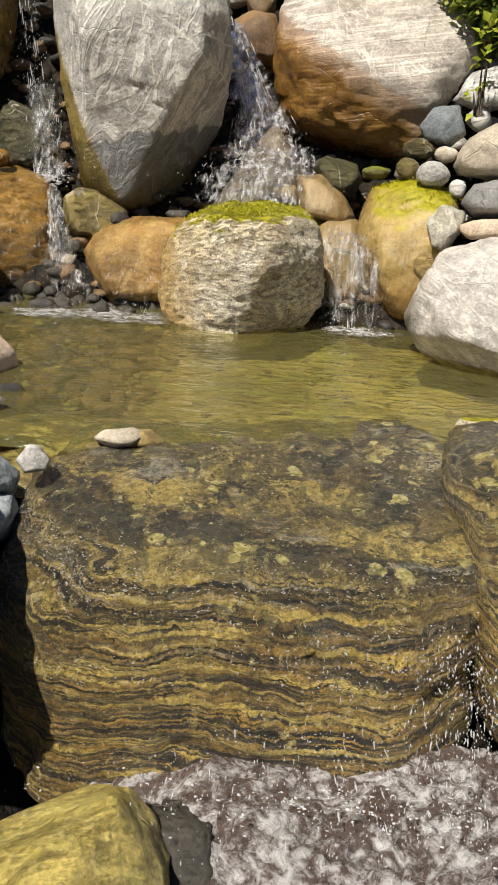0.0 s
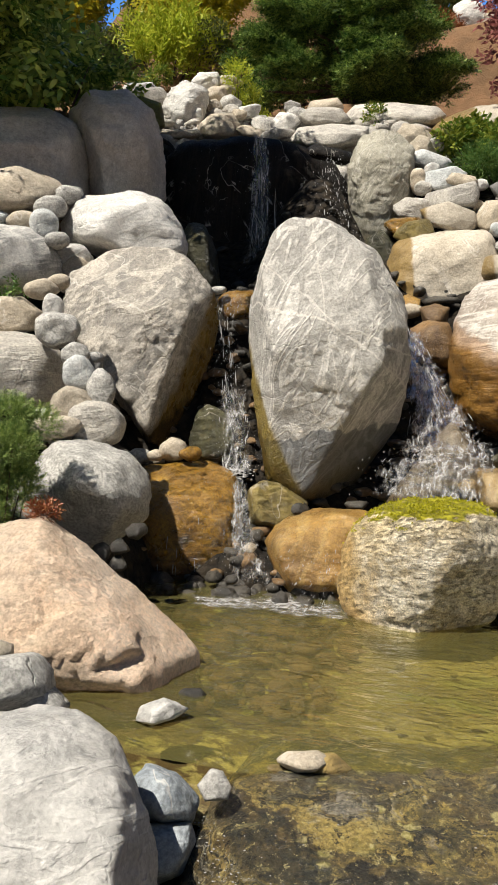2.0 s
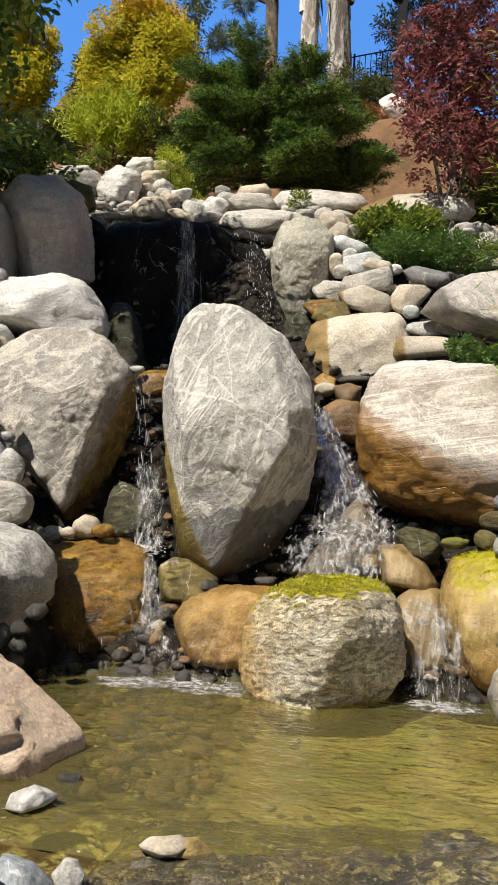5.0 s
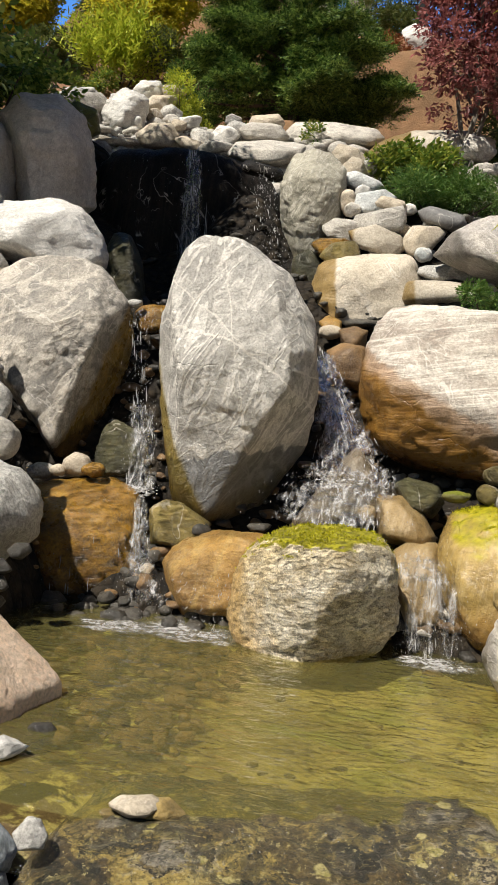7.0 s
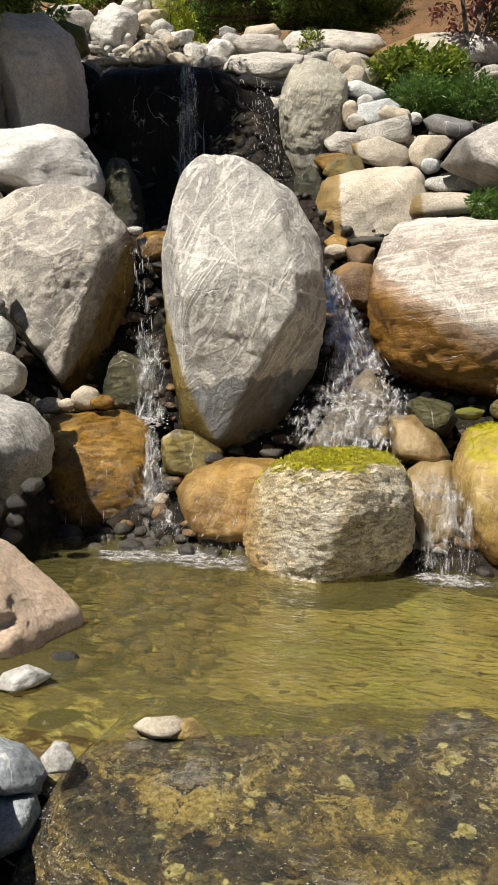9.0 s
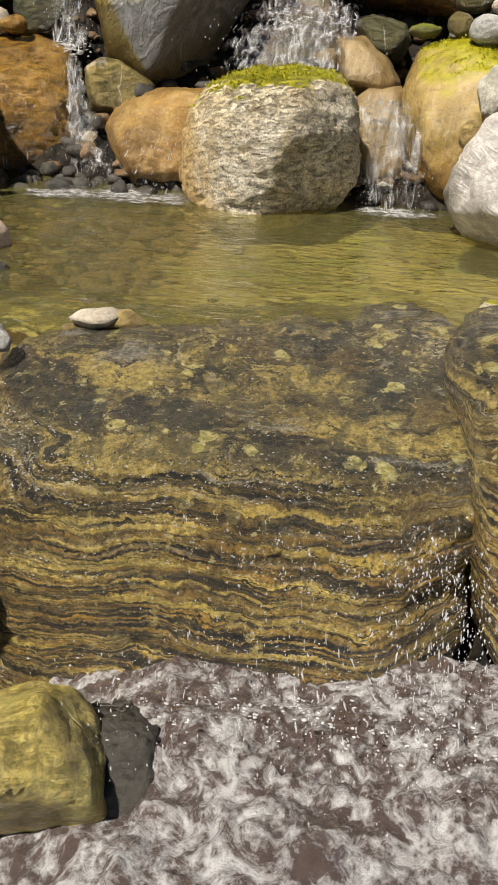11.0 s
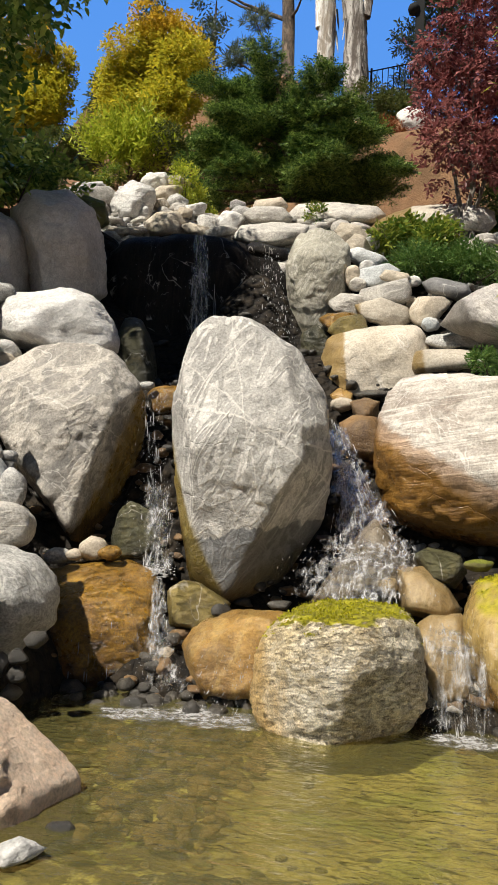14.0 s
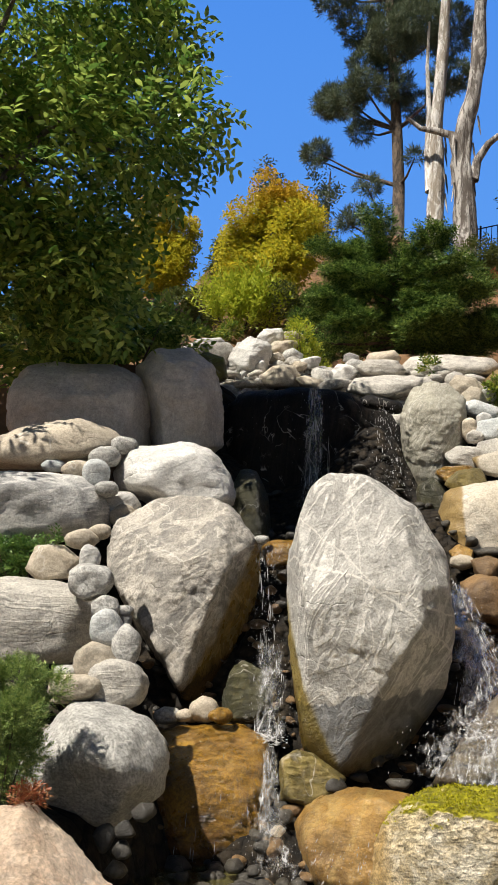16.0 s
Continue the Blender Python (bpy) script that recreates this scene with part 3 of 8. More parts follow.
def silt():
    """Pond bed: pale mustard silt over dark brown, in patches, ripples and specks."""
    m = Nodes("sediment")
    p = m.place()
    big = m.noise(p, 1.5, 5, 0.6, 0.8)
    q = m.noise(m.place((0, 0, 15), (1.0, 1.25, 1)), 7.0, 6, 0.62, 0.9)
    s = m.add("SeparateXYZ", {0: p})
    col = m.mix(m.ramp(big, 0.34, 0.62), (0.24, 0.185, 0.055), (0.46, 0.38, 0.14))
    col = m.mix(m.math("MULTIPLY", m.ramp(q, 0.52, 0.66), 0.5), col, (0.56, 0.49, 0.22))
    col = m.mix(m.math("MULTIPLY", m.ramp(q, 0.46, 0.34), 0.55), col, (0.15, 0.125, 0.035))
    col = m.mix(m.math("MULTIPLY", m.ramp(m.noise(p, 2.6, 3, 0.5), 0.52, 0.66), 0.5), col, (0.27, 0.31, 0.06))
    # brown on the side where the stream comes in paints the pink boulder's shadow
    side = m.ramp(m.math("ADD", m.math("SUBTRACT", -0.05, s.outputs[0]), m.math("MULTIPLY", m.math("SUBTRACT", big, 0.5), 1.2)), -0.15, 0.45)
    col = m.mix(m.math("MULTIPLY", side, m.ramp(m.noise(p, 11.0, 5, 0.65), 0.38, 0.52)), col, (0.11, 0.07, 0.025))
    f = m.noise(p, 26.0, 6, 0.75)
    col = m.mix(m.math("MULTIPLY", m.ramp(f, 0.40, 0.33), 0.6), col, (0.08, 0.06, 0.02))
    col = m.mix(m.math("MULTIPLY", m.ramp(f, 0.60, 0.68), 0.35), col, (0.62, 0.56, 0.32))
    bump = m.add("Bump", {"Height": m.math("ADD", q, f), "Strength": 0.9, "Distance": 0.03}).outputs[0]
    m.set(Base_Color=col, Roughness=0.8, Normal=bump)


silt()
simple("paint_dark", (0.016, 0.018, 0.018), (0.022, 0.022, 0.022), 6.0, 0.85, 0.1)
MATS["paint_dark"].node_tree.nodes["Principled BSDF"].inputs["Specular IOR Level"].default_value = 0.15


def water(name, tint, murk, murk_amount, wave_scale, strength, stretch=(1, 1, 1), rough=0.03):
    """Clear water with a little silt: light passes straight through, the surface mirrors by Fresnel."""
    m = Nodes(name)
    p = m.place((0, 0, 0), stretch)
    n = m.noise(p, wave_scale, 3, 0.5, 0.8)
    f = m.noise(p, wave_scale * 3.1, 2, 0.5, 0.4)
    bump = m.add("Bump", {"Height": m.math("ADD", n, m.math("MULTIPLY", f, 0.35)), "Strength": strength, "Distance": 0.03}).outputs[0]
    clear = m.add("BsdfTransparent", {"Color": (*tint, 1)})
    silt = m.add("BsdfDiffuse", {"Color": (*murk, 1)})
    body = m.add("MixShader", {0: murk_amount, 1: clear.outputs[0], 2: silt.outputs[0]})
    gloss = m.add("BsdfGlossy", {"Color": (1, 1, 1, 1), "Roughness": rough, "Normal": bump})
    fr = m.add("Fresnel", {"IOR": 1.33, "Normal": bump})
    mx = m.add("MixShader", {0: fr.outputs[0], 1: body.outputs[0], 2: gloss.outputs[0]})
    m.t.links.new(mx.outputs[0], m.out.inputs[0])


water("pool_water", (0.88, 0.86, 0.62), (0.25, 0.225, 0.075), 0.22, 6.5, 1.0, (0.8, 1.6, 1))


def white_water():
    """Drops and strands are mostly clear; veils and churned water are clear with white streaks or lace where air is mixed in."""
    m = Nodes("white_water")
    clear = m.add("BsdfTransparent", {"Color": (0.97, 0.97, 0.97, 1)})
    m.set(Base_Color=(0.72, 0.71, 0.70, 1), Roughness=0.12)
    m.bsdf.inputs["IOR"].default_value = 1.33
    mx = m.add("MixShader", {0: 0.55, 1: m.bsdf.outputs[0], 2: clear.outputs[0]})
    m.t.links.new(mx.outputs[0], m.out.inputs[0])
    for name, scale, stretch, lo, hi, tint in (("veil", 22.0, (1, 0.5, 0.16), 0.47, 0.66, (0.97, 0.97, 0.96)), ("froth", 24.0, (1, 1, 1), 0.40, 0.58, (0.97, 0.97, 0.96)), ("churn", 13.0, (1, 1, 1), 0.44, 0.62, (0.46, 0.37, 0.33))):
        m = Nodes(name)
        p = m.place((0, 0, 0), stretch)
        n = m.noise(p, scale, 8, 0.7, 0.9)
        f = m.noise(p, scale * 4.3, 4, 0.7, 0.4)
        k = m.ramp(m.math("ADD", m.math("MULTIPLY", n, 0.72), m.math("MULTIPLY", f, 0.28)), lo, hi)
        bump = m.add("Bump", {"Height": m.math("ADD", n, m.math("MULTIPLY", f, 0.5)), "Strength": 1.0, "Distance": 0.02}).outputs[0]
        white = m.add("BsdfDiffuse", {"Color": (0.66, 0.65, 0.64, 1), "Normal": bump})
        gloss = m.add("BsdfGlossy", {"Color": (1, 1, 1, 1), "Roughness": 0.06, "Normal": bump})
        clear = m.add("BsdfTransparent", {"Color": (*tint, 1)})
        if name == "churn":   # silt stirred up
            clear = m.add("MixShader", {0: 0.35, 1: clear.outputs[0], 2: m.add("BsdfDiffuse", {"Color": (0.17, 0.125, 0.11, 1)}).outputs[0]})
        fr = m.add("Fresnel", {"IOR": 1.2, "Normal": bump})
        wet = m.add("MixShader", {0: fr.outputs[0], 1: clear.outputs[0], 2: gloss.outputs[0]})
        mx = m.add("MixShader", {0: m.math("MULTIPLY", k, 0.62), 1: wet.outputs[0], 2: white.outputs[0]})
        if name != "churn":   # thins out to nothing at its rim
            rim = m.add("Attribute")
            rim.attribute_name = "body"
            none = m.add("BsdfTransparent")
            mx = m.add("MixShader", {0: m.ramp(m.math("ADD", rim.outputs["Fac"], m.math("MULTIPLY", m.math("SUBTRACT", n, 0.5), 2.2)), 0.15, 0.75 if name == "veil" else 1.3), 1: none.outputs[0], 2: mx.outputs[0]})
        m.t.links.new(mx.outputs[0], m.out.inputs[0])


white_water()

# ---- building helpers ----
ROCKS = []          # (x, y, z of the foot) of every boulder, for the lie of the ground
SPHERES = {}


def mesh_from(name, verts, faces, mat, smooth=True):
    me = bpy.data.meshes.new(name)
    me.from_pydata([tuple(v) for v in np.asarray(verts, float).tolist()], [], [list(f) for f in faces])
    if smooth:
        me.polygons.foreach_set("use_smooth", [True] * len(me.polygons))
    me.materials.append(MATS[mat])
    me.update()
    return me


def ball(detail):
    if detail not in SPHERES:
        bm = bmesh.new()
        bmesh.ops.create_icosphere(bm, subdivisions=detail, radius=1.0)
        SPHERES[detail] = (np.array([v.co[:] for v in bm.verts]), [[v.index for v in f.verts] for f in bm.faces])
        bm.free()
    return SPHERES[detail]


def fractal(points, scale, seed, octaves=5, gain=0.5):
    s = Vector((seed * 3.17, seed * 1.31, seed * 7.77))
    out = np.empty(len(points))
    for i, p in enumerate(points):
        out[i] = noise.fractal(Vector(p) * scale + s, 1.0, 2.1, octaves) if gain else 0
    return out


def boulder(name, label, mat, centre, depth, cuts, detail=5, rough=0.02, tilt=10, p=0, extra=(), seed=0, chips=13, broken=0.02, turn=(0, 0), wedges=()):
    """A worn rock: the rounded common body of a ring of flat faces (degrees round the y axis, distance), a front and a back face and extra
    faces (normal, distance), turned as a whole by turn = degrees up and round, each ring face leaning by up to tilt degrees, with random chips knocked off, and wedges broken out (each a set of (normal, distance) that all bound it), roughened at three scales."""
    seed = seed or len(ROCKS) + 200
    rng = random.Random(seed)
    p = p or (11 if name == "cobble" else 50 if name == "stone" else 34)
    if name == "stone" and detail == 3 and centre[1] > 7:
        detail, broken, rough = 4, 0.05, 0.04
    dirs, faces = ball(detail)
    planes = []
    for a, d in cuts:
        c, s = math.cos(radians(a)), math.sin(radians(a))
        for side in (-1, 1):
            k = radians(tilt * rng.uniform(0.5, 1.6))
            planes.append((c * math.cos(k), side * math.sin(k), s * math.cos(k), d * math.cos(k)))
    planes += [(0, -1, 0, depth), (0, 1, 0, depth)]

    def radius(u, planes):
        P = np.array(planes)
        q = np.maximum(u @ P[:, :3].T, 0) / np.maximum(P[:, 3], 0.008)
        return (q ** p).sum(1) ** (-1 / p)

    C = np.array([(math.cos(radians(a)), 0, math.sin(radians(a)), d) for a, d in cuts])
    ring = np.array([(math.cos(a), 0, math.sin(a)) for a in np.linspace(0, 2 * math.pi, 60)])
    hard = 1 / (np.maximum(ring @ C[:, :3].T, 0) / C[:, 3]).max(1)
    fill = float(np.mean(hard / radius(ring, planes)))
    for nx, ny, nz, d in extra:
        n = Vector((nx, ny, nz)).normalized()
        planes.append((n.x, n.y, n.z, d / fill))
    if name != "cobble":
        base = dirs * radius(dirs, planes)[:, None]
        for _ in range(chips):
            n = Vector((rng.uniform(-1, 1), -rng.uniform(0.5, 1.3), rng.uniform(-0.15, 1))).normalized()
            planes.append((n.x, n.y, n.z, float((base @ np.array(n[:])).max()) * (rng.uniform(0.64, 0.9) if name == "stone" else rng.uniform(0.80, 0.95))))
    r = radius(dirs, planes) * fill
    for wedge in wedges:
        W = np.array(wedge)
        side = (dirs + fractal(dirs, 5.0, seed + 8, 4)[:, None] * 0.02) @ W[:, :3].T
        r = np.minimum(r, np.where(side > 1e-4, W[:, 3] / np.maximum(side, 1e-4), 1e3).max(1))
    v = dirs * r[:, None]
    size = float(np.mean(hard))
    f1 = fractal(v, 1.6 / size, seed, 3)
    f2 = fractal(v, 5.0 / size, seed + 1, 4)
    bulge = 1 + (f1 * (0.10 if name == "cobble" else 0.03) + f2 * rough * 0.8)
    if name == "cobble" and -3.2 < centre[0] < -1.6 and 3.8 < centre[1] < 6.3:
        bulge *= 1.14
    if detail >= 4 and name != "cobble":
        f3 = fractal(v, 16.0 / size, seed + 2, 5)
        ledge = fractal(v * np.array([0.6, 0.6, 2.2]), 3.2 / size, seed + 4, 3)
        ridge = 1 - np.abs(fractal(v * np.array([1, 1, 1.6]), 2.2 / size, seed + 3, 3))
        bulge += f3 * rough * 0.55 - np.clip((ridge - 0.96) * 25, 0, 1) * rough * 0.5 + np.tanh(ledge * 9) * rough * 0.45
        # old fractures: patches of the skin stand a little proud or tilted against their neighbours
        nrng = np.random.default_rng(seed)
        k = {4: 14, 5: 34, 6: 60}.get(detail, 14)
        seeds = v[nrng.integers(0, len(v), k)]
        lean, step = nrng.normal(size=(k, 3)) * 0.55, nrng.normal(size=k) * 0.35
        warped = v + np.stack([f2, np.roll(f2, 7), f3], 1) * size * 0.09
        dist = ((warped[:, None, :] - seeds[None]) ** 2).sum(2)
        near = dist.argmin(1)
        bulge += broken * (((v - seeds[near]) / size * lean[near]).sum(1) + step[near])
    v = v * bulge[:, None]
    ob = new(name, mesh_from(name, v, faces, mat))
    lean = rng.uniform(-20, 20) if name == "stone" and centre[1] > 7 else 0
    ob.location, ob.rotation_euler = centre, (radians(turn[0]), radians(lean), radians(turn[1]))
    low = max(d * -math.sin(radians(a)) for a, d in cuts)
    ROCKS.append((centre[0], centre[1] + 0.35 * depth, centre[2] - 0.8 * low, size))
    group = {"cobble": "cobbles among the boulders", "stone": "stones among the boulders", "boulder": "boulders of the cascade"}[name]
    return tagged(ob, label, name, group)


def part(name, me, parent, label=""):
    ob = new(name, me)
    ob.parent = parent
    if label:
        ob["label"] = label
    return ob


def tube(points, radii, sides=8):
    """Vertices and faces of a tapering round limb along points."""
    pts = [Vector(q) for q in points]
    verts, faces = [], []
    for i, q in enumerate(pts):
        d = (pts[min(i + 1, len(pts) - 1)] - pts[max(i - 1, 0)]).normalized()
        a = d.cross(Vector((0.3, 1, 0.1))).normalized()
        b = d.cross(a)
        for k in range(sides):
            t = 2 * math.pi * k / sides
            verts.append(q + (a * math.cos(t) + b * math.sin(t)) * radii[i])
    for i in range(len(pts) - 1):
        for k in range(sides):
            faces.append((i * sides + k, i * sides + (k + 1) % sides, (i + 1) * sides + (k + 1) % sides, (i + 1) * sides + k))
    faces.append(tuple(range(sides)))
    faces.append(tuple((len(pts) - 1) * sides + k for k in reversed(range(sides))))
    return verts, faces


def limb_mesh(name, paths, mat, sides=8):
    V, F = [], []
    for pts, radii in paths:
        v, f = tube(pts, radii, sides)
        F += [tuple(i + len(V) for i in q) for q in f]
        V += v
    return mesh_from(name, V, F, mat)


def blades(name, pos, way, face, length, width, mat, fold=0.25):
    """Leaves in one mesh: each a folded blade from pos along way, lying in the plane that face is normal to. All arrays n x 3, lengths n."""
    way = way / np.linalg.norm(way, axis=1, keepdims=True)
    side = np.cross(way, face)
    side /= np.maximum(np.linalg.norm(side, axis=1, keepdims=True), 1e-6)
    up = np.cross(side, way)
    L, W = length[:, None], width[:, None]
    a = pos
    c = pos + way * L
    n = len(pos)
    if mat in ("leaf_dark", "leaf_green", "leaf_olive"):
        # broad oval leaf, widest below the middle, with a drooping tip
        b, d = (pos + way * L * 0.30 + side * W * k + up * W * fold for k in (0.46, -0.46))
        e, f = (pos + way * L * 0.68 + side * W * k + up * W * fold * 0.7 for k in (0.40, -0.40))
        verts = np.stack([a, b, e, c - up * L * 0.06, f, d], 1).reshape(-1, 3)
        idx = (np.arange(n) * 6)[:, None]
        tri = np.concatenate([idx + np.array([t]) for t in ((0, 1, 5), (1, 2, 4), (1, 4, 5), (2, 3, 4))], 1).reshape(-1)
    else:
        b = pos + way * L * 0.45 + side * W * 0.5 + up * W * fold
        d = pos + way * L * 0.45 - side * W * 0.5 + up * W * fold
        verts = np.stack([a, b, c, d], 1).reshape(-1, 3)
        idx = (np.arange(n) * 4)[:, None]
        tri = np.concatenate([idx + np.array([[0, 1, 2]]), idx + np.array([[0, 2, 3]])], 1).reshape(-1)
    me = bpy.data.meshes.new(name)
    me.vertices.add(len(verts))
    me.vertices.foreach_set("co", verts.ravel())
    me.loops.add(len(tri))
    me.loops.foreach_set("vertex_index", tri.astype(np.int32))
    me.polygons.add(len(tri) // 3)
    me.polygons.foreach_set("loop_start", np.arange(0, len(tri), 3, dtype=np.int32))
    me.update(calc_edges=True)
    me.materials.append(MATS[mat])
    return me


def unit(rng, n):
    v = rng.normal(size=(n, 3))
    return v / np.linalg.norm(v, axis=1, keepdims=True)


def moss_on(ob, count, low, seed, label):
    """A pelt of tiny blades on the faces of a rock that look up."""
    rng = np.random.default_rng(seed)
    me = ob.data
    n = len(me.polygons)
    N, C, A = np.empty(n * 3), np.empty(n * 3), np.empty(n)
    me.polygons.foreach_get("normal", N)
    me.polygons.foreach_get("center", C)
    me.polygons.foreach_get("area", A)
    N, C = N.reshape(-1, 3), C.reshape(-1, 3)
    patch = np.array([noise.fractal(Vector(c) * 4.0 + Vector((seed, 0, 0)), 1.0, 2.0, 4) for c in C])
    w = A * np.clip((N[:, 2] + patch * 0.25 - low) * 6, 0, 1)
    pick = rng.choice(n, count, p=w / w.sum())
    pos = C[pick] + rng.normal(size=(count, 3)) * 0.006 - N[pick] * 0.003
    way = N[pick] + rng.normal(size=(count, 3)) * 0.55
    part("moss", blades("moss", pos, way, unit(rng, count), rng.uniform(0.006, 0.014, count), rng.uniform(0.005, 0.009, count), "leaf_moss"), ob, label)

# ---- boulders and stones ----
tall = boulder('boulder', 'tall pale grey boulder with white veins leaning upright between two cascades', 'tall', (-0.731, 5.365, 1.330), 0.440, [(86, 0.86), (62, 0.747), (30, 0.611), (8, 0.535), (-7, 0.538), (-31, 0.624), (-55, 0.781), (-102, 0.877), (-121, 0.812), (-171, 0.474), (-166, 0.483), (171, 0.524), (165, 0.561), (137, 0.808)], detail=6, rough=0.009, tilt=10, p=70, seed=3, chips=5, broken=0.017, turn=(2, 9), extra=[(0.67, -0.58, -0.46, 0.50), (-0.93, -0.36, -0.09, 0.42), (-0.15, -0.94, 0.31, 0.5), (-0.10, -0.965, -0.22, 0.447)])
mossy = boulder('boulder', 'squat layered off-white boulder with green moss, standing in the pool', 'mossy', (-0.009, 4.418, 0.225), 0.420, [(126, 0.386), (97, 0.354), (79, 0.392), (39, 0.451), (8, 0.422), (-6, 0.415), (-40, 0.399), (-62, 0.362), (-85, 0.378), (-113, 0.406), (-151, 0.44), (178, 0.415), (163, 0.414), (133, 0.397)], detail=6, rough=0.022, tilt=12, seed=5, chips=7, p=26, turn=(-10, 5), extra=[(0.62, -0.62, -0.48, 0.315), (-0.1, -0.9, -0.42, 0.40), (-0.55, -0.75, -0.35, 0.39)])
striped = boulder('boulder', 'large pale striped boulder stained amber along its wet lower side', 'striped', (0.629, 5.720, 1.401), 0.600, [(176, 0.581), (157, 0.623), (103, 0.583), (87, 0.532), (52, 0.593), (18, 0.615), (-26, 0.577), (-62, 0.615), (-101, 0.553), (-114, 0.564), (-163, 0.597)], detail=6, rough=0.015, tilt=16, seed=7, turn=(6, -3), extra=[(-0.1, -0.955, -0.28, 0.53), (0.04, -0.79, 0.58, 0.5)])
nearrock = boulder('boulder', 'broad wet gneiss boulder with ochre and black bands under running water', 'gneiss', (0.118, 2.360, -0.418), 0.500, [(146, 0.666), (97, 0.426), (94, 0.426), (37, 0.735), (0, 0.649), (0, 0.649), (-69, 0.463), (-75, 0.439), (-87, 0.482), (-121, 0.639), (-168, 0.653), (-179, 0.637), (178, 0.643)], detail=6, rough=0.02, tilt=6, seed=11, extra=[(0.0, -0.55, 0.83, 0.53), (0.0, -0.2, 0.98, 0.385)])
wetright = boulder('boulder', 'dark wet banded boulder at the edge of the overflow', 'gneiss', (0.869, 2.300, -0.267), 0.450, [(120, 0.399), (106, 0.393), (72, 0.371), (13, 0.178), (-29, 0.328), (-113, 0.348), (-166, 0.181), (-170, 0.187)], detail=5, rough=0.02, tilt=10, seed=12)
pink = boulder('boulder', "pinkish tan boulder with a notched face at the water's edge", 'pink', (-1.302, 2.960, 0.111), 0.460, [(145, 0.502), (110, 0.419), (104, 0.413), (58, 0.358), (48, 0.338), (53, 0.329), (24, 0.481), (-10, 0.577), (-63, 0.463), (-89, 0.338), (-99, 0.334), (-157, 0.452)], detail=6, rough=0.014, tilt=22, seed=13, chips=12, p=80, broken=0.03, wedges=[((0.45, -0.5, -0.74, 0.345), (0.1, -0.75, 0.65, 0.17), (1, 0, 0, 0.12))], turn=(-17, 25), extra=[(0.0, -0.96, -0.28, 0.36), (0.01, -0.87, 0.48, 0.34), (-0.64, -0.67, 0.37, 0.34)])
fore = boulder('boulder', 'large smooth white-grey boulder with long cracks', 'white', (-0.712, 1.879, -0.095), 0.360, [(116, 0.363), (88, 0.349), (63, 0.327), (28, 0.265), (14, 0.241), (-1, 0.251), (-43, 0.325), (-97, 0.336), (-175, 0.218)], detail=6, rough=0.016, tilt=18, seed=17, chips=4, turn=(-28, 25), extra=[(-0.24, -0.96, 0.12, 0.25)])
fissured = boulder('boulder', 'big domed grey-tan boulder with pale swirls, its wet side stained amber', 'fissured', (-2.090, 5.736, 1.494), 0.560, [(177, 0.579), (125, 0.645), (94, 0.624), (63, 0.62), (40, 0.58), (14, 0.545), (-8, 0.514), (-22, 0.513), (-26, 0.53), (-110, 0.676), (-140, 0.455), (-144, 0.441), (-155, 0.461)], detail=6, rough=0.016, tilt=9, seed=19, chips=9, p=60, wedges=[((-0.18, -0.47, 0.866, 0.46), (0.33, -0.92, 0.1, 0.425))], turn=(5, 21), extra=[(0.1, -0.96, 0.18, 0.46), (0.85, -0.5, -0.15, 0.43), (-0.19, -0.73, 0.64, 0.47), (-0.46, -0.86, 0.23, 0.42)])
white_top = boulder('boulder', 'smooth white boulder lying on top of the others', 'white', (-2.424, 6.099, 2.342), 0.420, [(150, 0.429), (102, 0.275), (74, 0.307), (41, 0.351), (9, 0.452), (-67, 0.342), (-92, 0.247), (-111, 0.289), (-158, 0.466)], detail=5, rough=0.015, tilt=14, p=70, seed=23, turn=(12, 23))
amber = boulder('boulder', 'orange-brown wet boulder with water running over it', 'amber', (-1.462, 5.003, 0.230), 0.400, [(144, 0.46), (96, 0.43), (59, 0.47), (9, 0.36), (-5, 0.37), (-77, 0.46), (-122, 0.52), (-173, 0.42), (-179, 0.42)], detail=5, rough=0.025, tilt=14, p=16, seed=29, turn=(-4, 14), extra=[(-0.13, -0.45, 0.88, 0.36), (0.2, -0.95, -0.25, 0.37)])
amber_low = boulder('boulder', 'low orange-brown wet boulder at the back of the pool', 'ambermid', (-0.518, 4.859, 0.187), 0.340, [(146, 0.351), (113, 0.288), (91, 0.262), (66, 0.321), (-2, 0.346), (-73, 0.275), (-96, 0.275), (-152, 0.357), (-170, 0.365)], detail=5, rough=0.025, tilt=16, seed=31, turn=(-10, 12))
greygr = boulder('boulder', 'rounded grey boulder above the pool', 'grey', (-1.729, 4.178, 0.491), 0.400, [(145, 0.31), (93, 0.277), (77, 0.273), (37, 0.314), (-3, 0.324), (-50, 0.296), (-90, 0.29), (-142, 0.40), (179, 0.44)], detail=5, rough=0.018, tilt=16, seed=37, turn=(-7, 25), extra=[(-0.21, -0.75, -0.62, 0.27)])
slab_left = boulder('boulder', 'wide weathered grey boulder on the bank', 'tangrey', (-2.836, 4.692, 1.066), 0.420, [(114, 0.36), (98, 0.308), (88, 0.333), (47, 0.56), (3, 0.636), (-38, 0.526), (-80, 0.304), (-85, 0.29), (-172, 0.617)], detail=5, rough=0.02, tilt=14, seed=41, turn=(0, 32))
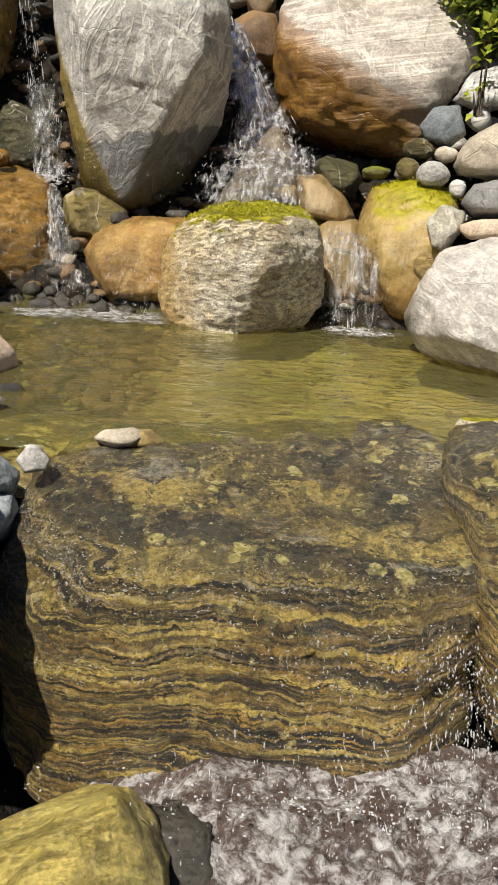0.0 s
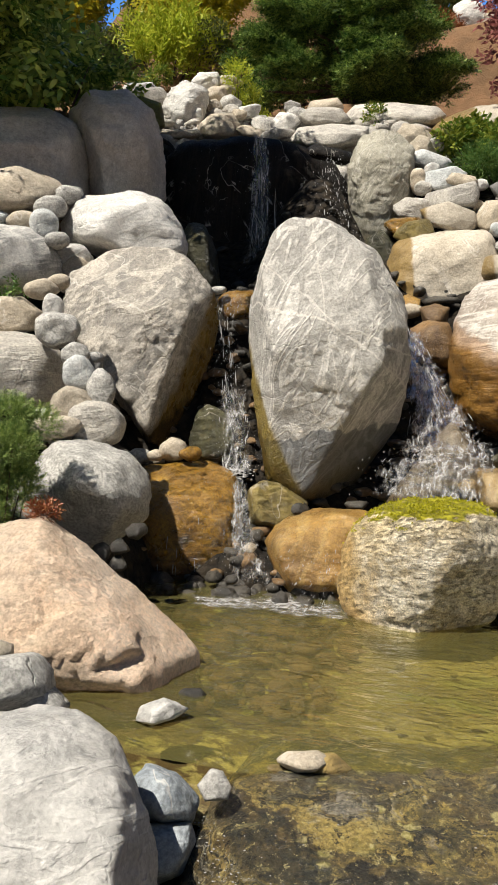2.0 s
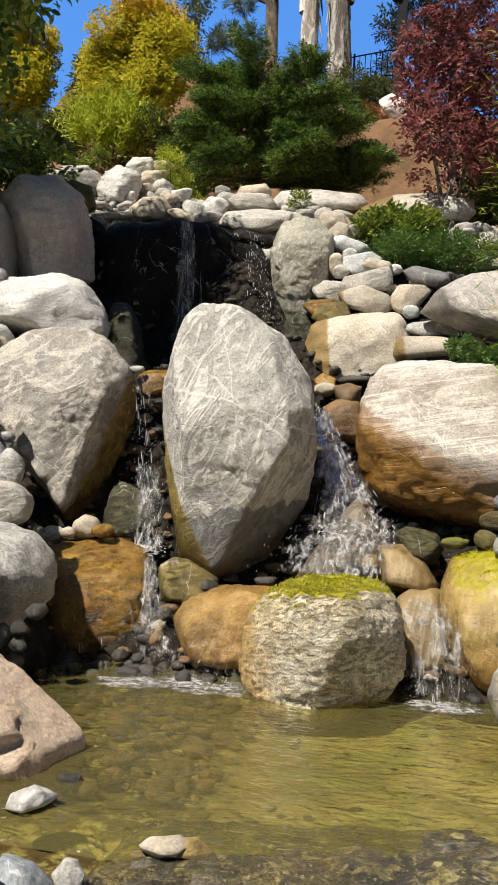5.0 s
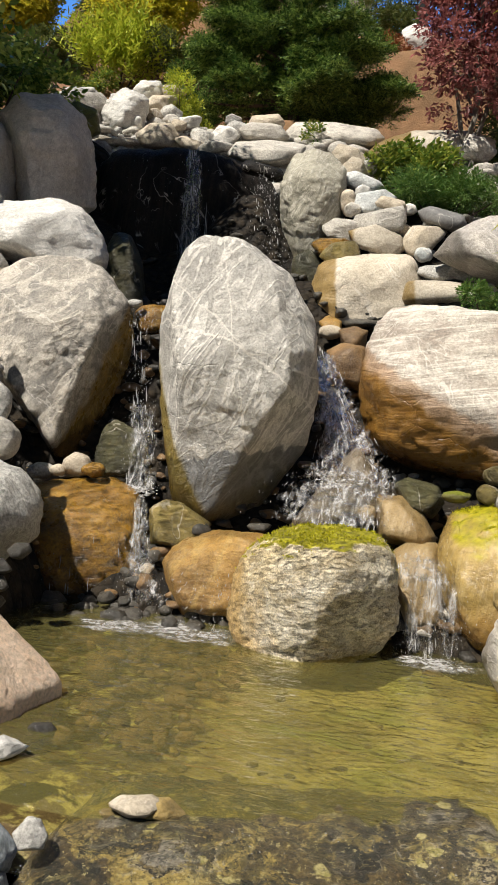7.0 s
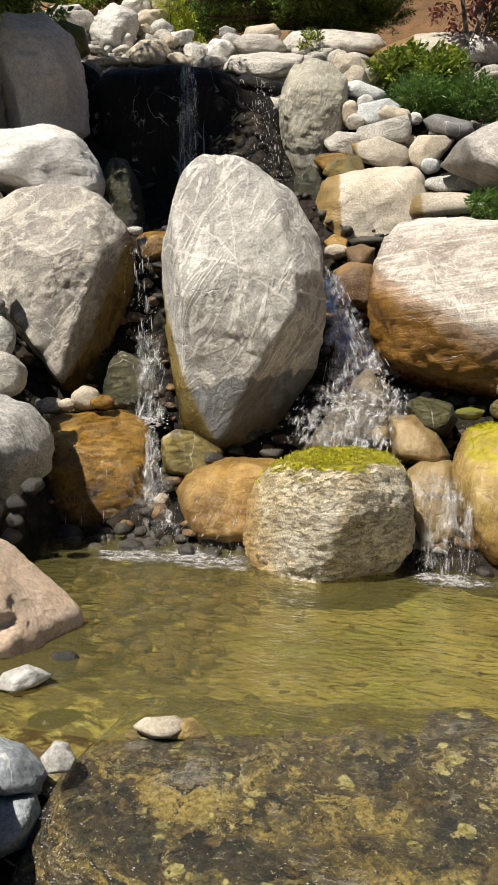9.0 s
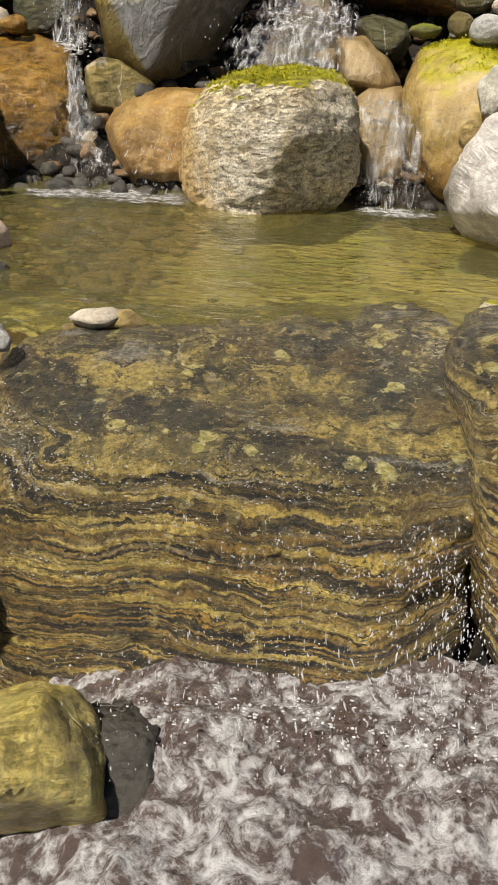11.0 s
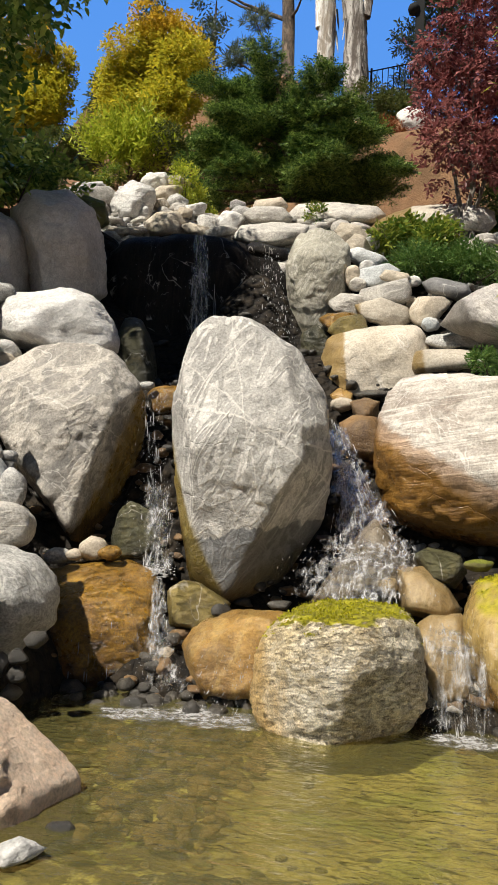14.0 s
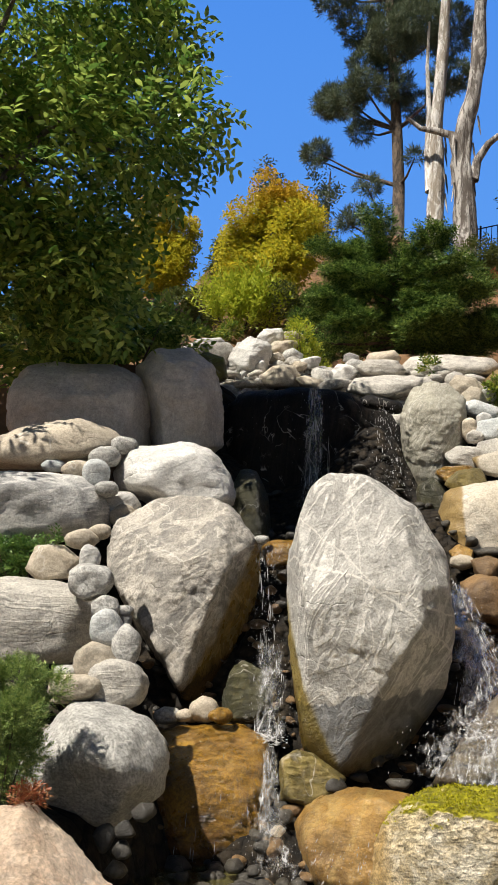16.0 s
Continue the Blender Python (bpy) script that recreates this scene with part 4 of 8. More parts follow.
gneiss_left = boulder('boulder', 'dark and pale streaked boulder on the bank', 'streaked', (-3.404, 5.272, 1.874), 0.420, [(112, 0.331), (100, 0.295), (90, 0.337), (51, 0.623), (-1, 0.802), (-59, 0.409), (-74, 0.288), (-80, 0.272), (-173, 0.733)], detail=5, rough=0.02, tilt=14, seed=43, turn=(8, 33))
tan_left = boulder('boulder', 'tan brown boulder in the leaf shade', 'tan', (-3.499, 5.946, 2.561), 0.360, [(122, 0.249), (107, 0.194), (77, 0.295), (24, 0.548), (-66, 0.206), (-73, 0.183), (-85, 0.213), (-174, 0.53)], detail=4, rough=0.03, tilt=14, seed=47, turn=(13, 32))
shade_a = boulder('boulder', "large grey boulder in the tree's shade", 'shadegrey', (-3.930, 6.944, 3.100), 0.600, [(150, 0.705), (109, 0.59), (95, 0.539), (69, 0.628), (34, 0.694), (7, 0.68), (-59, 0.597), (-91, 0.555), (-151, 0.669), (-178, 0.686)], detail=6, rough=0.018, tilt=12, p=60, broken=0.02, seed=53, turn=(16, 31))
shade_b = boulder('boulder', 'upright grey boulder beside the upper waterfall', 'shadegrey', (-3.149, 7.515, 3.391), 0.600, [(140, 0.592), (96, 0.587), (55, 0.521), (25, 0.44), (8, 0.423), (-50, 0.596), (-90, 0.576), (-159, 0.413), (-169, 0.417)], detail=6, rough=0.018, tilt=14, p=60, broken=0.02, seed=59, turn=(17, 24))
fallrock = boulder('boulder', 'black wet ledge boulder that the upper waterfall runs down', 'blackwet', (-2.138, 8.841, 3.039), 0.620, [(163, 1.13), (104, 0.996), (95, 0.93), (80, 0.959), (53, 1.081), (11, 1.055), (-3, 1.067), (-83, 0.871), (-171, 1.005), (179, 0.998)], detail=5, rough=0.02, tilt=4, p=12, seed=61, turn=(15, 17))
fall_left = boulder('boulder', 'dark olive wet boulder beside the fall', 'darkgreen', (-2.188, 7.214, 2.292), 0.350, [(162, 0.24), (90, 0.38), (27, 0.193), (9, 0.171), (-76, 0.328), (-172, 0.16)], detail=4, rough=0.02, seed=62, turn=(10, 18))
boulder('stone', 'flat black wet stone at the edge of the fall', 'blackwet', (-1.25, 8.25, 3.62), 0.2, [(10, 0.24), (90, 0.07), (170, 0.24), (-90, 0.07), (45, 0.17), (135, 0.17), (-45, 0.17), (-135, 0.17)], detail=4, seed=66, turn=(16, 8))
grey_r = boulder('boulder', 'upright grey-green boulder beside the upper waterfall', 'greygreen', (-0.734, 8.316, 3.291), 0.500, [(161, 0.384), (130, 0.508), (87, 0.582), (41, 0.474), (5, 0.331), (-9, 0.33), (-46, 0.479), (-115, 0.577), (-166, 0.332), (-175, 0.319)], detail=6, rough=0.02, tilt=18, p=70, broken=0.02, seed=67, turn=(16, 8))
beige = boulder('boulder', 'blocky beige boulder with an olive wet side', 'beige', (-0.108, 7.406, 2.283), 0.500, [(161, 0.45), (106, 0.368), (93, 0.36), (22, 0.505), (-16, 0.442), (-77, 0.354), (-113, 0.463), (-173, 0.469)], detail=5, rough=0.018, tilt=10, p=14, seed=71, turn=(11, 4))
greenpil = boulder('boulder', 'amber wet boulder with green moss on its crown', 'mossamber', (0.865, 4.849, 0.389), 0.380, [(145, 0.38), (97, 0.346), (69, 0.36), (6, 0.29), (-19, 0.29), (-11, 0.28), (-60, 0.40), (-90, 0.46), (-125, 0.40), (-157, 0.27), (175, 0.29)], detail=5, rough=0.016, tilt=16, p=12, seed=73, chips=3, turn=(-4, -8))
poolright = boulder('boulder', 'pale grey boulder with a mottled face beside the pool', 'palepink', (1.181, 3.933, 0.197), 0.420, [(167, 0.402), (152, 0.392), (110, 0.357), (89, 0.352), (30, 0.352), (-6, 0.367), (-92, 0.344), (-108, 0.314), (-116, 0.322), (-148, 0.393)], detail=6, rough=0.018, tilt=16, seed=79, turn=(-9, -15))
ywet = boulder('boulder', 'yellow-green algae covered boulder beside the lower pool', 'algae', (-0.205, 1.488, -0.567), 0.300, [(106, 0.12), (114, 0.126), (106, 0.13), (76, 0.174), (29, 0.227), (5, 0.236), (-92, 0.114), (-176, 0.281)], detail=5, rough=0.02, tilt=14, seed=83, turn=(-45, 16))
dwet = boulder('boulder', 'dark wet stone in the lower stream', 'darkwet', (0.045, 1.612, -0.665), 0.200, [(85, 0.124), (41, 0.11), (5, 0.095), (-50, 0.12), (-89, 0.13), (-171, 0.075)], detail=5, rough=0.06, p=14, chips=16, broken=0.06, seed=84, turn=(-40, 10))
blue1 = boulder('stone', "blue-grey stone at the water's edge", 'blue', (-0.575, 2.260, -0.062), 0.130, [(136, 0.09), (73, 0.063), (47, 0.063), (-18, 0.09), (-81, 0.071), (-121, 0.065), (-166, 0.075)], detail=4, rough=0.02, seed=91, turn=(-24, 19))
blue2 = boulder('stone', 'dark slate-blue wet stone', 'blue', (-0.548, 2.199, -0.162), 0.140, [(107, 0.065), (91, 0.063), (18, 0.081), (-25, 0.066), (-70, 0.07), (-140, 0.071), (-171, 0.072)], detail=4, rough=0.02, seed=92, turn=(-27, 18))
boulder('stone', "small pale grey stone at the water's edge", 'grey', (-0.438, 2.239, -0.004), 0.038, [(-17, 0.042), (-85, 0.033), (-148, 0.038), (141, 0.036), (80, 0.038), (34, 0.035)], detail=4, turn=(-24, 15))
boulder('stone', 'pale flat stone on the overflow lip', 'tan', (-0.257, 2.500, -0.016), 0.066, [(-52, 0.044), (-85, 0.032), (-116, 0.042), (131, 0.052), (97, 0.028), (66, 0.044)], detail=4, chips=6, turn=(-22, 9))
boulder('stone', 'ochre crusted stone on the overflow lip', 'ochre', (-0.205, 2.515, -0.026), 0.062, [(-65, 0.042), (-93, 0.032), (-115, 0.044), (132, 0.052), (101, 0.033), (57, 0.046)], detail=4, turn=(-22, 7))
boulder('stone', 'ochre crusted stone on the overflow lip', 'ochre', (-0.333, 2.500, -0.050), 0.030, [(-52, 0.023), (-88, 0.014), (-123, 0.019), (114, 0.019), (92, 0.013), (53, 0.022)], detail=4, turn=(-23, 11))
boulder('stone', 'flat pale stone lying half in the water', 'white', (-0.719, 2.602, 0.021), 0.061, [(-55, 0.043), (-72, 0.033), (-105, 0.045), (165, 0.064), (110, 0.036), (69, 0.043)], detail=4, turn=(-19, 19))
boulder('stone', 'small dark stone at the waterline', 'darkwet', (-0.695, 2.850, -0.001), 0.037, [(-28, 0.042), (-93, 0.02), (-140, 0.038), (130, 0.036), (94, 0.021), (50, 0.033)], detail=3, turn=(-18, 17))
bl = boulder('stone', 'grey stone wedged between the bank boulders', 'grey', (-0.950, 2.294, 0.110), 0.140, [(102, 0.068), (53, 0.056), (41, 0.057), (-26, 0.069), (-93, 0.058), (-178, 0.058)], detail=4, rough=0.02, seed=95, turn=(-19, 27))
bl2 = boulder('stone', 'brown rounded stone on the bank', 'tan', (-1.172, 2.450, 0.188), 0.060, [(119, 0.037), (71, 0.029), (7, 0.038), (-83, 0.03), (-153, 0.033)], detail=3, seed=96, turn=(-19, 29))
bl3 = boulder('boulder', 'pale grey stone wedged between the bank boulders', 'grey', (-1.070, 2.282, 0.133), 0.200, [(102, 0.089), (95, 0.093), (46, 0.14), (14, 0.148), (-75, 0.083), (-171, 0.138)], detail=4, rough=0.025, seed=97, turn=(-22, 29))
boulder('stone', 'ochre stone on the overflow lip', 'ochre', (0.819, 2.751, -0.050), 0.039, [(-48, 0.032), (-74, 0.027), (-117, 0.03), (132, 0.032), (92, 0.025), (40, 0.04)], detail=3, turn=(-18, -15))
boulder('stone', 'whitish yellow stone beside the overflow', 'mossy', (0.865, 2.850, -0.003), 0.068, [(-51, 0.051), (-87, 0.039), (-128, 0.061), (149, 0.069), (98, 0.035), (37, 0.071)], detail=4, turn=(-16, -16))
boulder('stone', 'pinkish stone beside the overflow', 'pink', (0.865, 2.620, -0.064), 0.045, [(-26, 0.04), (-81, 0.04), (-117, 0.045), (152, 0.039), (92, 0.042), (65, 0.044)], detail=4, turn=(-19, -17))
lump = boulder('stone', 'mossy dark stone in the middle cascade', 'darkgreen', (-1.431, 5.351, 0.817), 0.160, [(167, 0.133), (132, 0.174), (63, 0.176), (19, 0.135), (-29, 0.165), (-90, 0.165), (-163, 0.154)], detail=4, rough=0.05, seed=101, turn=(-2, 16))
under = boulder('stone', 'ochre and green algae stone below the tall boulder', 'algaedark', (-0.931, 5.100, 0.423), 0.200, [(134, 0.172), (89, 0.144), (59, 0.134), (-23, 0.185), (-65, 0.137), (-104, 0.151), (-170, 0.16)], detail=4, rough=0.04, seed=102, turn=(-7, 11))
boulder('stone', 'small dark wet stone', 'darkwet', (-0.783, 5.051, 0.414), 0.076, [(-39, 0.066), (-87, 0.048), (-140, 0.072), (173, 0.077), (105, 0.048), (49, 0.065)], detail=3, turn=(-8, 10))
step = boulder('stone', 'amber stone ledge of the middle cascade', 'amber', (-1.474, 6.005, 1.767), 0.200, [(133, 0.136), (95, 0.106), (11, 0.133), (-80, 0.105), (-158, 0.134)], detail=4, seed=103, turn=(7, 15))
boulder('cobble', 'small grey stone on the ledge', 'grey', (-1.587, 5.850, 1.848), 0.050, [(-33, 0.045), (-74, 0.03), (-108, 0.036), (-171, 0.052), (113, 0.034), (90, 0.029), (49, 0.047)], detail=3, turn=(8, 16))
boulder('cobble', 'small tan stone wedged between the bank boulders', 'tan', (-1.611, 5.150, 0.713), 0.074, [(-27, 0.076), (-75, 0.068), (-111, 0.068), (-171, 0.079), (129, 0.07), (82, 0.066), (27, 0.077)], detail=3, turn=(-4, 19))
boulder('cobble', 'small pale stone wedged between the bank boulders', 'grey', (-1.821, 5.101, 0.659), 0.067, [(-39, 0.062), (-81, 0.043), (-118, 0.054), (-178, 0.073), (121, 0.051), (86, 0.044), (40, 0.063)], detail=3, turn=(-4, 21))
boulder('cobble', 'small pale stone wedged between the bank boulders', 'tan', (-1.710, 5.100, 0.672), 0.043, [(-32, 0.039), (-81, 0.032), (-112, 0.038), (-177, 0.046), (121, 0.034), (80, 0.034), (39, 0.044)], detail=3, turn=(-4, 20))
boulder('cobble', 'small dark brown stone', 'amber', (-1.462, 5.050, 0.702), 0.066, [(-36, 0.059), (-75, 0.048), (-115, 0.049), (-171, 0.073), (117, 0.047), (87, 0.047), (46, 0.06)], detail=3, turn=(-4, 18))
boulder('stone', 'wet dark pebble at the back of the pool', 'darkwet', (-1.413, 4.549, -0.067), 0.058, [(-19, 0.053), (-79, 0.035), (-117, 0.047), (143, 0.044), (97, 0.04), (64, 0.044)], detail=3, turn=(-14, 19))
boulder('stone', 'wet dark pebble at the back of the pool', 'darkwet', (-1.284, 4.550, -0.033), 0.052, [(-25, 0.052), (-87, 0.036), (-129, 0.047), (147, 0.049), (97, 0.037), (56, 0.044)], detail=3, turn=(-14, 17))
boulder('stone', 'wet dark pebble at the back of the pool', 'darkwet', (-1.210, 4.550, -0.003), 0.037, [(-38, 0.034), (-89, 0.026), (-138, 0.037), (143, 0.034), (85, 0.027), (65, 0.029)], detail=3, turn=(-13, 16))
boulder('stone', 'wet dark pebble at the back of the pool', 'darkwet', (-1.129, 4.551, 0.059), 0.047, [(-42, 0.039), (-86, 0.035), (-130, 0.043), (153, 0.043), (100, 0.034), (48, 0.042)], detail=3, turn=(-13, 15))
boulder('stone', 'wet dark pebble at the back of the pool', 'darkwet', (-1.070, 4.551, 0.019), 0.037, [(-57, 0.026), (-89, 0.022), (-151, 0.04), (127, 0.029), (105, 0.021), (53, 0.032)], detail=3, turn=(-13, 15))
boulder('stone', 'wet dark pebble at the back of the pool', 'darkwet', (-1.337, 4.550, -0.096), 0.042, [(-37, 0.031), (-89, 0.021), (-132, 0.043), (137, 0.028), (95, 0.022), (43, 0.041)], detail=3, turn=(-15, 18))
boulder('stone', 'wet dark pebble at the back of the pool', 'darkwet', (-1.461, 4.550, -0.015), 0.042, [(-34, 0.038), (-88, 0.042), (-143, 0.038), (129, 0.041), (99, 0.038), (63, 0.038)], detail=3, turn=(-13, 19))
boulder('stone', 'wet dark pebble at the back of the pool', 'darkwet', (-1.027, 4.551, 0.055), 0.037, [(-45, 0.03), (-80, 0.025), (-151, 0.035), (158, 0.033), (103, 0.025), (26, 0.034)], detail=3, turn=(-13, 14))
boulder('stone', 'wet stone at the back of the pool', 'darkwet', (-1.202, 4.581, -0.061), 0.090, [(-55, 0.059), (-83, 0.052), (-122, 0.065), (139, 0.068), (96, 0.051), (55, 0.066)], detail=3, turn=(-14, 16))
boulder('stone', 'wet stone at the back of the pool', 'wetgrey', (-1.076, 4.580, -0.061), 0.074, [(-33, 0.069), (-88, 0.038), (-126, 0.062), (127, 0.058), (94, 0.038), (62, 0.059)], detail=3, turn=(-14, 15))
boulder('stone', 'wet stone at the back of the pool', 'darkwet', (-1.351, 4.582, -0.097), 0.085, [(-41, 0.077), (-93, 0.047), (-149, 0.081), (153, 0.086), (100, 0.049), (48, 0.068)], detail=3, turn=(-14, 18))
boulder('stone', 'wet stone at the back of the pool', 'darkwet', (-1.480, 4.579, -0.080), 0.085, [(-27, 0.091), (-87, 0.058), (-161, 0.088), (135, 0.08), (97, 0.064), (39, 0.078)], detail=3, turn=(-14, 20))
boulder('stone', 'wet stone at the back of the pool', 'amberdark', (-1.585, 4.578, -0.020), 0.074, [(-20, 0.083), (-89, 0.054), (-151, 0.084), (143, 0.067), (73, 0.063), (36, 0.072)], detail=3, turn=(-13, 21))
boulder('stone', 'wet stone at the back of the pool', 'amberdark', (-0.988, 4.582, -0.024), 0.069, [(-56, 0.051), (-83, 0.04), (-137, 0.065), (162, 0.068), (105, 0.043), (56, 0.053)], detail=3, turn=(-14, 14))
boulder('stone', 'wet stone at the back of the pool', 'darkwet', (-1.445, 4.580, 0.004), 0.069, [(-45, 0.059), (-84, 0.046), (-125, 0.054), (157, 0.064), (90, 0.045), (46, 0.056)], detail=3, turn=(-13, 19))
boulder('stone', 'dark stone in the hollow behind the bank boulder', 'darkwet', (-1.419, 3.899, 0.281), 0.040, [(-54, 0.044), (-84, 0.032), (-152, 0.042), (129, 0.039), (91, 0.04), (42, 0.034)], detail=3, turn=(-11, 22))
boulder('stone', 'dark stone in the hollow behind the bank boulder', 'darkwet', (-1.421, 3.900, 0.200), 0.035, [(-40, 0.043), (-86, 0.037), (-135, 0.039), (148, 0.038), (96, 0.041), (31, 0.035)], detail=3, turn=(-13, 22))
boulder('stone', 'dark stone in the hollow behind the bank boulder', 'darkwet', (-1.337, 3.901, 0.365), 0.049, [(-46, 0.04), (-97, 0.042), (-144, 0.05), (138, 0.043), (92, 0.038), (33, 0.053)], detail=3, turn=(-10, 21))
boulder('stone', 'dark stone in the hollow behind the bank boulder', 'darkwet', (-1.437, 3.899, 0.119), 0.044, [(-40, 0.042), (-85, 0.035), (-110, 0.036), (145, 0.039), (77, 0.036), (45, 0.041)], detail=3, turn=(-14, 22))
boulder('stone', 'dark stone in the hollow behind the bank boulder', 'darkwet', (-1.513, 3.901, 0.239), 0.044, [(-24, 0.043), (-76, 0.064), (-148, 0.045), (153, 0.051), (102, 0.055), (50, 0.053)], detail=3, turn=(-12, 23))
boulder('stone', 'wet stone in the side cascade', 'tan', (-0.993, 4.799, 0.189), 0.044, [(-28, 0.035), (-80, 0.039), (-130, 0.037), (140, 0.035), (91, 0.039), (46, 0.04)], detail=3, turn=(-11, 13))
boulder('stone', 'wet stone in the side cascade', 'darkwet', (-0.960, 4.800, 0.102), 0.039, [(-47, 0.03), (-88, 0.029), (-124, 0.034), (136, 0.03), (90, 0.029), (50, 0.035)], detail=3, turn=(-12, 12))
boulder('stone', 'wet stone in the side cascade', 'tan', (-0.993, 4.798, 0.025), 0.050, [(-46, 0.043), (-74, 0.029), (-126, 0.037), (121, 0.034), (89, 0.029), (39, 0.043)], detail=3, turn=(-13, 13))
boulder('stone', 'wet stone in the side cascade', 'amber', (-0.883, 4.800, 0.058), 0.039, [(-23, 0.037), (-75, 0.025), (-117, 0.036), (143, 0.028), (104, 0.03), (48, 0.035)], detail=3, turn=(-12, 12))
boulder('stone', 'wet stone in the side cascade', 'darkwet', (-0.956, 4.800, 0.275), 0.039, [(-31, 0.036), (-66, 0.038), (-131, 0.033), (157, 0.041), (99, 0.032), (46, 0.038)], detail=3, turn=(-10, 12))
casc = boulder('boulder', 'ochre wet stone slab of the side cascade', 'amberpale', (0.389, 5.100, 0.587), 0.250, [(94, 0.155), (56, 0.121), (31, 0.134), (-54, 0.18), (-96, 0.125), (-176, 0.145)], detail=4, rough=0.02, seed=111, turn=(-5, -1))
casc2 = boulder('boulder', 'brown wet stone of the side cascade', 'amberpale', (0.493, 4.849, 0.281), 0.200, [(134, 0.218), (99, 0.229), (12, 0.136), (-2, 0.14), (-63, 0.225), (-161, 0.142), (-169, 0.128)], detail=4, rough=0.03, seed=112, turn=(-9, -2))
dg = boulder('boulder', 'dark green algae covered stone', 'darkgreen', (0.474, 5.250, 0.737), 0.220, [(121, 0.136), (78, 0.095), (25, 0.126), (-31, 0.137), (-99, 0.107), (-146, 0.105)], detail=4, rough=0.03, seed=113, turn=(-3, -2))
cw = boulder('boulder', 'wet stone under the white water', 'wetgrey', (0.037, 5.350, 0.675), 0.300, [(148, 0.168), (139, 0.184), (48, 0.267), (23, 0.245), (-20, 0.24), (-74, 0.193), (-94, 0.235), (147, 0.164)], detail=4, rough=0.04, seed=114, turn=(-3, 4))
cw2 = boulder('boulder', 'brown wet stone at the head of the side cascade', 'amberdark', (-0.071, 6.302, 1.560), 0.300, [(123, 0.191), (81, 0.17), (26, 0.15), (-23, 0.182), (-106, 0.157), (-167, 0.155)], detail=4, rough=0.03, seed=115, turn=(6, 4))
cw3 = boulder('boulder', 'brown wet stone at the head of the side cascade', 'amberdark', (-0.091, 6.601, 1.813), 0.250, [(107, 0.092), (75, 0.094), (-4, 0.102), (-81, 0.09), (-162, 0.097)], detail=4, rough=0.03, seed=116, turn=(8, 4))
gr_low = boulder('boulder', 'dark green wet boulder beside the spray', 'darkgreen', (-0.629, 7.754, 2.453), 0.300, [(120, 0.267), (44, 0.206), (5, 0.152), (-61, 0.264), (-150, 0.174), (-179, 0.16)], detail=4, rough=0.03, seed=118, turn=(12, 8))
gr_amb = boulder('stone', 'olive and amber wet stone under the upright boulder', 'algaedark', (-0.330, 7.452, 2.660), 0.200, [(124, 0.118), (87, 0.097), (12, 0.161), (-76, 0.094), (-135, 0.136)], detail=4, rough=0.03, seed=119, turn=(14, 5))
gr_amb2 = boulder('stone', 'amber wet stone at the edge of the ledge', 'ambermid', (-0.296, 6.900, 1.939), 0.150, [(127, 0.089), (70, 0.075), (8, 0.086), (-76, 0.081), (-144, 0.075)], detail=4, rough=0.03, seed=120, turn=(9, 6))
ledge_r = boulder('stone', 'dark flat stone below the beige boulder', 'darkwet', (-0.059, 6.901, 1.979), 0.200, [(106, 0.051), (89, 0.037), (4, 0.164), (-83, 0.035), (-132, 0.113)], detail=3, seed=117, turn=(9, 4))
boulder('stone', 'yellow-green mossy stone beside the side cascade', 'mossdk', (0.678, 5.000, 0.771), 0.070, [(-39, 0.045), (-92, 0.03), (-118, 0.042), (154, 0.056), (93, 0.026), (48, 0.059)], detail=3, turn=(-2, -4))
boulder('stone', 'dark stone between the cascades', 'darkwet', (-0.444, 5.200, 0.457), 0.073, [(-45, 0.046), (-90, 0.03), (-129, 0.052), (140, 0.059), (94, 0.026), (70, 0.046)], detail=3, turn=(-6, 9))
boulder('stone', 'amber stone behind the mossy boulder', 'amberpale', (0.192, 5.000, 0.631), 0.052, [(-25, 0.055), (-74, 0.04), (-145, 0.051), (146, 0.047), (89, 0.044), (28, 0.049)], detail=3, turn=(-4, 2))
boulder('stone', 'dark stone below the side cascade', 'darkwet', (0.454, 4.751, 0.145), 0.060, [(-8, 0.064), (-84, 0.066), (-156, 0.058), (180, 0.061), (104, 0.066), (21, 0.055)], detail=3, turn=(-11, -2))
bs = boulder('stone', 'blue-grey angular stone below the striped boulder', 'slate', (0.988, 4.948, 1.031), 0.140, [(148, 0.105), (98, 0.101), (22, 0.105), (-51, 0.107), (-102, 0.1), (-151, 0.118)], detail=4, rough=0.02, seed=121, turn=(3, -10))
boulder('cobble', 'white cobble below the striped boulder', 'white', (1.205, 5.100, 1.090), 0.068, [(-17, 0.065), (-68, 0.065), (-125, 0.057), (-169, 0.068), (134, 0.062), (79, 0.062), (32, 0.061)], detail=3, turn=(4, -12))
boulder('cobble', 'tan cobble below the striped boulder', 'tan', (1.005, 4.850, 0.890), 0.062, [(-19, 0.057), (-77, 0.042), (-115, 0.043), (-177, 0.059), (121, 0.049), (83, 0.039), (47, 0.052)], detail=3, turn=(2, -11))
boulder('cobble', 'pale grey cobble below the striped boulder', 'grey', (0.932, 4.750, 0.784), 0.085, [(-26, 0.082), (-77, 0.064), (-120, 0.068), (173, 0.081), (131, 0.075), (86, 0.064), (43, 0.071)], detail=3, turn=(0, -10))
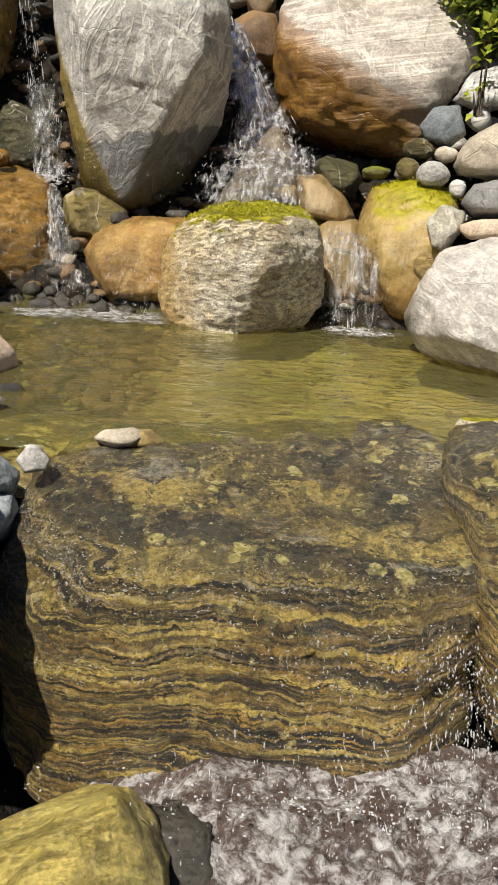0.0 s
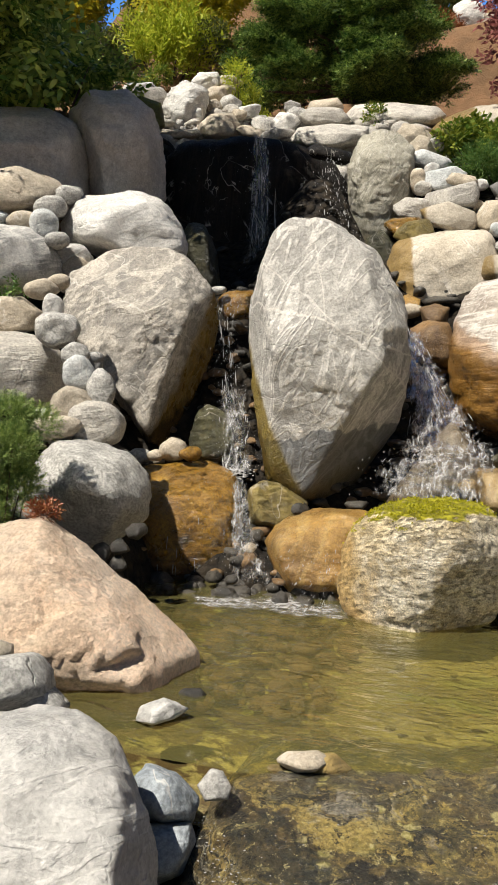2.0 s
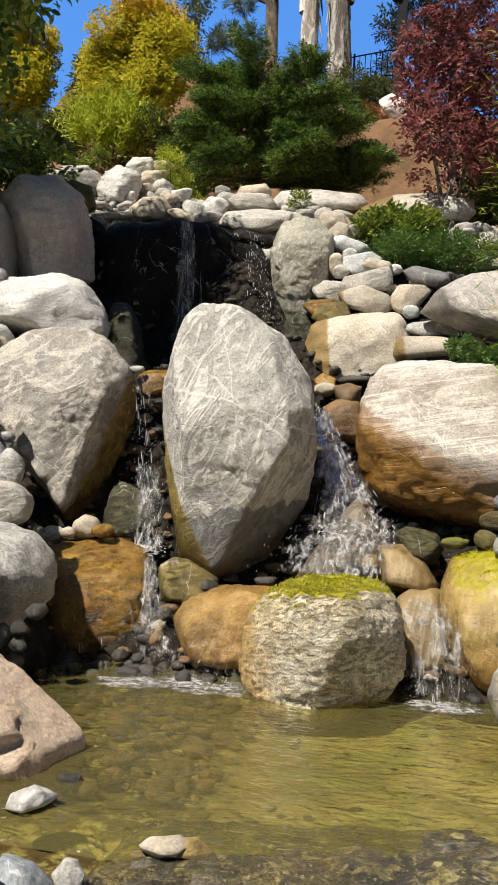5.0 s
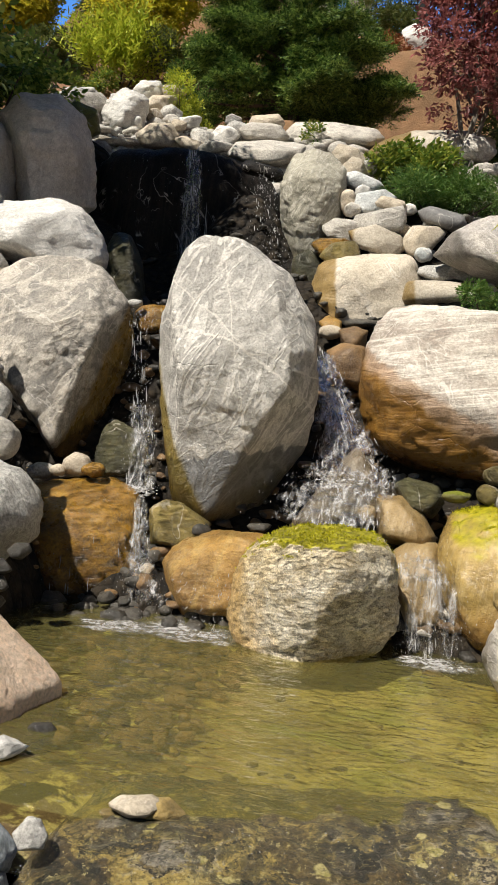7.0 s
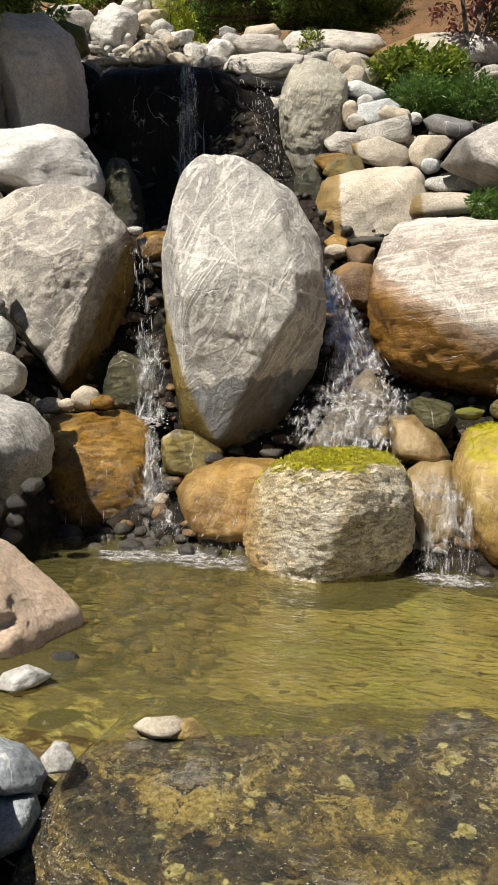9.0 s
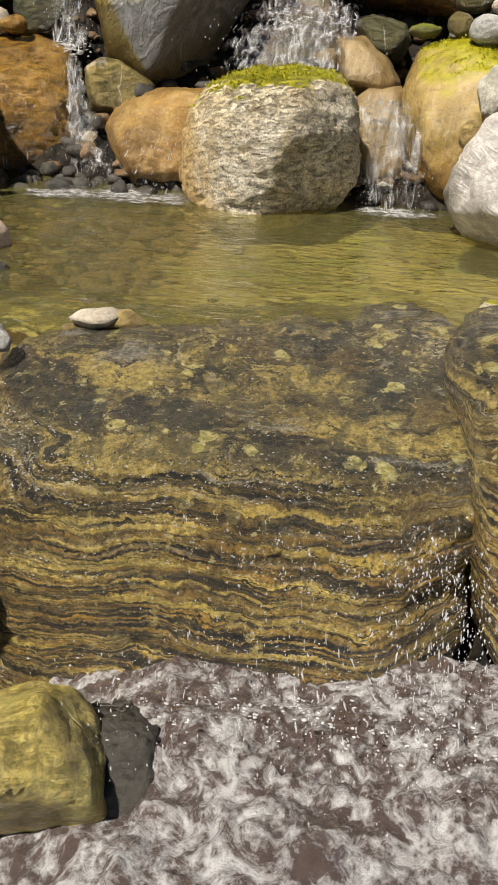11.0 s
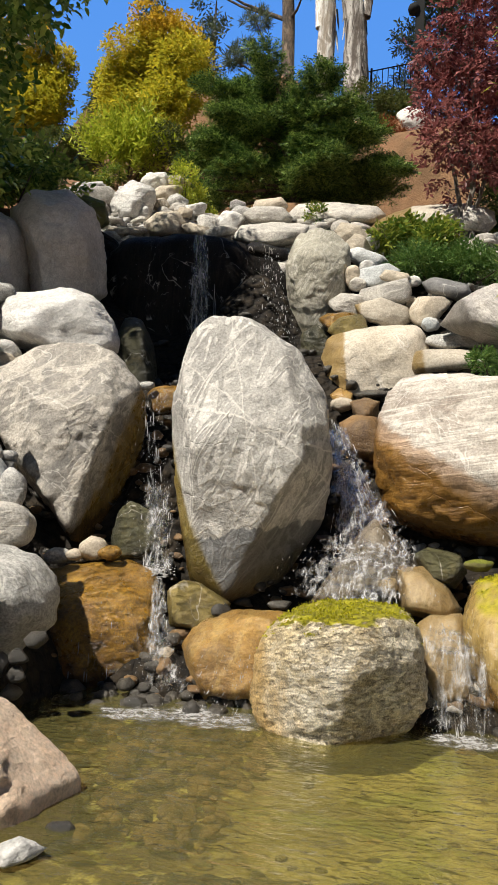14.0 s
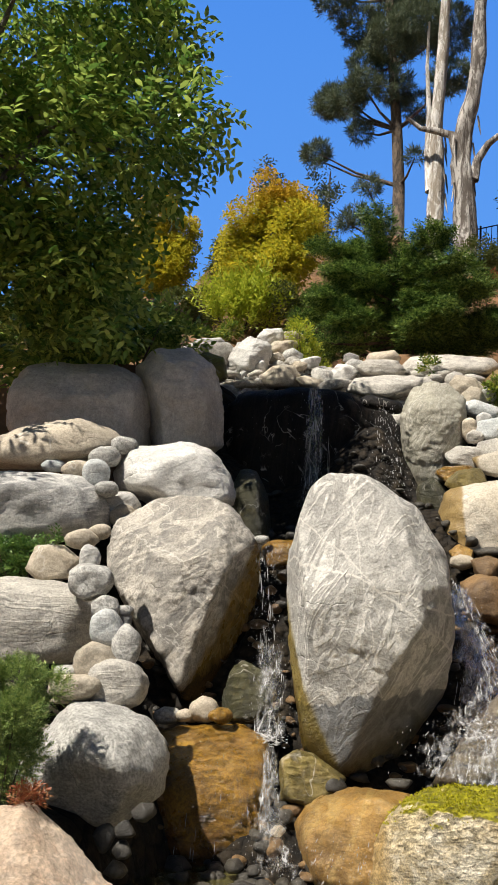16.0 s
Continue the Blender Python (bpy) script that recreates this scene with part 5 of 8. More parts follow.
boulder('cobble', 'white cobble below the striped boulder', 'white', (1.059, 4.700, 0.726), 0.046, [(-20, 0.043), (-79, 0.044), (-126, 0.044), (-171, 0.043), (129, 0.045), (79, 0.043), (25, 0.044)], detail=3, turn=(0, -12))
boulder('cobble', 'mossy brown cobble below the striped boulder', 'algaedark', (0.876, 4.950, 0.911), 0.092, [(-41, 0.073), (-77, 0.055), (-105, 0.057), (-166, 0.084), (117, 0.059), (86, 0.055), (45, 0.072)], detail=3, turn=(2, -9))
boulder('cobble', 'mossy brown cobble below the striped boulder', 'algaedark', (0.819, 4.900, 0.807), 0.063, [(-30, 0.059), (-67, 0.056), (-117, 0.052), (-164, 0.06), (129, 0.057), (80, 0.051), (35, 0.057)], detail=3, turn=(1, -8))
boulder('cobble', 'mossy green cobble below the striped boulder', 'mossdk', (0.656, 4.980, 0.773), 0.075, [(-46, 0.053), (-78, 0.035), (-105, 0.036), (-174, 0.071), (108, 0.036), (89, 0.034), (56, 0.049)], detail=3, turn=(0, -6))
boulder('cobble', 'ochre cobble below the striped boulder', 'ochre', (0.874, 4.300, 0.358), 0.052, [(-19, 0.057), (-65, 0.067), (-128, 0.057), (-172, 0.053), (138, 0.061), (83, 0.067), (28, 0.051)], detail=3, turn=(-6, -10))
tb = boulder('boulder', 'tan grey boulder on the bank', 'tan', (1.268, 4.740, 0.898), 0.250, [(153, 0.194), (124, 0.164), (77, 0.15), (10, 0.195), (-91, 0.127), (-97, 0.13), (-141, 0.224)], detail=4, rough=0.02, seed=122, turn=(2, -14))
db = boulder('boulder', 'dark grey boulder on the bank', 'darkgrey', (1.255, 4.494, 0.684), 0.220, [(152, 0.173), (104, 0.108), (81, 0.109), (10, 0.175), (-88, 0.092), (-131, 0.158)], detail=4, rough=0.02, seed=123, turn=(-1, -14))
rb = boulder('stone', 'reddish flat stone on the bank', 'pink', (1.190, 4.348, 0.556), 0.200, [(109, 0.062), (94, 0.046), (10, 0.167), (-82, 0.045), (-123, 0.112)], detail=4, rough=0.02, seed=124, turn=(-3, -14))
lb = boulder('stone', 'layered tan stone beside the mossy one', 'greygreen', (0.982, 4.501, 0.539), 0.150, [(136, 0.092), (77, 0.101), (3, 0.096), (-31, 0.081), (-95, 0.113), (-161, 0.088)], detail=4, rough=0.05, seed=125, turn=(-3, -11))
wb = boulder('stone', 'white stone in the climbing leaves', 'white', (1.296, 5.199, 1.250), 0.200, [(155, 0.183), (108, 0.128), (74, 0.121), (11, 0.208), (-81, 0.105), (-107, 0.132)], detail=4, rough=0.03, seed=126, turn=(6, -13))
boulder('cobble', 'pale grey cobble wedged between the bank boulders', 'grey', (-2.176, 4.599, 1.385), 0.098, [(-25, 0.107), (-70, 0.091), (-119, 0.095), (-177, 0.108), (124, 0.101), (85, 0.085), (28, 0.111)], detail=4, turn=(4, 27))
boulder('cobble', 'pale grey cobble wedged between the bank boulders', 'grey', (-2.024, 4.549, 1.240), 0.059, [(-24, 0.068), (-72, 0.062), (-110, 0.06), (-173, 0.07), (130, 0.062), (79, 0.061), (33, 0.066)], detail=3, turn=(2, 26))
boulder('cobble', 'blue-grey cobble wedged between the bank boulders', 'bluegrey', (-1.974, 4.500, 1.125), 0.070, [(-18, 0.082), (-77, 0.093), (-128, 0.085), (-176, 0.077), (131, 0.089), (74, 0.093), (30, 0.078)], detail=3, turn=(1, 26))
boulder('cobble', 'tan cobble wedged between the bank boulders', 'tan', (-1.924, 4.350, 0.941), 0.092, [(-35, 0.1), (-75, 0.091), (-115, 0.094), (-172, 0.099), (129, 0.097), (78, 0.09), (32, 0.097)], detail=4, turn=(-2, 26))
boulder('cobble', 'grey cobble wedged between the bank boulders', 'grey', (-1.795, 4.420, 1.042), 0.060, [(-11, 0.066), (-69, 0.103), (-132, 0.078), (-172, 0.07), (148, 0.077), (76, 0.096), (28, 0.073)], detail=3, turn=(0, 24))
boulder('cobble', 'large greenish grey cobble', 'tangrey', (-1.785, 4.350, 0.846), 0.120, [(-18, 0.13), (-68, 0.114), (-122, 0.118), (-178, 0.132), (127, 0.125), (87, 0.109), (37, 0.132)], detail=4, turn=(-3, 24))
boulder('cobble', 'pale tan cobble wedged between the bank boulders', 'tan', (-1.947, 4.201, 0.819), 0.102, [(-35, 0.093), (-81, 0.059), (-109, 0.075), (-180, 0.113), (116, 0.074), (91, 0.057), (48, 0.102)], detail=4, turn=(-3, 27))
boulder('cobble', 'pale cobble wedged between the bank boulders', 'grey', (-2.059, 4.299, 0.891), 0.061, [(-45, 0.05), (-78, 0.028), (-106, 0.038), (-176, 0.067), (109, 0.032), (89, 0.029), (52, 0.052)], detail=3, turn=(-2, 28))
boulder('cobble', 'white cobble wedged between the bank boulders', 'white', (-2.262, 4.700, 1.525), 0.049, [(-9, 0.055), (-69, 0.071), (-128, 0.066), (-174, 0.053), (141, 0.069), (83, 0.068), (29, 0.061)], detail=3, turn=(5, 28))
boulder('cobble', 'tan cobble wedged between the bank boulders', 'tan', (-2.426, 4.849, 1.657), 0.076, [(-35, 0.079), (-72, 0.058), (-105, 0.059), (-176, 0.089), (118, 0.06), (87, 0.06), (49, 0.071)], detail=3, turn=(7, 28))
boulder('cobble', 'tan cobble wedged between the bank boulders', 'tan', (-2.369, 4.950, 1.724), 0.058, [(-26, 0.059), (-74, 0.045), (-113, 0.05), (178, 0.069), (123, 0.046), (87, 0.047), (44, 0.061)], detail=3, turn=(7, 27))
boulder('cobble', 'white cobble wedged between the bank boulders', 'white', (-2.703, 5.752, 2.055), 0.114, [(-40, 0.109), (-81, 0.078), (-113, 0.092), (-163, 0.137), (121, 0.085), (90, 0.084), (45, 0.108)], detail=4, turn=(9, 27))
boulder('cobble', 'tan cobble wedged between the bank boulders', 'tan', (-2.633, 5.701, 1.954), 0.082, [(-18, 0.093), (-73, 0.075), (-121, 0.082), (-176, 0.1), (129, 0.078), (86, 0.079), (43, 0.088)], detail=3, turn=(9, 26))
boulder('cobble', 'greenish grey cobble wedged between the bank boulders', 'bluegrey', (-2.850, 5.601, 2.252), 0.077, [(-16, 0.087), (-80, 0.091), (-122, 0.093), (-170, 0.087), (142, 0.092), (86, 0.091), (34, 0.089)], detail=3, turn=(11, 29))
boulder('cobble', 'tan cobble wedged between the bank boulders', 'tan', (-3.050, 5.651, 2.293), 0.089, [(-25, 0.09), (-77, 0.059), (-115, 0.078), (-171, 0.108), (124, 0.066), (88, 0.064), (40, 0.095)], detail=3, turn=(11, 30))
boulder('cobble', 'blue-grey cobble wedged between the bank boulders', 'bluegrey', (-3.299, 5.701, 2.330), 0.082, [(-36, 0.08), (-76, 0.049), (-108, 0.059), (179, 0.095), (125, 0.065), (92, 0.048), (48, 0.078)], detail=3, turn=(11, 32))
boulder('cobble', 'grey cobble wedged between the bank boulders', 'grey', (-2.888, 5.752, 2.416), 0.091, [(-17, 0.102), (-73, 0.072), (-115, 0.086), (-165, 0.11), (133, 0.084), (96, 0.073), (42, 0.097)], detail=3, turn=(12, 28))
boulder('cobble', 'grey cobble wedged between the bank boulders', 'grey', (-2.684, 5.500, 2.116), 0.065, [(-17, 0.073), (-74, 0.052), (-112, 0.056), (-176, 0.075), (121, 0.057), (92, 0.052), (42, 0.066)], detail=3, turn=(10, 28))
boulder('cobble', 'grey cobble wedged between the bank boulders', 'grey', (-2.815, 5.899, 2.549), 0.078, [(-27, 0.082), (-70, 0.065), (-114, 0.071), (-177, 0.087), (122, 0.073), (88, 0.061), (31, 0.088)], detail=3, turn=(13, 27))
boulder('cobble', 'dark cobble wedged between the bank boulders', 'darkgrey', (-1.932, 4.600, 1.232), 0.042, [(-22, 0.043), (-74, 0.033), (-111, 0.033), (-178, 0.047), (118, 0.034), (92, 0.03), (49, 0.04)], detail=3, turn=(2, 25))
boulder('cobble', 'dark cobble wedged between the bank boulders', 'darkgrey', (-1.917, 4.600, 1.186), 0.030, [(-14, 0.032), (-64, 0.04), (-123, 0.036), (-167, 0.034), (139, 0.035), (75, 0.039), (28, 0.035)], detail=3, turn=(2, 24))
ls = boulder('stone', 'pale tan stone between the bank boulders', 'tan', (-2.660, 4.950, 1.504), 0.160, [(164, 0.162), (97, 0.122), (60, 0.126), (-6, 0.193), (-78, 0.107), (-124, 0.15)], detail=4, rough=0.03, seed=131, turn=(5, 30))
ur = boulder('boulder', 'large pale white-grey boulder on the upper bank', 'palepink', (1.076, 6.995, 2.589), 0.500, [(142, 0.501), (113, 0.378), (90, 0.325), (59, 0.355), (9, 0.472), (-58, 0.457), (-114, 0.279), (-115, 0.278), (-109, 0.246)], detail=5, rough=0.02, tilt=14, seed=141, turn=(13, -6))
ud = boulder('stone', 'dark grey flat boulder in the ground cover', 'darkgrey', (0.518, 8.000, 3.158), 0.300, [(129, 0.154), (91, 0.082), (40, 0.184), (-49, 0.15), (-92, 0.085), (-140, 0.179)], detail=4, rough=0.02, seed=142, turn=(16, -1))
uf = boulder('boulder', 'flat beige stone on the upper bank', 'beige', (0.563, 7.099, 2.288), 0.300, [(156, 0.301), (94, 0.114), (86, 0.109), (7, 0.388), (-79, 0.11), (-85, 0.104), (-148, 0.326)], detail=4, rough=0.02, p=12, seed=143, turn=(11, -2))
boulder('stone', 'rounded grey-tan cobble on the upper bank', 'tangrey', (-0.039, 7.897, 3.071), 0.231, [(-28, 0.225), (-93, 0.114), (-122, 0.17), (151, 0.237), (93, 0.109), (6, 0.234)], detail=4, chips=9, tilt=6, turn=(15, 3))
boulder('stone', 'blocky beige cobble on the upper bank', 'beige', (-0.037, 7.800, 2.871), 0.239, [(-37, 0.206), (-92, 0.118), (-137, 0.212), (124, 0.16), (84, 0.13), (39, 0.214)], detail=4, chips=9, tilt=6, turn=(14, 3))
boulder('stone', 'smooth tan cobble on the upper bank', 'tan', (0.346, 7.799, 2.901), 0.195, [(-47, 0.132), (-90, 0.136), (-133, 0.162), (138, 0.146), (82, 0.125), (46, 0.177)], detail=4, chips=9, tilt=6, turn=(14, 0))
boulder('stone', 'blue-grey stone on the upper bank', 'bluegrey', (-0.129, 8.099, 3.319), 0.181, [(-45, 0.139), (-87, 0.114), (-123, 0.136), (157, 0.186), (96, 0.098), (54, 0.156)], detail=4, chips=9, tilt=6, turn=(17, 3))
boulder('cobble', 'small tan cobble on the upper bank', 'tan', (-0.360, 8.051, 3.287), 0.073, [(-9, 0.079), (-62, 0.116), (-136, 0.092), (-175, 0.079), (139, 0.101), (76, 0.114), (24, 0.085)], detail=4, turn=(16, 5))
boulder('stone', 'small tan cobble on the upper bank', 'tan', (0.031, 8.050, 3.287), 0.146, [(-33, 0.121), (-87, 0.06), (-140, 0.131), (158, 0.127), (91, 0.06), (44, 0.125)], detail=4, chips=9, tilt=6, turn=(17, 2))
boulder('stone', 'flat blue-grey stone on the upper bank', 'bluegrey', (-0.273, 8.402, 3.590), 0.199, [(-51, 0.125), (-95, 0.089), (-144, 0.179), (125, 0.131), (89, 0.081), (57, 0.154)], detail=4, chips=9, tilt=6, turn=(18, 4))
boulder('stone', 'tan cobble on the upper bank', 'tan', (-0.377, 8.601, 3.785), 0.132, [(-43, 0.131), (-85, 0.104), (-153, 0.121), (136, 0.118), (79, 0.117), (35, 0.11)], detail=4, chips=9, tilt=6, turn=(19, 5))
boulder('cobble', 'white cobble on the upper bank', 'white', (-0.356, 8.500, 3.660), 0.083, [(-24, 0.088), (-73, 0.066), (-119, 0.068), (-170, 0.092), (124, 0.07), (84, 0.065), (39, 0.078)], detail=4, turn=(18, 5))
boulder('stone', 'grey-green cobble on the upper bank', 'tangrey', (-0.368, 7.901, 2.979), 0.165, [(-46, 0.144), (-100, 0.11), (-140, 0.158), (126, 0.142), (87, 0.105), (39, 0.166)], detail=4, chips=9, tilt=6, turn=(15, 5))
boulder('stone', 'grey cobble on the upper bank', 'grey', (0.541, 7.301, 2.507), 0.202, [(-28, 0.182), (-88, 0.075), (-112, 0.098), (126, 0.149), (92, 0.069), (60, 0.131)], detail=4, chips=9, tilt=6, turn=(12, -2))
boulder('stone', 'pale stone on the upper bank', 'tangrey', (0.692, 7.199, 2.492), 0.130, [(-60, 0.086), (-94, 0.066), (-123, 0.092), (141, 0.099), (94, 0.071), (49, 0.088)], detail=4, chips=9, tilt=6, turn=(12, -3))
boulder('cobble', 'small blue-grey cobble on the upper bank', 'bluegrey', (0.377, 7.600, 2.721), 0.074, [(-34, 0.077), (-77, 0.062), (-131, 0.066), (179, 0.077), (125, 0.071), (82, 0.06), (29, 0.071)], detail=4, turn=(13, 0))
boulder('stone', 'pale stone on the upper bank', 'tangrey', (0.850, 6.900, 2.286), 0.133, [(-35, 0.105), (-93, 0.068), (-121, 0.084), (133, 0.091), (88, 0.072), (45, 0.095)], detail=4, chips=9, tilt=6, turn=(11, -4))
boulder('stone', 'tan stone on the upper bank', 'tan', (-0.494, 8.900, 4.016), 0.162, [(-39, 0.141), (-86, 0.119), (-141, 0.141), (157, 0.158), (94, 0.113), (44, 0.143)], detail=4, chips=9, tilt=6, turn=(19, 5))
boulder('cobble', 'grey cobble on the upper bank', 'grey', (-0.244, 8.700, 3.850), 0.073, [(-19, 0.08), (-67, 0.082), (-121, 0.083), (179, 0.075), (131, 0.081), (76, 0.084), (25, 0.077)], detail=4, turn=(19, 4))
boulder('cobble', 'small tan cobble on the upper bank', 'tan', (0.191, 7.850, 2.991), 0.055, [(-23, 0.057), (-80, 0.056), (-135, 0.056), (-179, 0.057), (122, 0.058), (67, 0.055), (33, 0.058)], detail=4, turn=(15, 1))
boulder('cobble', 'white cobble on the upper bank', 'white', (-0.244, 8.200, 3.436), 0.069, [(-14, 0.074), (-77, 0.064), (-126, 0.068), (176, 0.074), (126, 0.068), (76, 0.065), (21, 0.072)], detail=4, turn=(17, 4))
boulder('stone', 'amber wet cobble on the upper bank', 'amber', (-0.426, 7.602, 2.751), 0.158, [(-31, 0.144), (-82, 0.081), (-135, 0.13), (123, 0.123), (94, 0.074), (66, 0.117)], detail=4, chips=9, tilt=6, turn=(14, 6))
boulder('cobble', 'small grey cobble on the upper bank', 'tangrey', (-0.309, 8.000, 3.202), 0.078, [(-27, 0.075), (-81, 0.067), (-123, 0.071), (-165, 0.081), (129, 0.071), (83, 0.065), (43, 0.078)], detail=4, turn=(16, 5))
boulder('cobble', 'small white cobble on the upper bank', 'white', (0.209, 8.099, 3.258), 0.068, [(-43, 0.062), (-78, 0.054), (-118, 0.057), (-168, 0.068), (118, 0.055), (81, 0.054), (29, 0.064)], detail=4, turn=(16, 1))
boulder('cobble', 'small grey cobble on the upper bank', 'grey', (0.404, 8.001, 3.108), 0.056, [(-22, 0.055), (-82, 0.044), (-128, 0.049), (174, 0.059), (125, 0.047), (76, 0.046), (42, 0.052)], detail=4, turn=(15, -1))
boulder('cobble', 'small tan cobble on the upper bank', 'tan', (0.628, 7.400, 2.652), 0.062, [(-26, 0.061), (-79, 0.046), (-122, 0.055), (-173, 0.061), (130, 0.054), (85, 0.048), (38, 0.057)], detail=4, turn=(13, -2))
boulder('cobble', 'tan cobble on the upper bank', 'tan', (-0.278, 6.700, 1.865), 0.083, [(-34, 0.077), (-77, 0.057), (-113, 0.063), (172, 0.087), (114, 0.062), (84, 0.056), (48, 0.076)], detail=4, turn=(8, 5))
boulder('cobble', 'ochre cobble on the upper bank', 'ochre', (-0.121, 6.400, 1.617), 0.070, [(-25, 0.072), (-86, 0.073), (-131, 0.074), (-170, 0.072), (128, 0.072), (81, 0.073), (21, 0.073)], detail=4, turn=(6, 4))
fw = boulder('boulder', 'tall white-grey boulder behind the waterfall', 'white', (-3.261, 9.600, 4.686), 0.350, [(159, 0.263), (118, 0.285), (80, 0.295), (9, 0.29), (-17, 0.243), (-58, 0.294), (-99, 0.305), (-162, 0.277)], detail=5, rough=0.03, tilt=24, p=80, broken=0.06, seed=151, turn=(20, 21))
fw2 = boulder('boulder', 'pale tan boulder behind the waterfall', 'tan', (-2.759, 9.404, 4.364), 0.350, [(136, 0.186), (99, 0.149), (40, 0.215), (-9, 0.24), (-84, 0.133), (-164, 0.25)], detail=4, rough=0.03, seed=152, turn=(19, 19))
bk1 = boulder('boulder', 'long smooth grey boulder on the upper bank', 'tangrey', (-0.811, 10.204, 4.718), 0.500, [(136, 0.442), (93, 0.172), (85, 0.175), (45, 0.457), (-45, 0.436), (-88, 0.164), (-98, 0.192), (-161, 0.578)], detail=5, rough=0.015, seed=153, turn=(21, 7))
bk2 = boulder('boulder', 'long pale tan boulder on the slope', 'beige', (0.359, 9.999, 4.550), 0.500, [(137, 0.493), (108, 0.241), (92, 0.192), (73, 0.31), (4, 0.721), (-83, 0.173), (-89, 0.181), (-111, 0.403)], detail=5, rough=0.015, seed=154, turn=(20, 0))
bk3 = boulder('boulder', 'flat pale boulder beside the waterfall lip', 'tangrey', (-1.400, 9.202, 4.140), 0.400, [(149, 0.365), (98, 0.138), (89, 0.142), (4, 0.415), (-69, 0.181), (-93, 0.15), (-108, 0.201)], detail=5, rough=0.015, seed=155, turn=(19, 11))
bk4 = boulder('boulder', 'tan block under the conifer', 'tan', (-1.706, 10.398, 4.931), 0.300, [(158, 0.205), (99, 0.118), (44, 0.204), (-18, 0.215), (-82, 0.115), (-119, 0.185)], detail=4, rough=0.02, seed=156, turn=(21, 11))
bk5 = boulder('stone', 'flat pale boulder by the upper stream', 'tangrey', (-3.932, 9.602, 4.808), 0.400, [(114, 0.19), (94, 0.144), (46, 0.34), (-62, 0.203), (-86, 0.141), (-156, 0.398)], detail=4, rough=0.02, seed=157, turn=(20, 25))
bk6 = boulder('stone', 'olive mossy boulder behind the dark one', 'mossdk', (-3.258, 8.402, 4.144), 0.350, [(119, 0.191), (76, 0.153), (15, 0.167), (-61, 0.194), (-138, 0.133)], detail=4, rough=0.02, seed=158, turn=(20, 24))
boulder('stone', 'white stone behind the waterfall ledge', 'white', (-3.207, 10.203, 5.251), 0.161, [(-33, 0.138), (-99, 0.127), (-129, 0.157), (145, 0.152), (101, 0.114), (45, 0.176)], detail=3, chips=9, tilt=6, turn=(22, 20))
boulder('stone', 'tan stone behind the waterfall ledge', 'tan', (-2.935, 10.303, 5.282), 0.146, [(-39, 0.119), (-89, 0.08), (-132, 0.133), (170, 0.146), (102, 0.08), (62, 0.11)], detail=3, chips=9, tilt=6, turn=(22, 18))
boulder('stone', 'tan stone behind the waterfall ledge', 'tan', (-2.986, 9.993, 4.981), 0.205, [(-40, 0.153), (-80, 0.121), (-119, 0.155), (125, 0.133), (89, 0.115), (32, 0.229)], detail=3, chips=9, tilt=6, turn=(21, 19))
boulder('stone', 'pale stone behind the waterfall ledge', 'grey', (-2.803, 9.903, 4.818), 0.140, [(-27, 0.135), (-73, 0.113), (-142, 0.127), (141, 0.128), (103, 0.121), (55, 0.119)], detail=3, chips=9, tilt=6, turn=(21, 18))
boulder('stone', 'small tan stone behind the waterfall ledge', 'tan', (-2.966, 9.801, 4.779), 0.093, [(-51, 0.092), (-84, 0.063), (-144, 0.105), (158, 0.093), (101, 0.076), (49, 0.079)], detail=3, chips=9, tilt=6, turn=(21, 19))
boulder('stone', 'white stone behind the waterfall ledge', 'white', (-2.547, 9.900, 4.745), 0.125, [(-30, 0.121), (-81, 0.081), (-121, 0.092), (143, 0.136), (95, 0.068), (65, 0.102)], detail=3, chips=9, tilt=6, turn=(21, 17))
boulder('stone', 'pale stone behind the waterfall ledge', 'grey', (-2.257, 9.603, 4.421), 0.166, [(-51, 0.127), (-91, 0.111), (-141, 0.146), (147, 0.171), (96, 0.1), (52, 0.141)], detail=3, chips=9, tilt=6, turn=(20, 16))
boulder('stone', 'white stone behind the waterfall ledge', 'white', (-2.056, 9.705, 4.497), 0.199, [(-42, 0.139), (-92, 0.114), (-131, 0.202), (137, 0.128), (93, 0.126), (66, 0.147)], detail=3, chips=9, tilt=6, turn=(20, 14))
boulder('stone', 'pale stone behind the waterfall ledge', 'grey', (-1.884, 9.799, 4.605), 0.139, [(-30, 0.15), (-83, 0.113), (-142, 0.129), (127, 0.14), (87, 0.104), (33, 0.147)], detail=3, chips=9, tilt=6, turn=(20, 13))
boulder('stone', 'pale stone behind the waterfall ledge', 'tangrey', (-1.564, 9.700, 4.557), 0.244, [(-65, 0.159), (-86, 0.103), (-134, 0.227), (126, 0.186), (94, 0.108), (49, 0.206)], detail=3, chips=9, tilt=6, turn=(20, 11))
boulder('stone', 'pale stone behind the waterfall ledge', 'tan', (-2.354, 9.398, 4.286), 0.163, [(-26, 0.153), (-81, 0.068), (-118, 0.116), (123, 0.105), (95, 0.066), (46, 0.162)], detail=3, chips=9, tilt=6, turn=(19, 16))
boulder('stone', 'pale stone behind the waterfall ledge', 'tangrey', (-2.064, 9.303, 4.213), 0.190, [(-47, 0.167), (-87, 0.063), (-111, 0.129), (139, 0.145), (100, 0.084), (68, 0.095)], detail=3, chips=9, tilt=6, turn=(19, 15))
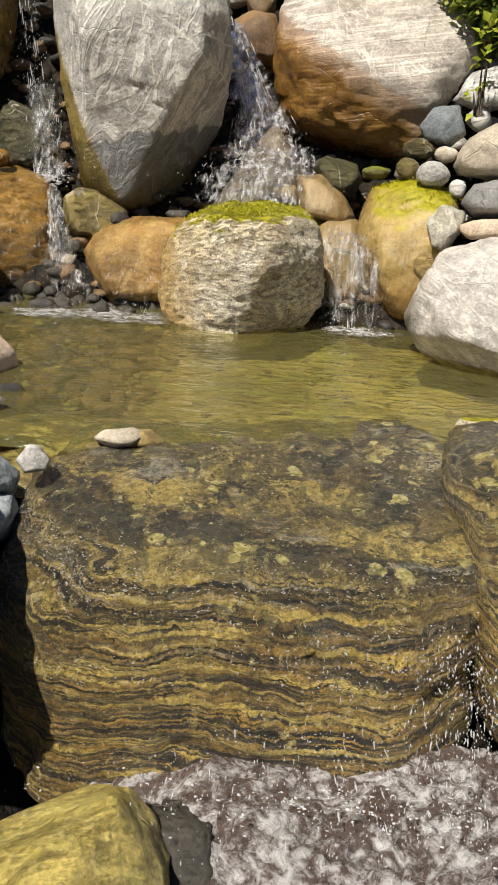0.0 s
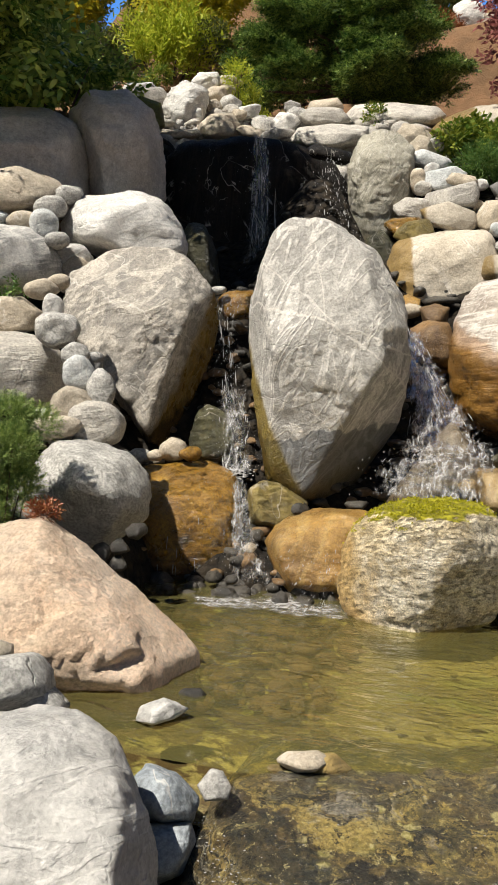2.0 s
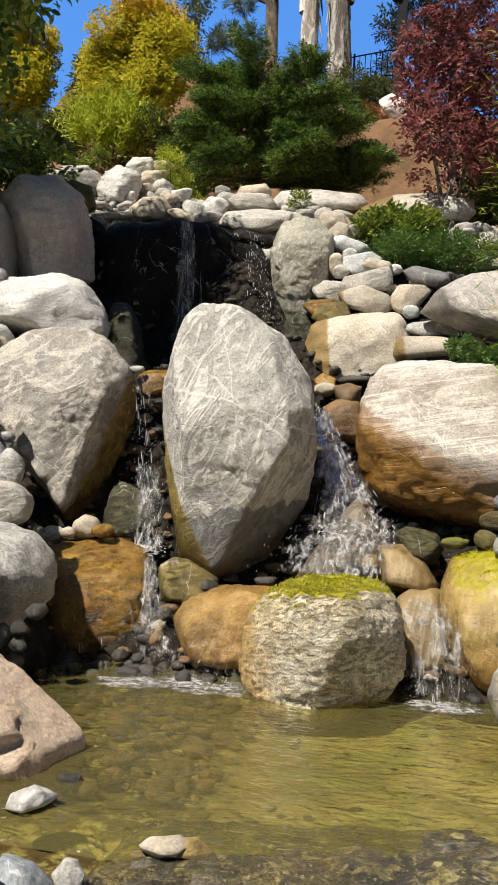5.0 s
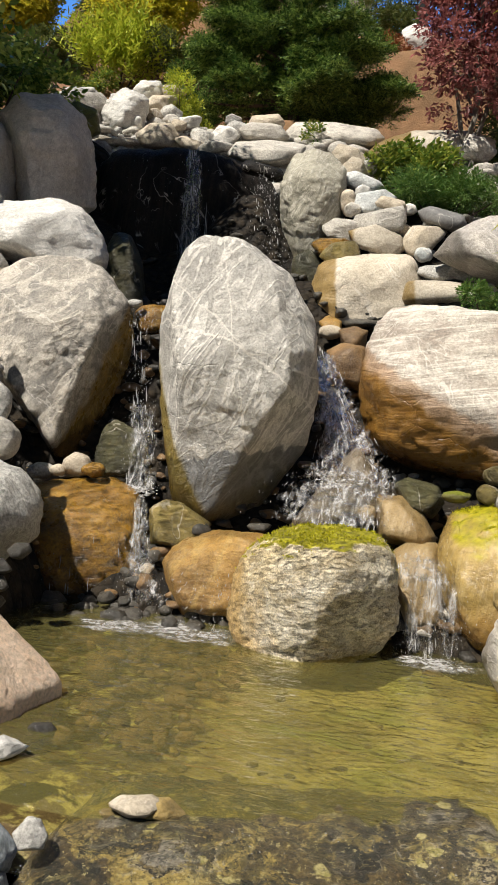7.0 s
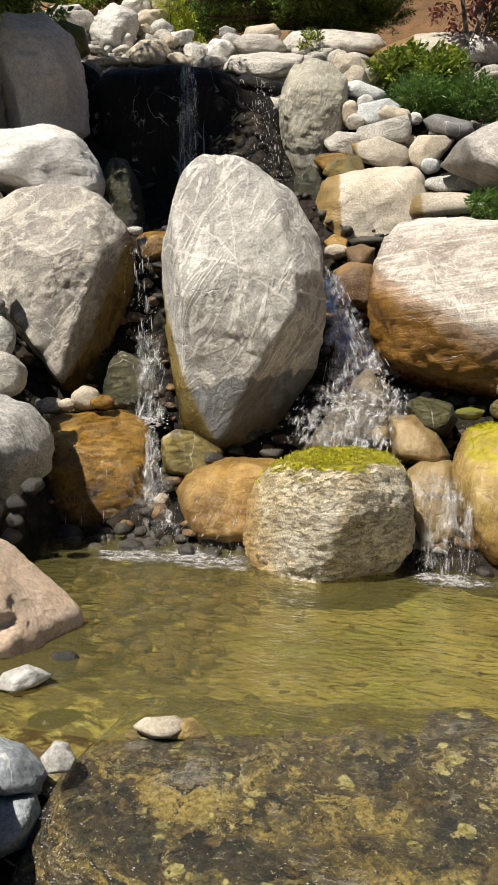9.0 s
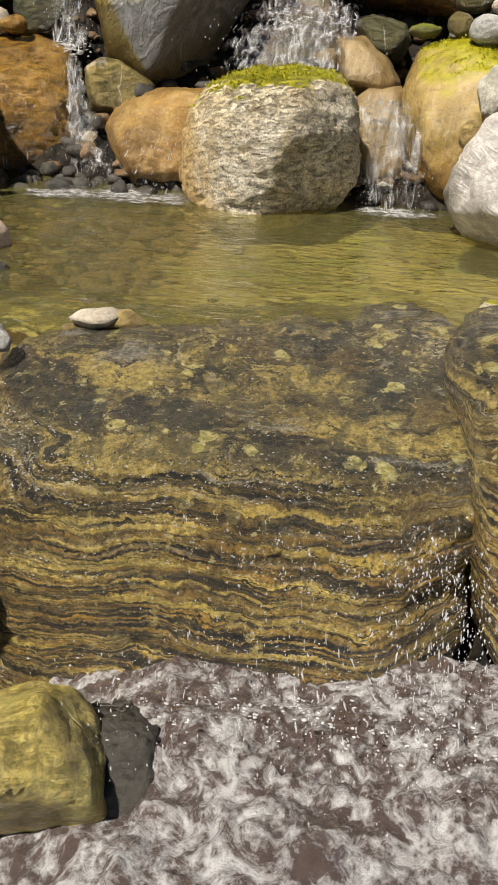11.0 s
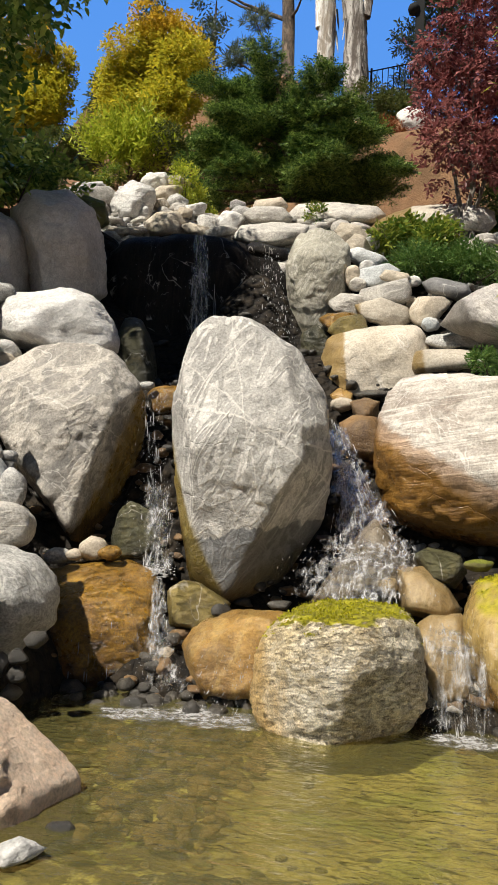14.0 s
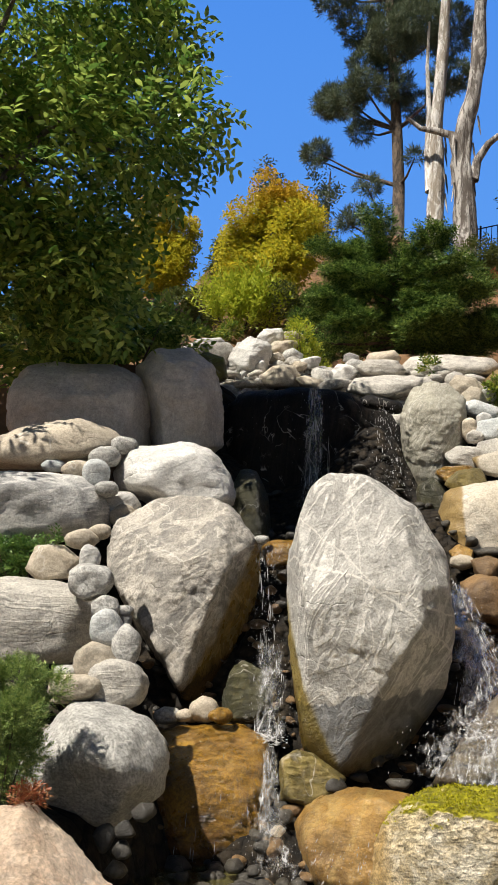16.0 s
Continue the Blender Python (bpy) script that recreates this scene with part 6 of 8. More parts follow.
boulder('stone', 'small stone behind the waterfall ledge', 'tan', (-2.629, 9.699, 4.616), 0.092, [(-19, 0.097), (-80, 0.064), (-134, 0.094), (148, 0.082), (78, 0.069), (59, 0.082)], detail=3, chips=9, tilt=6, turn=(20, 17))
boulder('stone', 'small stone behind the waterfall ledge', 'grey', (-2.079, 10.201, 4.893), 0.097, [(-43, 0.079), (-92, 0.072), (-167, 0.098), (136, 0.085), (90, 0.069), (32, 0.102)], detail=3, chips=9, tilt=6, turn=(21, 14))
boulder('stone', 'small white stone behind the waterfall ledge', 'white', (-3.080, 9.500, 4.548), 0.075, [(-30, 0.079), (-101, 0.082), (-148, 0.086), (167, 0.072), (105, 0.085), (26, 0.073)], detail=3, chips=9, tilt=6, turn=(20, 20))
boulder('stone', 'flat stone behind the waterfall ledge', 'grey', (-4.053, 9.999, 5.120), 0.189, [(-41, 0.146), (-79, 0.071), (-120, 0.142), (137, 0.149), (99, 0.068), (49, 0.17)], detail=3, chips=9, tilt=6, turn=(21, 24))
boulder('stone', 'flat stone behind the waterfall ledge', 'tan', (-3.144, 9.098, 4.181), 0.214, [(-60, 0.1), (-81, 0.052), (-97, 0.077), (127, 0.124), (98, 0.049), (74, 0.107)], detail=3, chips=9, tilt=6, turn=(19, 21))
boulder('stone', 'tan cobble on the upper bank', 'tan', (-0.401, 8.901, 3.977), 0.112, [(-36, 0.111), (-90, 0.099), (-155, 0.098), (150, 0.123), (82, 0.09), (36, 0.105)], detail=3, chips=9, tilt=6, turn=(19, 5))
boulder('stone', 'pale stone behind the waterfall ledge', 'tangrey', (0.840, 9.603, 4.401), 0.196, [(-38, 0.186), (-88, 0.136), (-141, 0.172), (138, 0.177), (84, 0.143), (55, 0.147)], detail=3, chips=9, tilt=6, turn=(20, -3))
boulder('stone', 'small stone behind the waterfall ledge', 'grey', (-1.505, 9.199, 4.123), 0.101, [(-58, 0.085), (-81, 0.061), (-121, 0.084), (148, 0.095), (100, 0.068), (49, 0.081)], detail=3, chips=9, tilt=6, turn=(19, 12))
boulder('stone', 'pale far stone behind the waterfall ledge', 'white', (-0.033, 14.999, 8.340), 0.264, [(-39, 0.291), (-83, 0.232), (-140, 0.22), (132, 0.277), (84, 0.217), (32, 0.238)], detail=3, chips=9, tilt=6, turn=(27, 1))
boulder('stone', 'far stone behind the waterfall ledge', 'tan', (0.276, 14.999, 8.193), 0.192, [(-45, 0.214), (-90, 0.128), (-156, 0.21), (154, 0.226), (89, 0.13), (27, 0.205)], detail=3, chips=9, tilt=6, turn=(26, 0))

# ---- where plants root ----
SITES = [(-1.64, 12.0, 5.54), (-4.7, 14.0, 7.53), (-7.54, 14.5, 7.91), (0.75, 9.5, 3.94), (-3.02, 18.0, 10.94), (-1.99, 17.0, 9.67), (-1.26, 16.5, 8.96), (-5.94, 17.0, 10.78), (-4.53, 17.0, 9.85), (-0.0, 16.0, 8.86), (-4.73, 12.8, 6.47), (-5.32, 13.2, 6.44), (-5.54, 8.8, 4.34), (-5.24, 12.2, 5.99), (-2.67, 10.2, 4.68), (0.21, 8.9, 3.66), (0.52, 8.5, 3.31), (0.88, 6.4, 1.99), (-0.88, 10.0, 4.46), (1.33, 10.4, 4.2), (-0.57, 16.2, 8.67), (-0.36, 14.6, 7.65), (-1.86, 3.55, 0.33), (-1.55, 3.0, 0.16), (-1.48, 2.98, 0.15), (-2.95, 5.0, 1.4), (1.29, 5.5, 1.46), (-4.21, 8.2, 4.12)]

# ---- the lie of the land ----
LAND = [(-0.38, 1.75, -0.95), (-0.3, 2.05, -0.9), (-0.5, 1.5, -0.95), (-0.42, 1.95, -0.95), (0.3, 1.2, -0.8), (-0.4, 0.6, -0.8), (0.6, 0.2, -0.8), (1.5, 1.0, -0.6), (-1.6, 0.9, -0.3), (0, -2, -0.7), (-3, -2, -0.2), (3, -2, -0.2), (0, -6, -0.5),
        (0, 3.2, -0.45), (0.6, 3.4, -0.45), (-0.5, 3.6, -0.45), (0.3, 4.0, -0.4), (-0.9, 3.9, -0.35), (2.2, 3.5, 0.3), (3.5, 5.0, 1.1), (5, 7, 2.4), (-5, 3, 0.7), (-6, 6, 2.3),
        (0, 12, 5.2), (-4, 12.5, 5.7), (3.5, 10, 4.2), (4, 12, 5.6), (-9, 12, 5.5), (0, 16, 8.9), (-2, 18, 10.4), (-5, 18, 10.2), (5, 17, 10.2), (-10, 18, 9.0), (9, 12, 5.8),
        (1.8, 2.4, 0.35), (1.95, 3.0, 0.4), (1.95, 3.8, 0.45), (1.45, 2.15, 0.3), (-1.9, 2.8, 0.35), (-2.1, 3.5, 0.5), (-1.3, 2.0, 0.2), (1.5, 1.5, -0.1), (1.7, 0.6, -0.2), (-1.0, 0.2, -0.3), (0.8, -0.9, -0.3),
        (0, 24, 11.2), (-12, 26, 10.5), (10, 26, 11.5), (0, 45, 11)]


def land_height(x, y):
    x, y = np.asarray(x, float), np.asarray(y, float)
    pts = [(*q, 0.7) for q in LAND] + [(*q, 0.35) for q in SITES] + [(a, b, c, s) for a, b, c, s in ROCKS if s > 0.12]
    num, den = np.zeros_like(x), np.zeros_like(x)
    for a, b, c, s in pts:
        w = min(s, 0.7) / ((x - a) ** 2 + (y - b) ** 2 + 0.06) ** 2
        num += w * c
        den += w
    z = num / den
    # the basin of the pool, dug out with steep sides
    dig = np.clip(np.minimum.reduce([(x + 1.6) / 0.25, (1.35 - x) / 0.25, (y - 2.55) / 0.2, (4.62 + 0.4 * np.clip(-0.6 - x, 0, 0.7) - y - 0.1 * np.abs(x - 0.3)) / 0.2]), 0, 1)
    z = z * (1 - dig) + np.minimum(z, -0.45) * dig
    # and of the lower pool
    low = np.clip((1 - ((x - 0.65) / 1.25) ** 2 - ((y - 1.0) / 1.25) ** 2) * 3, 0, 1)
    return z * (1 - low) + np.minimum(z, -0.85) * low


def ground():
    u = np.linspace(-1, 1, 190)
    gx = 14 * u + 140 * u ** 9
    w = np.linspace(0, 1, 260)
    gy = -8 + 34 * w + 160 * w ** 10
    X, Y = np.meshgrid(gx, gy)
    Z = land_height(X, Y)
    rough = np.array([noise.fractal(Vector((a, b, 0)) * 1.3, 1.0, 2.0, 5) for a, b in zip(X.ravel(), Y.ravel())]).reshape(X.shape)
    Z = Z + rough * 0.05
    n, m = X.shape
    V = np.stack([X, Y, Z], -1).reshape(-1, 3)
    F = [(i * m + j, i * m + j + 1, (i + 1) * m + j + 1, (i + 1) * m + j) for i in range(n - 1) for j in range(m - 1)]
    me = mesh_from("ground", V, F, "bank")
    tagged(new("ground", me), "wet bank, blackened to stand for shade between rocks, turning to bare brown soil on the slope", "ground", kind="structure")


ground()


def pool(name, label, x0, x1, y0, y1, z, mat, nx, ny, edge, lip=0.0):
    X, Y = np.meshgrid(np.linspace(x0, x1, nx), np.linspace(y0, y1, ny))
    Z = np.array([noise.fractal(Vector((a * 2.0, b * 5.0, 3.0)), 1.0, 2.0, 4) for a, b in zip(X.ravel(), Y.ravel())]).reshape(X.shape) * edge + z
    if lip:
        Z -= lip * np.clip((y0 + 0.16 - Y) / 0.16, 0, 1) ** 2
    n, m = X.shape
    F = [(i * m + j, i * m + j + 1, (i + 1) * m + j + 1, (i + 1) * m + j) for i in range(n - 1) for j in range(m - 1)]
    return tagged(new(name, mesh_from(name, np.stack([X, Y, Z], -1).reshape(-1, 3), F, mat)), label, "water", kind="structure")


pool("water", "clear olive-green pool water with small ripples", -1.7, 1.75, 2.47, 5.3, 0.0, "pool_water", 90, 90, 0.004, 0.06)
X, Y = np.meshgrid(np.linspace(-1.9, 1.9, 90), np.linspace(2.3, 5.4, 80))
Z = -0.15 + 0.22 * np.clip(Y - 4.25, 0, 0.5) + 0.035 * np.array([noise.fractal(Vector((a, b, 0)) * 2.2, 1.0, 2.0, 4) for a, b in zip(X.ravel(), Y.ravel())]).reshape(X.shape)
F = [(i * 90 + j, i * 90 + j + 1, (i + 1) * 90 + j + 1, (i + 1) * 90 + j) for i in range(79) for j in range(89)]
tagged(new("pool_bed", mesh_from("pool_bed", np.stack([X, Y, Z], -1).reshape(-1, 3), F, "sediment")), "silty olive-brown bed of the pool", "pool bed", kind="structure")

# ---- running water ----
def stuff_mesh(name, label, verts, faces, mat):
    return tagged(new(name, mesh_from(name, verts, faces, mat)), label, "water", kind="stuff")


def smooth_path(path, n):
    P = np.array(path, float)
    k = np.linspace(0, len(P) - 1, n)
    return np.stack([np.interp(k, np.arange(len(P)), P[:, c]) for c in range(P.shape[1])], 1)


def cascade(label, path, strands, drops, thick=0.004, seed=0, splash=0.0, long=0.35, forward=0.05):
    """Broken strands and drops of falling water along a path of (x, y, z, half width)."""
    rng = np.random.default_rng(seed)
    P = smooth_path(path, 40)
    V, F = [], []

    def at(t, s):
        i = np.clip(t * 39, 0, 38.999)
        a = int(i)
        q = P[a] * (1 - (i - a)) + P[a + 1] * (i - a)
        return np.array([q[0] + s * q[3], q[1], q[2]])

    for _ in range(strands):
        s, t0 = rng.uniform(-1, 1), rng.uniform(-0.1, 0.95)
        s = s * abs(s) ** 0.3
        ln = rng.uniform(0.3, 1.0) * long
        r = thick * rng.uniform(0.4, 1.3)
        off = np.array([0, -rng.uniform(0, forward), 0])
        base = len(V)
        n = 7
        for k in range(n):
            t = min(max(t0 + ln * k / (n - 1), 0), 1)
            q = at(t, s) + off + rng.normal(size=3) * r * 0.15
            w = r * math.sin(math.pi * (k + 0.6) / (n + 0.2)) * rng.uniform(0.6, 1.3)
            V += [q + np.array([-w, 0, 0]), q + np.array([0, -w * 0.8, 0]), q + np.array([w, 0, 0])]
        for k in range(n - 1):
            a = base + 3 * k
            F += [(a, a + 1, a + 4, a + 3), (a + 1, a + 2, a + 5, a + 4), (a + 2, a, a + 3, a + 5)]
    for _ in range(drops):
        t = rng.uniform(0, 1) ** 0.7
        q = at(t, rng.normal() * 0.7) + np.array([0, -rng.uniform(0, forward * 2), 0]) + rng.normal(size=3) * splash * t
        r = thick * rng.uniform(0.25, 0.9)
        h = r * rng.uniform(1, 3.5)
        b = len(V)
        V += [q + np.array(d) for d in ((-r, 0, 0), (0, -r, 0), (r, 0, 0), (0, r, 0), (0, 0, h), (0, 0, -h))]
        F += [(b, b + 1, b + 4), (b + 1, b + 2, b + 4), (b + 2, b + 3, b + 4), (b + 3, b, b + 4), (b + 1, b, b + 5), (b + 2, b + 1, b + 5), (b + 3, b + 2, b + 5), (b, b + 3, b + 5)]
    return stuff_mesh("falling_water", label, V, F, "white_water")


def foam(label, centre, spread, count, size, seed, mat="white_water"):
    """Froth: many small uneven flattened bubbles of water lying in one patch."""
    rng = np.random.default_rng(seed)
    v, f = ball(1)
    V, F = [], []
    for _ in range(count):
        d = rng.normal(size=3) * np.array(spread) * 0.6
        r = size * rng.uniform(0.35, 1.2)
        q = v * np.array([r * rng.uniform(0.7, 1.8), r * rng.uniform(0.6, 1.2), r * rng.uniform(0.25, 0.7)]) * (1 + 0.35 * rng.normal(size=(len(v), 1)) * 0.6)
        b = sum(len(x) for x in V)
        V.append(q + np.array(centre) + d)
        F += [tuple(i + b for i in t) for t in f]
    return stuff_mesh("foam", label, np.concatenate(V), F, mat)


def veil(label, path, seed, ripple=0.02, rows=60, cols=22, bow=0.03):
    """A thin uneven sheet of water along a path of (x, y, z, half width)."""
    P = smooth_path(path, rows)
    V, F, body = [], [], []
    for i, (x, y, z, w) in enumerate(P):
        for j in range(cols):
            u = 2 * j / (cols - 1) - 1
            k = noise.fractal(Vector((u * 3, i * 0.12, seed * 5.0)), 1.0, 2.0, 4)
            edge = 1 + 0.25 * noise.noise(Vector((i * 0.15, seed, 0 if u < 0 else 9)))
            V.append((x + u * w * edge, y - bow * (1 - u * u) - ripple * k, z + ripple * 0.4 * k))
            ends = min(1, i / (rows * 0.12), (rows - 1 - i) / (rows * 0.12))
            body.append((1 - u * u) * ends)
    for i in range(rows - 1):
        for j in range(cols - 1):
            F.append((i * cols + j, i * cols + j + 1, (i + 1) * cols + j + 1, (i + 1) * cols + j))
    ob = stuff_mesh("waterfall", label, V, F, "veil")
    ob.data.attributes.new("body", "FLOAT", "POINT").data.foreach_set("value", body)
    return ob


UPPER = [(-1.903, 8.02, 3.76, 0.08), (-1.85, 7.95, 3.26, 0.11), (-1.8, 7.85, 2.1, 0.18)]
SPRAY = [(-1.196, 8.15, 3.568, 0.1), (-1.093, 7.95, 3.129, 0.14), (-1.017, 7.85, 2.6, 0.18)]
MIDDLE = [(-1.442, 5.74, 1.80, 0.10), (-1.453, 5.64, 1.638, 0.06), (-1.367, 5.58, 1.091, 0.06)]
MIDFOOT = [(-1.341, 5.5, 1.16, 0.09), (-1.265, 5.3, 0.876, 0.12), (-1.174, 5.12, 0.58, 0.09)]
TRICKLE = [(-1.131, 5.0, 0.588, 0.04), (-1.043, 4.8, 0.295, 0.07), (-0.921, 4.6, 0.02, 0.14)]
DRIPS = [(-1.33, 4.66, 0.6, 0.2), (-1.30, 4.60, 0.4, 0.22), (-1.28, 4.57, 0.03, 0.24)]
SIDE = [(-0.25, 6.0, 1.66, 0.07), (-0.14, 5.75, 1.34, 0.13), (0.01, 5.45, 1.02, 0.19), (0.08, 5.2, 0.80, 0.27)]
SPREAD = [(0.06, 5.22, 0.90, 0.26), (0.02, 5.0, 0.72, 0.34), (0.0, 4.86, 0.54, 0.36)]
SMALL = [(0.476, 4.62, 0.5, 0.1), (0.53, 4.52, 0.361, 0.16), (0.57, 4.45, 0.0, 0.17)]
LOWFILM = [(-0.52, 4.5, 0.3, 0.2), (-0.54, 4.45, 0.15, 0.26), (-0.6, 4.4, 0.0, 0.3)]
CURTAIN = [(0.36, 1.83, -0.17, 0.26), (0.40, 1.77, -0.277, 0.28), (0.44, 1.72, -0.52, 0.32)]
ENDFALL = [(0.62, 1.80, -0.12, 0.10), (0.64, 1.75, -0.241, 0.13), (0.67, 1.69, -0.51, 0.2)]
for label, path, k in (("bright thread of water down the black ledge", UPPER, 2), 
                       ("white broken water at the foot of the middle cascade", MIDFOOT, 5), ("water trickling down beside the amber boulder", TRICKLE, 6), ("side cascade beside the tall boulder", SIDE, 8),
                       ("white water spreading over the stones", SPREAD, 9), ("small fall into the pool beside the mossy boulder", SMALL, 10)):
    veil(label, path, k)
for label, path, strands, drops, thick, k, splash, ln, fwd in (
        ("glittering drops on the black ledge", [(-2.0, 8.05, 3.75, 0.5), (-1.95, 7.95, 3.27, 0.5), (-1.9, 7.88, 2.2, 0.5)], 8, 50, 0.004, 1, 0.03, 0.2, 0.05),
        ("drops of the upper fall", UPPER, 24, 90, 0.004, 2, 0.05, 0.12, 0.05), ("drops at the edge of the black ledge", SPRAY, 26, 340, 0.005, 3, 0.05, 0.08, 0.06),
        ("drops of the middle cascade", MIDDLE, 34, 300, 0.003, 4, 0.03, 0.10, 0.05), ("splashing drops of the middle cascade", MIDFOOT, 40, 220, 0.003, 5, 0.05, 0.1, 0.06),
        ("drops beside the amber boulder", TRICKLE, 12, 200, 0.003, 6, 0.03, 0.1, 0.05), ("drips over the amber boulder", DRIPS, 10, 90, 0.0025, 7, 0.01, 0.12, 0.03),
        ("drops of the side cascade", SIDE, 60, 160, 0.003, 8, 0.04, 0.1, 0.07), ("splashing drops over the stones", SPREAD, 60, 180, 0.003, 9, 0.05, 0.1, 0.08),
        ("drops of the small fall", SMALL, 24, 320, 0.003, 10, 0.02, 0.12, 0.04), ("drops off the low amber boulder", LOWFILM, 20, 240, 0.0028, 11, 0.02, 0.12, 0.04),
        ("broken drops over the front of the banded boulder", CURTAIN, 60, 420, 0.0022, 12, 0.03, 0.045, 0.04), ("drops at the end of the banded boulder", ENDFALL, 120, 900, 0.0022, 13, 0.045, 0.045, 0.08),
        ("curtain of drops under the banded boulder", [(0.35, 1.76, -0.40, 0.42), (0.38, 1.72, -0.46, 0.45), (0.4, 1.66, -0.53, 0.5)], 40, 520, 0.0026, 14, 0.035, 0.15, 0.12)):
    cascade(label, path, strands, drops, thick, k, splash, ln, fwd)


def froth(label, at, rx, ry, seed):
    """A thin patch of lacy foam floating on the water."""
    n = 46
    V, F, body = [], [], []
    for i in range(n):
        for j in range(n):
            u, k = 2 * i / (n - 1) - 1, 2 * j / (n - 1) - 1
            lump = noise.fractal(Vector((u * 2, k * 2, seed)), 1.0, 2.0, 4)
            V.append((at[0] + u * rx, at[1] + k * ry, at[2] + 0.004 + 0.004 * lump))
            body.append(max(0.0, (1 - u * u - k * k) * 1.2 + lump * 0.9))
    for i in range(n - 1):
        for j in range(n - 1):
            F.append((i * n + j, i * n + j + 1, (i + 1) * n + j + 1, (i + 1) * n + j))
    ob = stuff_mesh("foam", label, V, F, "froth")
    ob.data.attributes.new("body", "FLOAT", "POINT").data.foreach_set("value", body)


froth("white froth where the side stream meets the pool", (-0.62, 4.28, 0.003), 0.36, 0.2, 21)
froth("thin froth along the back of the pool", (-0.95, 4.2, 0.003), 0.24, 0.14, 27)
froth("froth below the small fall", (0.57, 4.34, 0.004), 0.26, 0.14, 22)
foam("froth at the foot of the middle cascade", (-1.2, 5.1, 0.6), (0.08, 0.05, 0.03), 220, 0.008, 23)
foam("froth in the side cascade", (0.03, 5.05, 0.78), (0.2, 0.08, 0.06), 160, 0.008, 24)
foam("churned froth under the curtain", (0.42, 1.64, -0.49), (0.45, 0.07, 0.02), 200, 0.0035, 25)


def churned():
    """The lower pool: a choppy surface with white lace."""
    X, Y = np.meshgrid(np.linspace(-0.2, 1.9, 220), np.linspace(0.0, 1.95, 170))
    Z = np.empty(X.size)
    for i, (a, b) in enumerate(zip(X.ravel(), Y.ravel())):
        near = max(0.25, 1 - abs(b - 1.55) * 1.1)
        rim = ((a - 0.55) / 0.95) ** 2 + ((b - 1.05) / 1.1) ** 2 + 0.25 * noise.noise(Vector((a * 2, b * 2, 7)))
        Z[i] = -0.57 - max(0, 0.1 - a) * 0.4 - max(0, rim - 0.85) * 1.2 * (b < 1.4) + near * (0.035 * noise.fractal(Vector((a * 4, b * 4, 1)), 1.0, 2.0, 3) + 0.035 * abs(noise.fractal(Vector((a * 14, b * 14, 5)), 1.0, 2.0, 4)) + 0.012 * noise.noise(Vector((a * 45, b * 45, 2))))
    n, m = X.shape
    F = [(i * m + j, i * m + j + 1, (i + 1) * m + j + 1, (i + 1) * m + j) for i in range(n - 1) for j in range(m - 1)]
    tagged(new("water", mesh_from("water", np.stack([X.ravel(), Y.ravel(), Z], -1), F, "churn")), "churning white water of the lower pool", "water", kind="structure")


churned()


def scatter(name, label, count, region, size, mat, seed, sink=0.3, category="gravel", height=None):
    """Loose small stones strewn over a stretch of ground."""
    rng = np.random.default_rng(seed)
    v, f = ball(2)
    x0, x1, y0, y1 = region
    X, Y = rng.uniform(x0, x1, count), rng.uniform(y0, y1, count)
    Z = land_height(X, Y) if height is None else np.full(count, height)
    V, F = [], []
    for i in range(count):
        r = size * rng.uniform(0.4, 1.0) ** 1.5 * np.array([rng.uniform(0.8, 1.5), rng.uniform(0.8, 1.3), rng.uniform(0.5, 0.9)])
        cut = np.maximum(v @ unit(rng, 7).T, 0) / rng.uniform(0.45, 0.82, 7)
        q = v * r / np.maximum(cut.max(1), 1.0)[:, None]
        a = rng.uniform(0, 6.28)
        q = np.stack([q[:, 0] * math.cos(a) - q[:, 1] * math.sin(a), q[:, 0] * math.sin(a) + q[:, 1] * math.cos(a), q[:, 2]], 1)
        V.append(q + np.array([X[i], Y[i], Z[i] + r[2] * (1 - sink)]))
        F += [tuple(k + i * len(v) for k in t) for t in f]
    return tagged(new(name, mesh_from(name, np.concatenate(V), F, mat)), label, category, kind="stuff")


scatter("gravel", "dark wet gravel in the bed of the cascade", 750, (-2.3, 1.2, 4.5, 8.0), 0.07, "darkwet", 61)
scatter("gravel", "brown wet gravel in the bed of the cascade", 500, (-2.2, 1.2, 4.5, 6.6), 0.06, "amberdark", 62)
scatter("gravel", "pale rubble between the upper rocks", 900, (-4.4, 2.0, 8.8, 10.8), 0.15, "tangrey", 63)
scatter("gravel", "small white rubble between the upper rocks", 900, (-3.6, -0.3, 8.9, 10.7), 0.09, "white", 70)
scatter("gravel", "pale pebbles on the bank", 300, (-3.4, -1.7, 3.9, 6.3), 0.06, "tan", 64)
scatter("gravel", "pale pebbles on the bank", 300, (0.3, 2.2, 4.6, 8.6), 0.07, "tangrey", 65)
scatter("gravel", "olive and brown stones on the bed of the pool", 70, (-1.3, 1.3, 2.7, 4.4), 0.035, "algaedark", 66, 0.75, height=-0.15)
# real brown stones, strewn more thickly to deepen the corner's shade
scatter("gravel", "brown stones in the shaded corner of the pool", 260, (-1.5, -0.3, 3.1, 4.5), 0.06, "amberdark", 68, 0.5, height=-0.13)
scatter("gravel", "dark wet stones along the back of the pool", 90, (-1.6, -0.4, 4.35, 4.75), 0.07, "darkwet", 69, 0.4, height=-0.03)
scatter("gravel", "pale stones on the bed of the pool", 26, (-1.2, 1.2, 2.9, 4.5), 0.035, "ochre", 67, 0.7, height=-0.15)


